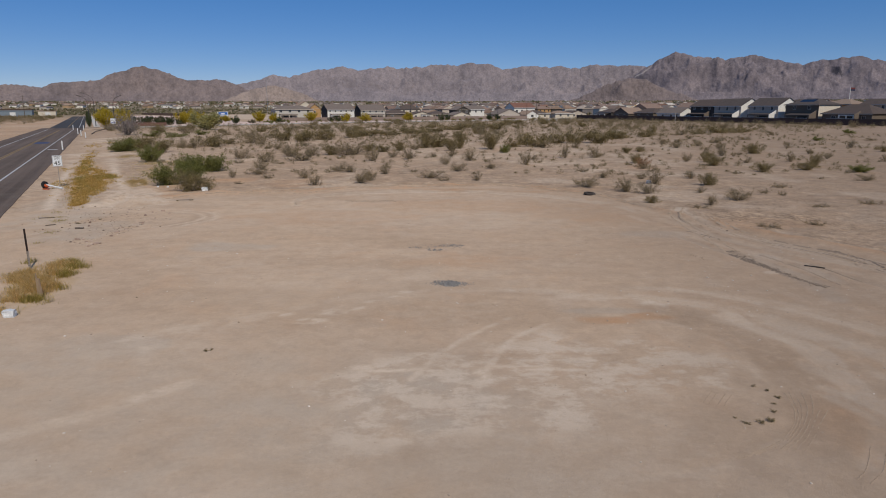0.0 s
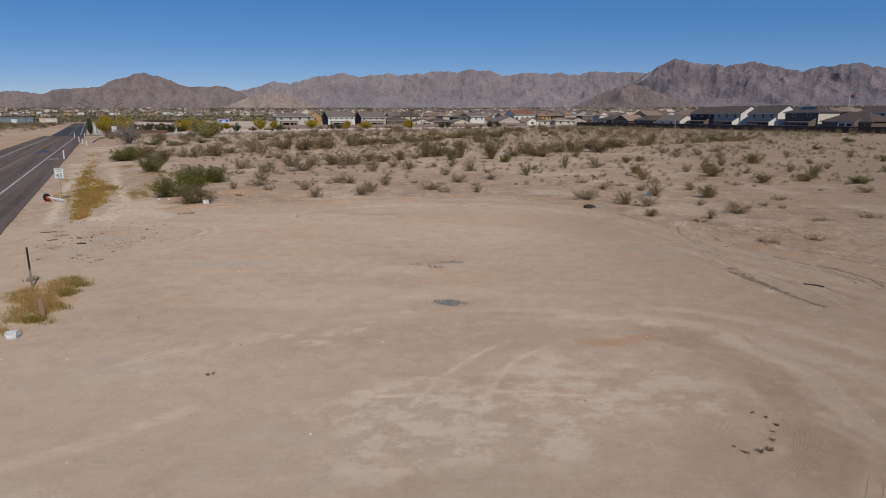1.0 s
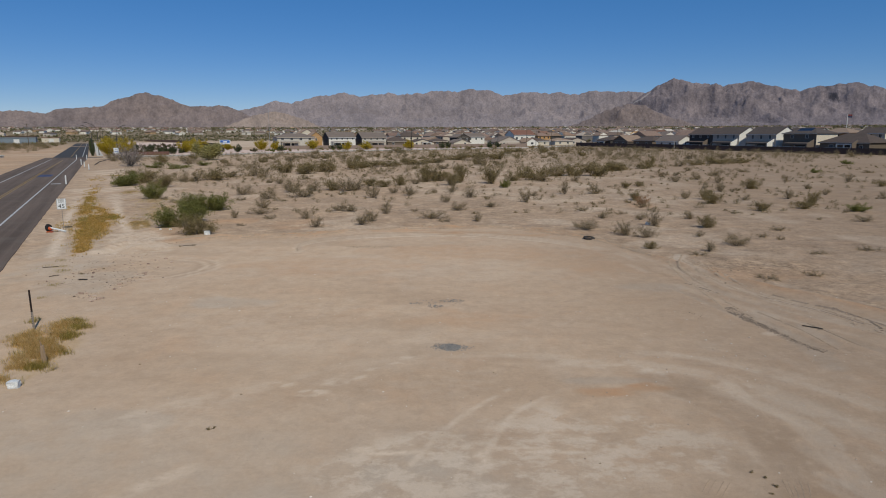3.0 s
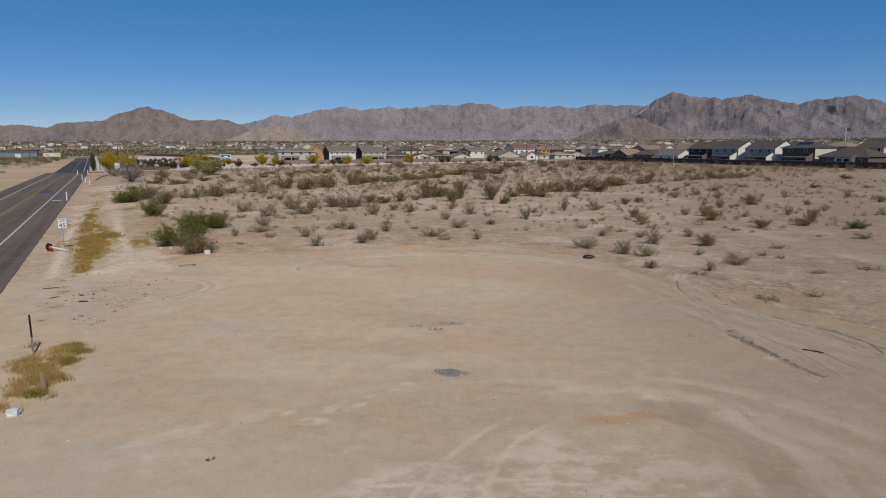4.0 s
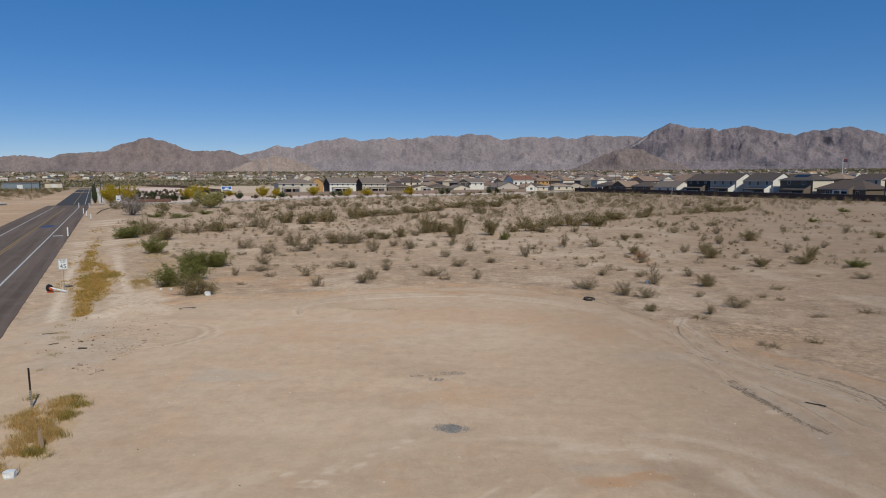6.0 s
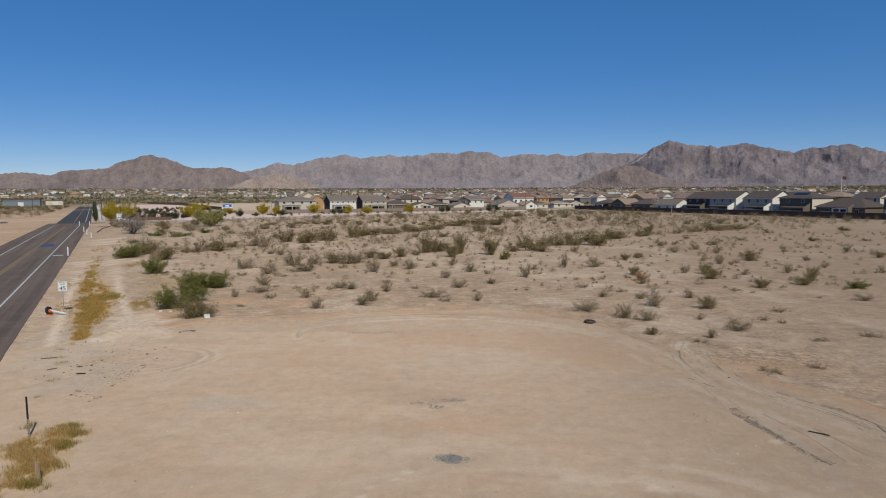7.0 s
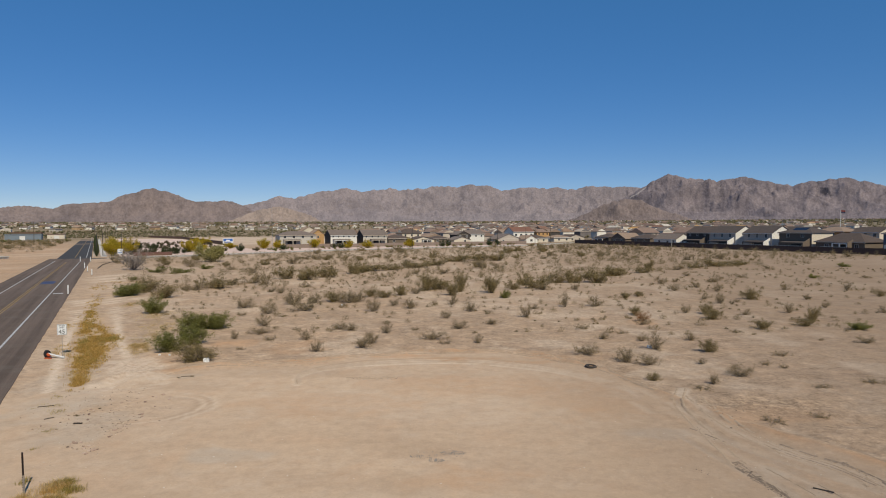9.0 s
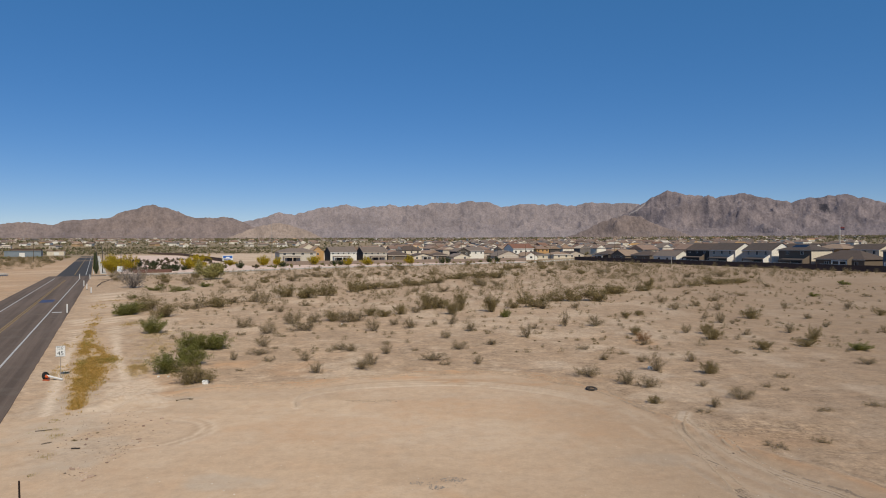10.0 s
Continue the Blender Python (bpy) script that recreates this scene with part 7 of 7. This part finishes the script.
def crumpled_box(x, y, w, label, name="crumpled_bag", seed=1):
    bm = bmesh.new()
    bmesh.ops.create_cube(bm, size=1.0)
    bmesh.ops.subdivide_edges(bm, edges=bm.edges[:], cuts=3, use_grid_fill=True)
    for v in bm.verts:
        n = noise.noise_vector(v.co * 2.3 + Vector((seed, 0, 0)))
        v.co = Vector((v.co.x * w, v.co.y * w * 0.75, (v.co.z + 0.5) * w * 0.7)) + n * w * 0.10
    me = bpy.data.meshes.new(name)
    bm.to_mesh(me)
    bm.free()
    me.materials.append(PLASTIC_WHITE)
    ob = new(name, me)
    ob.matrix_basis = pose(x, y, ground_at(x, y), 0, 0, 12)
    return tagged(ob, label, "litter")


crumpled_box(-12.1, 18.4, 0.29, "white crumpled paper sack on the dirt", "paper_sack")
for x, y, w in ((-16.9, 47.0, 0.38), (-22.6, 63.0, 0.28), (15.9, 52.6, 0.3), (-12.9, 81.5, 0.22), (-20.6, 49.6, 0.14), (-21.3, 49.5, 0.14)):
    crumpled_box(x, y, w, "scrap of white plastic litter caught by shrubs", "plastic_litter", int(abs(x * 7)))


DIRT_CLOD = islands("dry_earth_clod", [(0.0, (0.17, 0.128, 0.096)), (0.6, (0.30, 0.225, 0.162)), (1.0, (0.42, 0.32, 0.235))], 0.95, 20)


def stones(name, spots, seed, mat, label, lo, hi):
    """Loose stones of uneven shape, half sunk in the dirt."""
    rng = random.Random(seed)
    v, f = [], []
    ico = bmesh.new()
    bmesh.ops.create_icosphere(ico, subdivisions=1, radius=1.0)
    iv, jf = [p.co.copy() for p in ico.verts], [[q.index for q in face.verts] for face in ico.faces]
    ico.free()
    for x, y, rx, ry, count in spots:
        for k in range(count):
            a, r = rng.uniform(0, 6.283), rng.random() ** 0.6
            px, py = x + rx * r * math.cos(a), y + ry * r * math.sin(a)
            s = lo * (hi / lo) ** (rng.random() ** 2.2)
            sx, sy, sz = s * rng.uniform(0.7, 1.3), s * rng.uniform(0.7, 1.3), s * rng.uniform(0.45, 0.8)
            z, n, turn = ground_at(px, py), len(v), rng.uniform(0, 6.28)
            c, q = math.cos(turn), math.sin(turn)
            for p in iv:
                w = 1 + rng.uniform(-0.22, 0.22)
                ax, ay = p.x * sx * w, p.y * sy * w
                v.append((px + ax * c - ay * q, py + ax * q + ay * c, z + p.z * sz * w + sz * 0.25))
            f += [tuple(i + n for i in face) for face in jf]
    return tagged(new(name, mesh_from(name, v, f, mat)), label, "stones", kind="stuff")


stones("loose_stones", [(0, 22, 20, 14, 1500), (-16, 31, 4, 5, 130), (-15.6, 28.8, 0.8, 0.5, 14), (14, 27, 5, 8, 220), (2, 48, 16, 3, 260), (-18, 40, 4, 4, 90), (22, 40, 12, 12, 160)], 3, STONE, "loose tan pebbles and stones scattered over the dirt", 0.008, 0.030)
stones("pale_stones", [(0, 20, 14, 10, 26), (-12, 28, 6, 6, 12), (9, 19, 4, 5, 12)], 33, islands("pale_stone", [(0.0, (0.50, 0.42, 0.34)), (1.0, (0.68, 0.60, 0.52))], 0.9, 30), "single pale stones lying on the graded dirt", 0.022, 0.05)
stones("dark_stones", [(-15.6, 28.7, 0.7, 0.35, 7), (-17.3, 33.0, 1.2, 1.5, 12), (-15.5, 31.6, 0.5, 1.0, 9), (-18.8, 36, 0.8, 1.2, 7), (9.9, 25.8, 0.25, 0.8, 12), (11.9, 24.3, 0.25, 0.5, 16)], 4, islands("dark_clods", [(0.0, (0.09, 0.072, 0.058)), (1.0, (0.20, 0.155, 0.12))], 0.95, 20), "dark clods and stones beside the wheel ruts", 0.012, 0.04)
stones("dirt_clods", [(11.85, 25.2, 0.16, 1.4, 60), (12.2, 22.9, 0.16, 1.4, 60), (16.1, 25.6, 0.2, 1.5, 40), (11.8, 30.8, 0.3, 1.0, 30), (-16.6, 33.5, 2.6, 3.0, 110), (-19.5, 36.5, 3.0, 4.0, 120), (-15.6, 32.0, 0.6, 1.6, 60), (-18.5, 37, 2.0, 2.5, 40), (-16.0, 29.4, 0.8, 0.8, 30), (13.8, 32.2, 1.5, 1.5, 40), (16.5, 35.5, 2.5, 2.0, 50), (-4.6, 42.2, 1.8, 0.5, 50)], 14, DIRT_CLOD, "brown clods of dry earth on the dirt", 0.012, 0.055)
stones("field_rocks", [(-15.6, 28.9, 0.25, 0.3, 5), (-15.05, 28.3, 0.2, 0.3, 5), (-16.3, 29.7, 0.3, 0.3, 6), (-15.0, 28.8, 0.2, 0.2, 3), (-15.5, 31.8, 0.3, 0.5, 4), (-15.4, 33.8, 0.4, 0.5, 4), (-15.3, 30.6, 0.2, 0.2, 2), (-18.5, 33.5, 1.6, 2.5, 10), (-16.6, 36.5, 1.6, 2.0, 8)], 15, PINK_STONE, "small pinkish field rocks in a loose group", 0.05, 0.12)
stones("gravel_heap", [(0.25, 22.0, 0.36, 0.36, 620), (0.12, 22.05, 0.5, 0.32, 260), (0.40, 21.95, 0.48, 0.36, 260), (0.2, 22.0, 0.9, 0.5, 110)], 8, GRAVEL_GREY, "flat heap of spilled grey crushed gravel", 0.012, 0.032)
stones("gravel_spill", [(-0.35, 27.4, 0.35, 0.25, 130), (0.35, 28.3, 0.55, 0.3, 220), (-1.2, 27.9, 0.3, 0.2, 60), (-0.2, 28.0, 1.0, 0.6, 90), (-4.6, 42.0, 1.6, 0.6, 120)], 9, GRAVEL_GREY, "thin spill of grey crushed gravel", 0.010, 0.030)


def weed(x, y, w, h, seed):
    rng = random.Random(seed)
    v, f, tips = stems(rng, 7, 1.4, 0.012, 0.3, 1)
    lv, lf = leaves(rng, tips, 16, 0.10, 0.05)
    v, lv = fit_unit([v, lv])
    t = thing("weed", pose(x, y, ground_at(x, y), 0, 0, seed * 40) @ Matrix.Diagonal((w, w * 0.7, h, 1)), "small dark brown weed on bare dirt", "weed", "lot weeds")
    raw_part("stalks", v, f, DARKWOOD, t)
    raw_part("leaf_tuft", lv, lf, LEAF_WEED, t)


for k, (x, y, w) in enumerate(((6.62, 13.72, 0.22), (6.8, 13.5, 0.2), (6.85, 13.15, 0.22), (6.62, 12.85, 0.18), (6.45, 12.5, 0.26), (6.2, 12.12, 0.34), (6.0, 12.05, 0.3), (5.72, 12.02, 0.26), (5.6, 12.25, 0.15), (-5.6, 15.7, 0.3), (-5.5, 15.8, 0.2), (-5.5, 17.9, 0.12), (-9.4, 20.3, 0.12), (3.5, 14.1, 0.08), (1.55, 19.6, 0.1), (-16.9, 42.2, 0.5), (-16.2, 42.6, 0.6), (-18.2, 35.2, 0.3), (-18.6, 33.8, 0.5))):
    weed(x, y, w * 0.62, w * 0.18, 100 + k)


def ridges(name, lines, mat, seed, label):
    """Broken ridges of loose earth along wheel tracks. lines: points, width, height, share that is left."""
    rng = random.Random(seed)
    v, f = [], []
    for pts, width, high, share in lines:
        fine = smooth_line(pts, 28)
        run = 0
        for (ax, ay), (bx, by) in zip(fine, fine[1:]):
            if run <= 0:
                run = rng.randint(2, 9) if rng.random() < share else -rng.randint(1, 6)
            if run < 0:
                run += 1
                continue
            run -= 1
            length = math.hypot(bx - ax, by - ay) + 1e-6
            nx, ny = -(by - ay) / length * width / 2, (bx - ax) / length * width / 2
            n, j = len(v), rng.gauss(0, 0.14)
            for px, py, s in ((ax - 0.15 * (bx - ax), ay - 0.15 * (by - ay), rng.uniform(0.5, 1.2)), (bx, by, rng.uniform(0.5, 1.2))):
                z = ground_at(px, py)
                v += [(px - nx * s + nx * j, py - ny * s + ny * j, z - 0.01), (px + nx * j, py + ny * j, z + high * s), (px + nx * s + nx * j, py + ny * s + ny * j, z - 0.01)]
            f += [(n, n + 3, n + 4, n + 1), (n + 1, n + 4, n + 5, n + 2), (n, n + 1, n + 2), (n + 3, n + 5, n + 4)]
    return tagged(new(name, mesh_from(name, v, f, mat)), label, "dirt", kind="stuff")


# two rut earths in darker tones than the ground, and a tan one
DIRT_DARK = worn("dark_rut_dirt", (0.32, 0.242, 0.180), (0.24, 0.183, 0.138), 6, 40, 0.95)
DIRT_DARKEST = worn("dark_rut_clods", (0.255, 0.195, 0.148), (0.17, 0.130, 0.100), 6, 40, 0.95)
DIRT_TAN = worn("loose_tan_dirt", (0.43, 0.322, 0.228), (0.35, 0.258, 0.185), 6, 40, 0.95)
OUTER, INNER = [(8.0, 13.3), (7.55, 12.6), (7.06, 11.99), (6.67, 11.47), (6.3, 11.03), (5.6, 10.6), (4.9, 10.3)], [(7.1, 13.4), (6.89, 12.57), (6.57, 11.99), (6.13, 11.47), (5.61, 11.07), (5.0, 10.75), (4.34, 10.44)]
ridges("tread_marks", [([(p[0] + (q[0] - p[0]) * k, p[1] + (q[1] - p[1]) * k) for p, q in zip(INNER, OUTER)][0 if k < 0.6 else 1:6 if k < 0.2 else 5], 0.05, 0.007, 0.45 - 0.2 * k) for k in (0.0, 0.1, 0.22, 0.38, 0.55, 0.75, 1.0)] + [([(5.27 + g, 12.93 - 0.5 * g), (5.45 + g, 13.2 - 0.5 * g), (5.64 + g, 13.46 - 0.5 * g)], 0.045, 0.007, 0.5) for g in (0.0, 0.1, 0.24, 0.34)] + [([(6.6, 10.1), (7.0, 10.5), (7.5, 11.2)], 0.05, 0.008, 0.45), ([(6.75, 10.0), (7.2, 10.4), (7.6, 10.95)], 0.05, 0.008, 0.45)], DIRT_TAN, 41, "curved tread marks of a machine pressed into dirt")
ridges("wheel_ruts", [([(11.45, 26.72), (11.82, 25.1), (12.01, 24.21), (12.17, 23.07), (12.41, 21.51)], 0.17, 0.030, 0.45), ([(11.6, 26.5), (11.95, 25.0), (12.12, 24.0)], 0.08, 0.017, 0.36), ([(15.92, 27.11), (16.19, 25.98), (16.27, 25.34), (15.94, 23.97)], 0.17, 0.030, 0.42), ([(11.43, 31.73), (11.86, 30.79), (12.27, 29.71)], 0.11, 0.022, 0.36)], DIRT_DARKEST, 42, "dark broken ridges of earth along wheel ruts")
TREADS = smooth_line([(11.68, 27.21), (11.69, 25.58), (11.94, 24.39), (12.09, 22.95), (12.53, 21.66)], 18)
ridges("tread_bars", [([(x - 0.17 + 0.05 * math.sin(k * 2.3), y - 0.06), (x + 0.17, y + 0.06)], 0.05, 0.012, 0.55) for k, (x, y) in enumerate(TREADS)], DIRT_DARKEST, 47, "short dark bars of tyre tread pressed in dirt")
TRACK_A = [(13.8, 39.4), (12.6, 36.5), (12.2, 34.1), (11.95, 30.2), (11.7, 26.9)]
TRACK_B = [(13.72, 37.7), (13.46, 34.1), (13.65, 31.0), (14.0, 29.15), (14.56, 27.8), (15.2, 26.8), (15.6, 25.6), (15.9, 23.7)]
ridges("wheel_ruts", [([(x + o, y) for x, y in TRACK_A], 0.22, 0.024, 0.55) for o in (-0.26, 0.24)] + [([(x + o, y + 0.2 * o) for x, y in TRACK_B], 0.20, 0.022, 0.5) for o in (-0.3, 0.22, 0.5)], DIRT_TAN, 45, "raised edges of tan earth beside tyre tracks")
ridges("wheel_ruts", [([(x + 0.62, y + 0.35) for x, y in TRACK_B[3:]], 0.22, 0.03, 0.5), ([(x - 0.1, y) for x, y in TRACK_B[3:]], 0.10, 0.02, 0.4)], DIRT_DARK, 46, "dark broken clods along tyre tracks")
ridges("wheel_ruts", [([(12.59, 26.53), (12.98, 24.66), (13.09, 23.07), (13.02, 21.66)], 0.07, 0.02, 0.5), ([(13.73, 24.93), (13.92, 23.66), (14.1, 22.29)], 0.06, 0.02, 0.5), ([(13.89, 29.47), (13.95, 28.8), (13.93, 28.14)], 0.08, 0.02, 0.5), ([(15.38, 32.0), (15.9, 32.3), (16.37, 32.72)], 0.10, 0.03, 0.5), ([(14.19, 28.79), (15.3, 27.0), (15.9, 24.6)], 0.06, 0.02, 0.4), ([(16.9, 30.5), (17.6, 27.5), (17.4, 24.5)], 0.07, 0.02, 0.4)], DIRT_TAN, 44, "low broken ridges of tan earth along wheel ruts")
ridges("grader_ridge", [([(x, float(np.interp(x, [p[0] for p in LOT_EDGE], [p[1] for p in LOT_EDGE])) + o + 0.5 * math.sin(x * 0.7 + o)) for x in range(-18, 14, 2)], 0.16, 0.05, 0.30) for o in (-0.3, 0.5, 1.1)] + [([(-9.0, 40.6), (-9.3, 42.6), (-7.9, 44.4), (-4.5, 45.9), (1.5, 46.3), (7.4, 43.2)], 0.12, 0.015, 0.12), ([(-6.3, 42.3), (-4.6, 42.0), (-3.2, 42.4)], 0.2, 0.05, 0.6)], DIRT_TAN, 43, "loose earth ridge left along the graded edge")


# a fallen grey limb beside the verge grass
limb = thing("fallen_limb", pose(-84.5, 160, 0, 0, 0, 0), "thin dark fallen branch beside the road", "branch")
part("branch", tubes(((0, 0, 0.05), (-3.2, 8, 0.35), 0.14, 0.12), ((-3.2, 8, 0.35), (-5.0, 16, 0.6), 0.12, 0.09), ((-5.0, 16, 0.6), (-8.4, 24, 0.5), 0.10, 0.05), ((0, 0, 0.05), (3, -6, 0.2), 0.13, 0.05), ((-5.0, 16, 0.6), (-10, 19, 0.4), 0.07, 0.03), sides=6), TWIG, limb)


# ---- signs, poles and the flag beyond ----
def billboard(o, s, w, h, lift, label, blue):
    t = thing("billboard", at(o, s) @ pose(0, 0, 0, 0, 0, -8), label, "sign")
    panel = part("panel", boxes((-w / 2, -0.08, lift, w / 2, 0.08, lift + h), bevel=0.02), SIGN_WHITE, t)
    for sx in (-1, 1):
        part("post", boxes((sx * w * 0.38 - 0.1, 0.085, -0.4, sx * w * 0.38 + 0.1, 0.25, lift + h)), PALEWOOD, t)
    if blue:
        part("picture", boxes((-w * 0.44, -0.088, lift + h * 0.42, w * 0.44, -0.08, lift + h * 0.92)), SIGN_BLUE, panel, "blue printed area")
        part("print_bar", boxes((-w * 0.36, -0.088, lift + h * 0.12, w * 0.30, -0.08, lift + h * 0.26)), SIGN_BLUE, panel)
        part("emblem", boxes((-w * 0.18, -0.094, lift + h * 0.5, w * 0.18, -0.088, lift + h * 0.72)), SIGN_WHITE, panel)
    else:
        part("print_bar", boxes((-w * 0.36, -0.088, lift + h * 0.62, w * 0.36, -0.08, lift + h * 0.80)), TRIM_WHITE, panel)
        part("print_bar", boxes((-w * 0.36, -0.088, lift + h * 0.25, w * 0.36, -0.08, lift + h * 0.36)), SIGN_BLUE, panel)


billboard(59.2, 272, 4.9, 2.5, 2.0, "large white and blue advertising board on wooden posts", True)
billboard(10.7, 176, 1.55, 1.75, 1.1, "white real estate sign board on posts", False)


def pole(x, y, h, r, mat, label, arms=0):
    z = float(rise(np.float64(x), np.float64(y)))
    t = thing("utility_pole", pose(x, y, z, 0, 0, 27), label, "pole", "utility poles")
    part("shaft", tubes(((0, 0, -0.5), (0, 0, h), r, r * 0.65)), mat, t)
    for k in range(arms):
        arm = part("crossarm", boxes((-1.2, -0.06, h - 0.6 - 0.9 * k, 1.2, 0.06, h - 0.48 - 0.9 * k)), mat, t)
        part("insulator", tubes(*(((q, 0, h - 0.48 - 0.9 * k), (q, 0, h - 0.28 - 0.9 * k), 0.05, 0.04) for q in (-1.05, -0.4, 0.4, 1.05)), sides=6), GALVANISED, arm)


def street_lamp(x, y, h, reach, label):
    """A slim mast with a curved arm; reach: metres to the right of the mast, across the road."""
    t = thing("street_lamp", pose(x, y, 0, 0, 0, 27.13), label, "street lamp", "street lamps")
    part("mast", tubes(((0, 0, -0.3), (0, 0, h * 0.72), 0.13, 0.09)), LAMP_DARK, t)
    pts = [(reach * (1 - math.cos(a)) * 0.85, 0, h * 0.72 + h * 0.26 * math.sin(a)) for a in (0, 0.35, 0.7, 1.05, 1.4)] + [(reach * 0.92, 0, h)]
    part("arm", tubes(*((p, q, 0.07, 0.06) for p, q in zip(pts, pts[1:])), sides=6), LAMP_DARK, t)
    part("lamp_head", boxes((min(reach * 0.86, reach * 1.12), -0.16, h - 0.05, max(reach * 0.86, reach * 1.12), 0.16, h + 0.12), bevel=0.03), LAMP_DARK, t)
    part("base_plate", boxes((-0.25, -0.25, 0.0, 0.25, 0.25, 0.14), bevel=0.02), CONCRETE, t)


LAMP_DARK = worn("dark_bronze_lamp_paint", (0.055, 0.048, 0.044), (0.09, 0.078, 0.07), 2, 20, 0.6, 0.2)
street_lamp(-122.2, 230, 10.2, -2.8, "dark street lamp with arm curving over the road")
street_lamp(-120.1, 230, 11.1, -3.4, "tall dark street lamp with arm over the sidewalk")
street_lamp(-113.6, 230, 10.2, 2.6, "dark street lamp with short arm beside gravel bed")
pole(-78, 293.5, 19.5, 0.08, GALVANISED, "tall pale steel pole beyond the street")
for o, s in ((128, 205.5), (178, 215), (205, 222)):
    pole(*(ROAD @ Vector((o, s, 0)))[:2], 9.5, 0.11, SIGN_BLACK, "slim dark street light pole beside the sidewalk")
pole(*(BLOCK @ Vector((-0.6, 163, 0)))[:2], 3.6, 0.14, CONCRETE, "short pale post beside the estate wall")
pole(*(ROAD @ Vector((-32, 388, 0)))[:2], 13.5, 0.17, BARK, "wooden utility pole beside dirt field", 1)
for x, y, h, n in ((-300, 560, 13, 1), (-270, 520, 10, 1), (-330, 640, 12, 1), (-166, 640, 13, 1), (-95, 700, 13, 1), (20, 430, 12, 0), (62, 405, 9, 1), (46, 396, 9, 0), (8, 402, 9, 0), (130, 520, 11, 1), (190, 480, 12, 1)):
    pole(x, y, h, 0.16, BARK, "brown wooden utility pole among far houses", n)
flagpole = thing("flagpole", pose(405, 690, float(rise(np.float64(405), np.float64(690)))), "tall flagpole with large red and blue flag", "flagpole")
part("shaft", tubes(((0, 0, -0.5), (0, 0, 25), 0.42, 0.25)), TRIM_WHITE, flagpole)
for nm, z0, z1, mat in (("flag_top", 23.2, 24.8, FLAG_RED), ("flag_bottom", 21.6, 23.19, FLAG_BLUE)):
    v, f = [], []
    for k in range(15):
        x = 0.2 + 0.32 * k
        y = 0.28 * math.sin(k * 0.9) * k / 14
        v += [(x, y - 0.02, z0 - 0.02 * k), (x, y - 0.02, z1 - 0.02 * k), (x, y + 0.02, z1 - 0.02 * k), (x, y + 0.02, z0 - 0.02 * k)]
    for k in range(14):
        p, q = 4 * k, 4 * k + 4
        f += [(p, q, q + 1, p + 1), (p + 1, q + 1, q + 2, p + 2), (p + 2, q + 2, q + 3, p + 3), (p + 3, q + 3, q, p)]
    f += [(0, 1, 2, 3), (56, 59, 58, 57)]
    raw_part(nm, v, f, mat, flagpole)


# ---- buildings across the road ----
def shed(o, s, w, d, h, mat, roof, label, turn=0):
    t = thing("warehouse", at(o, s) @ pose(0, 0, 0, 0, 0, turn), label, "building", "far sheds")
    bm = bmesh.new()
    prism(bm, [(-w / 2, -0.5), (w / 2, -0.5), (w / 2, h), (0, h * 1.15), (-w / 2, h)], 0, d) if w < d else box(bm, -w / 2, 0, -0.5, w / 2, d, h)
    body = part("wall", bm, mat, t)
    part("roof", boxes((-w / 2 - 0.4, -0.4, h + 0.01, w / 2 + 0.4, d + 0.4, h + 0.35)), roof, t)
    for k in range(int(w / 3)):
        part("rib", boxes((-w / 2 + 3 * k, -0.05, 0, -w / 2 + 3 * k + 0.12, -0.002, h)), mat, body)
    part("door", boxes((-w * 0.1, -0.08, 0, -w * 0.1 + 4, -0.003, h * 0.75)), TRIM_WHITE, t, "pale roll-up door")


shed(-57, 584, 26, 16, 4.6, SIDING, SIDING, "blue-grey metal warehouse across the road")
shed(-92, 575, 26, 18, 5.0, SIDING, STUCCO["white"], "blue-grey metal shed with white roof")
shed(-37, 640, 14, 12, 4.0, STUCCO["cream"], TILES["red"], "cream building with red roof")
shed(-62, 660, 24, 12, 5.5, STUCCO["brown"], TILES["red"], "brown building with red roof")
shed(-24.5, 188, 6, 2.5, 0.35, CONCRETE, CONCRETE, "low stack of pale concrete slabs", 30)
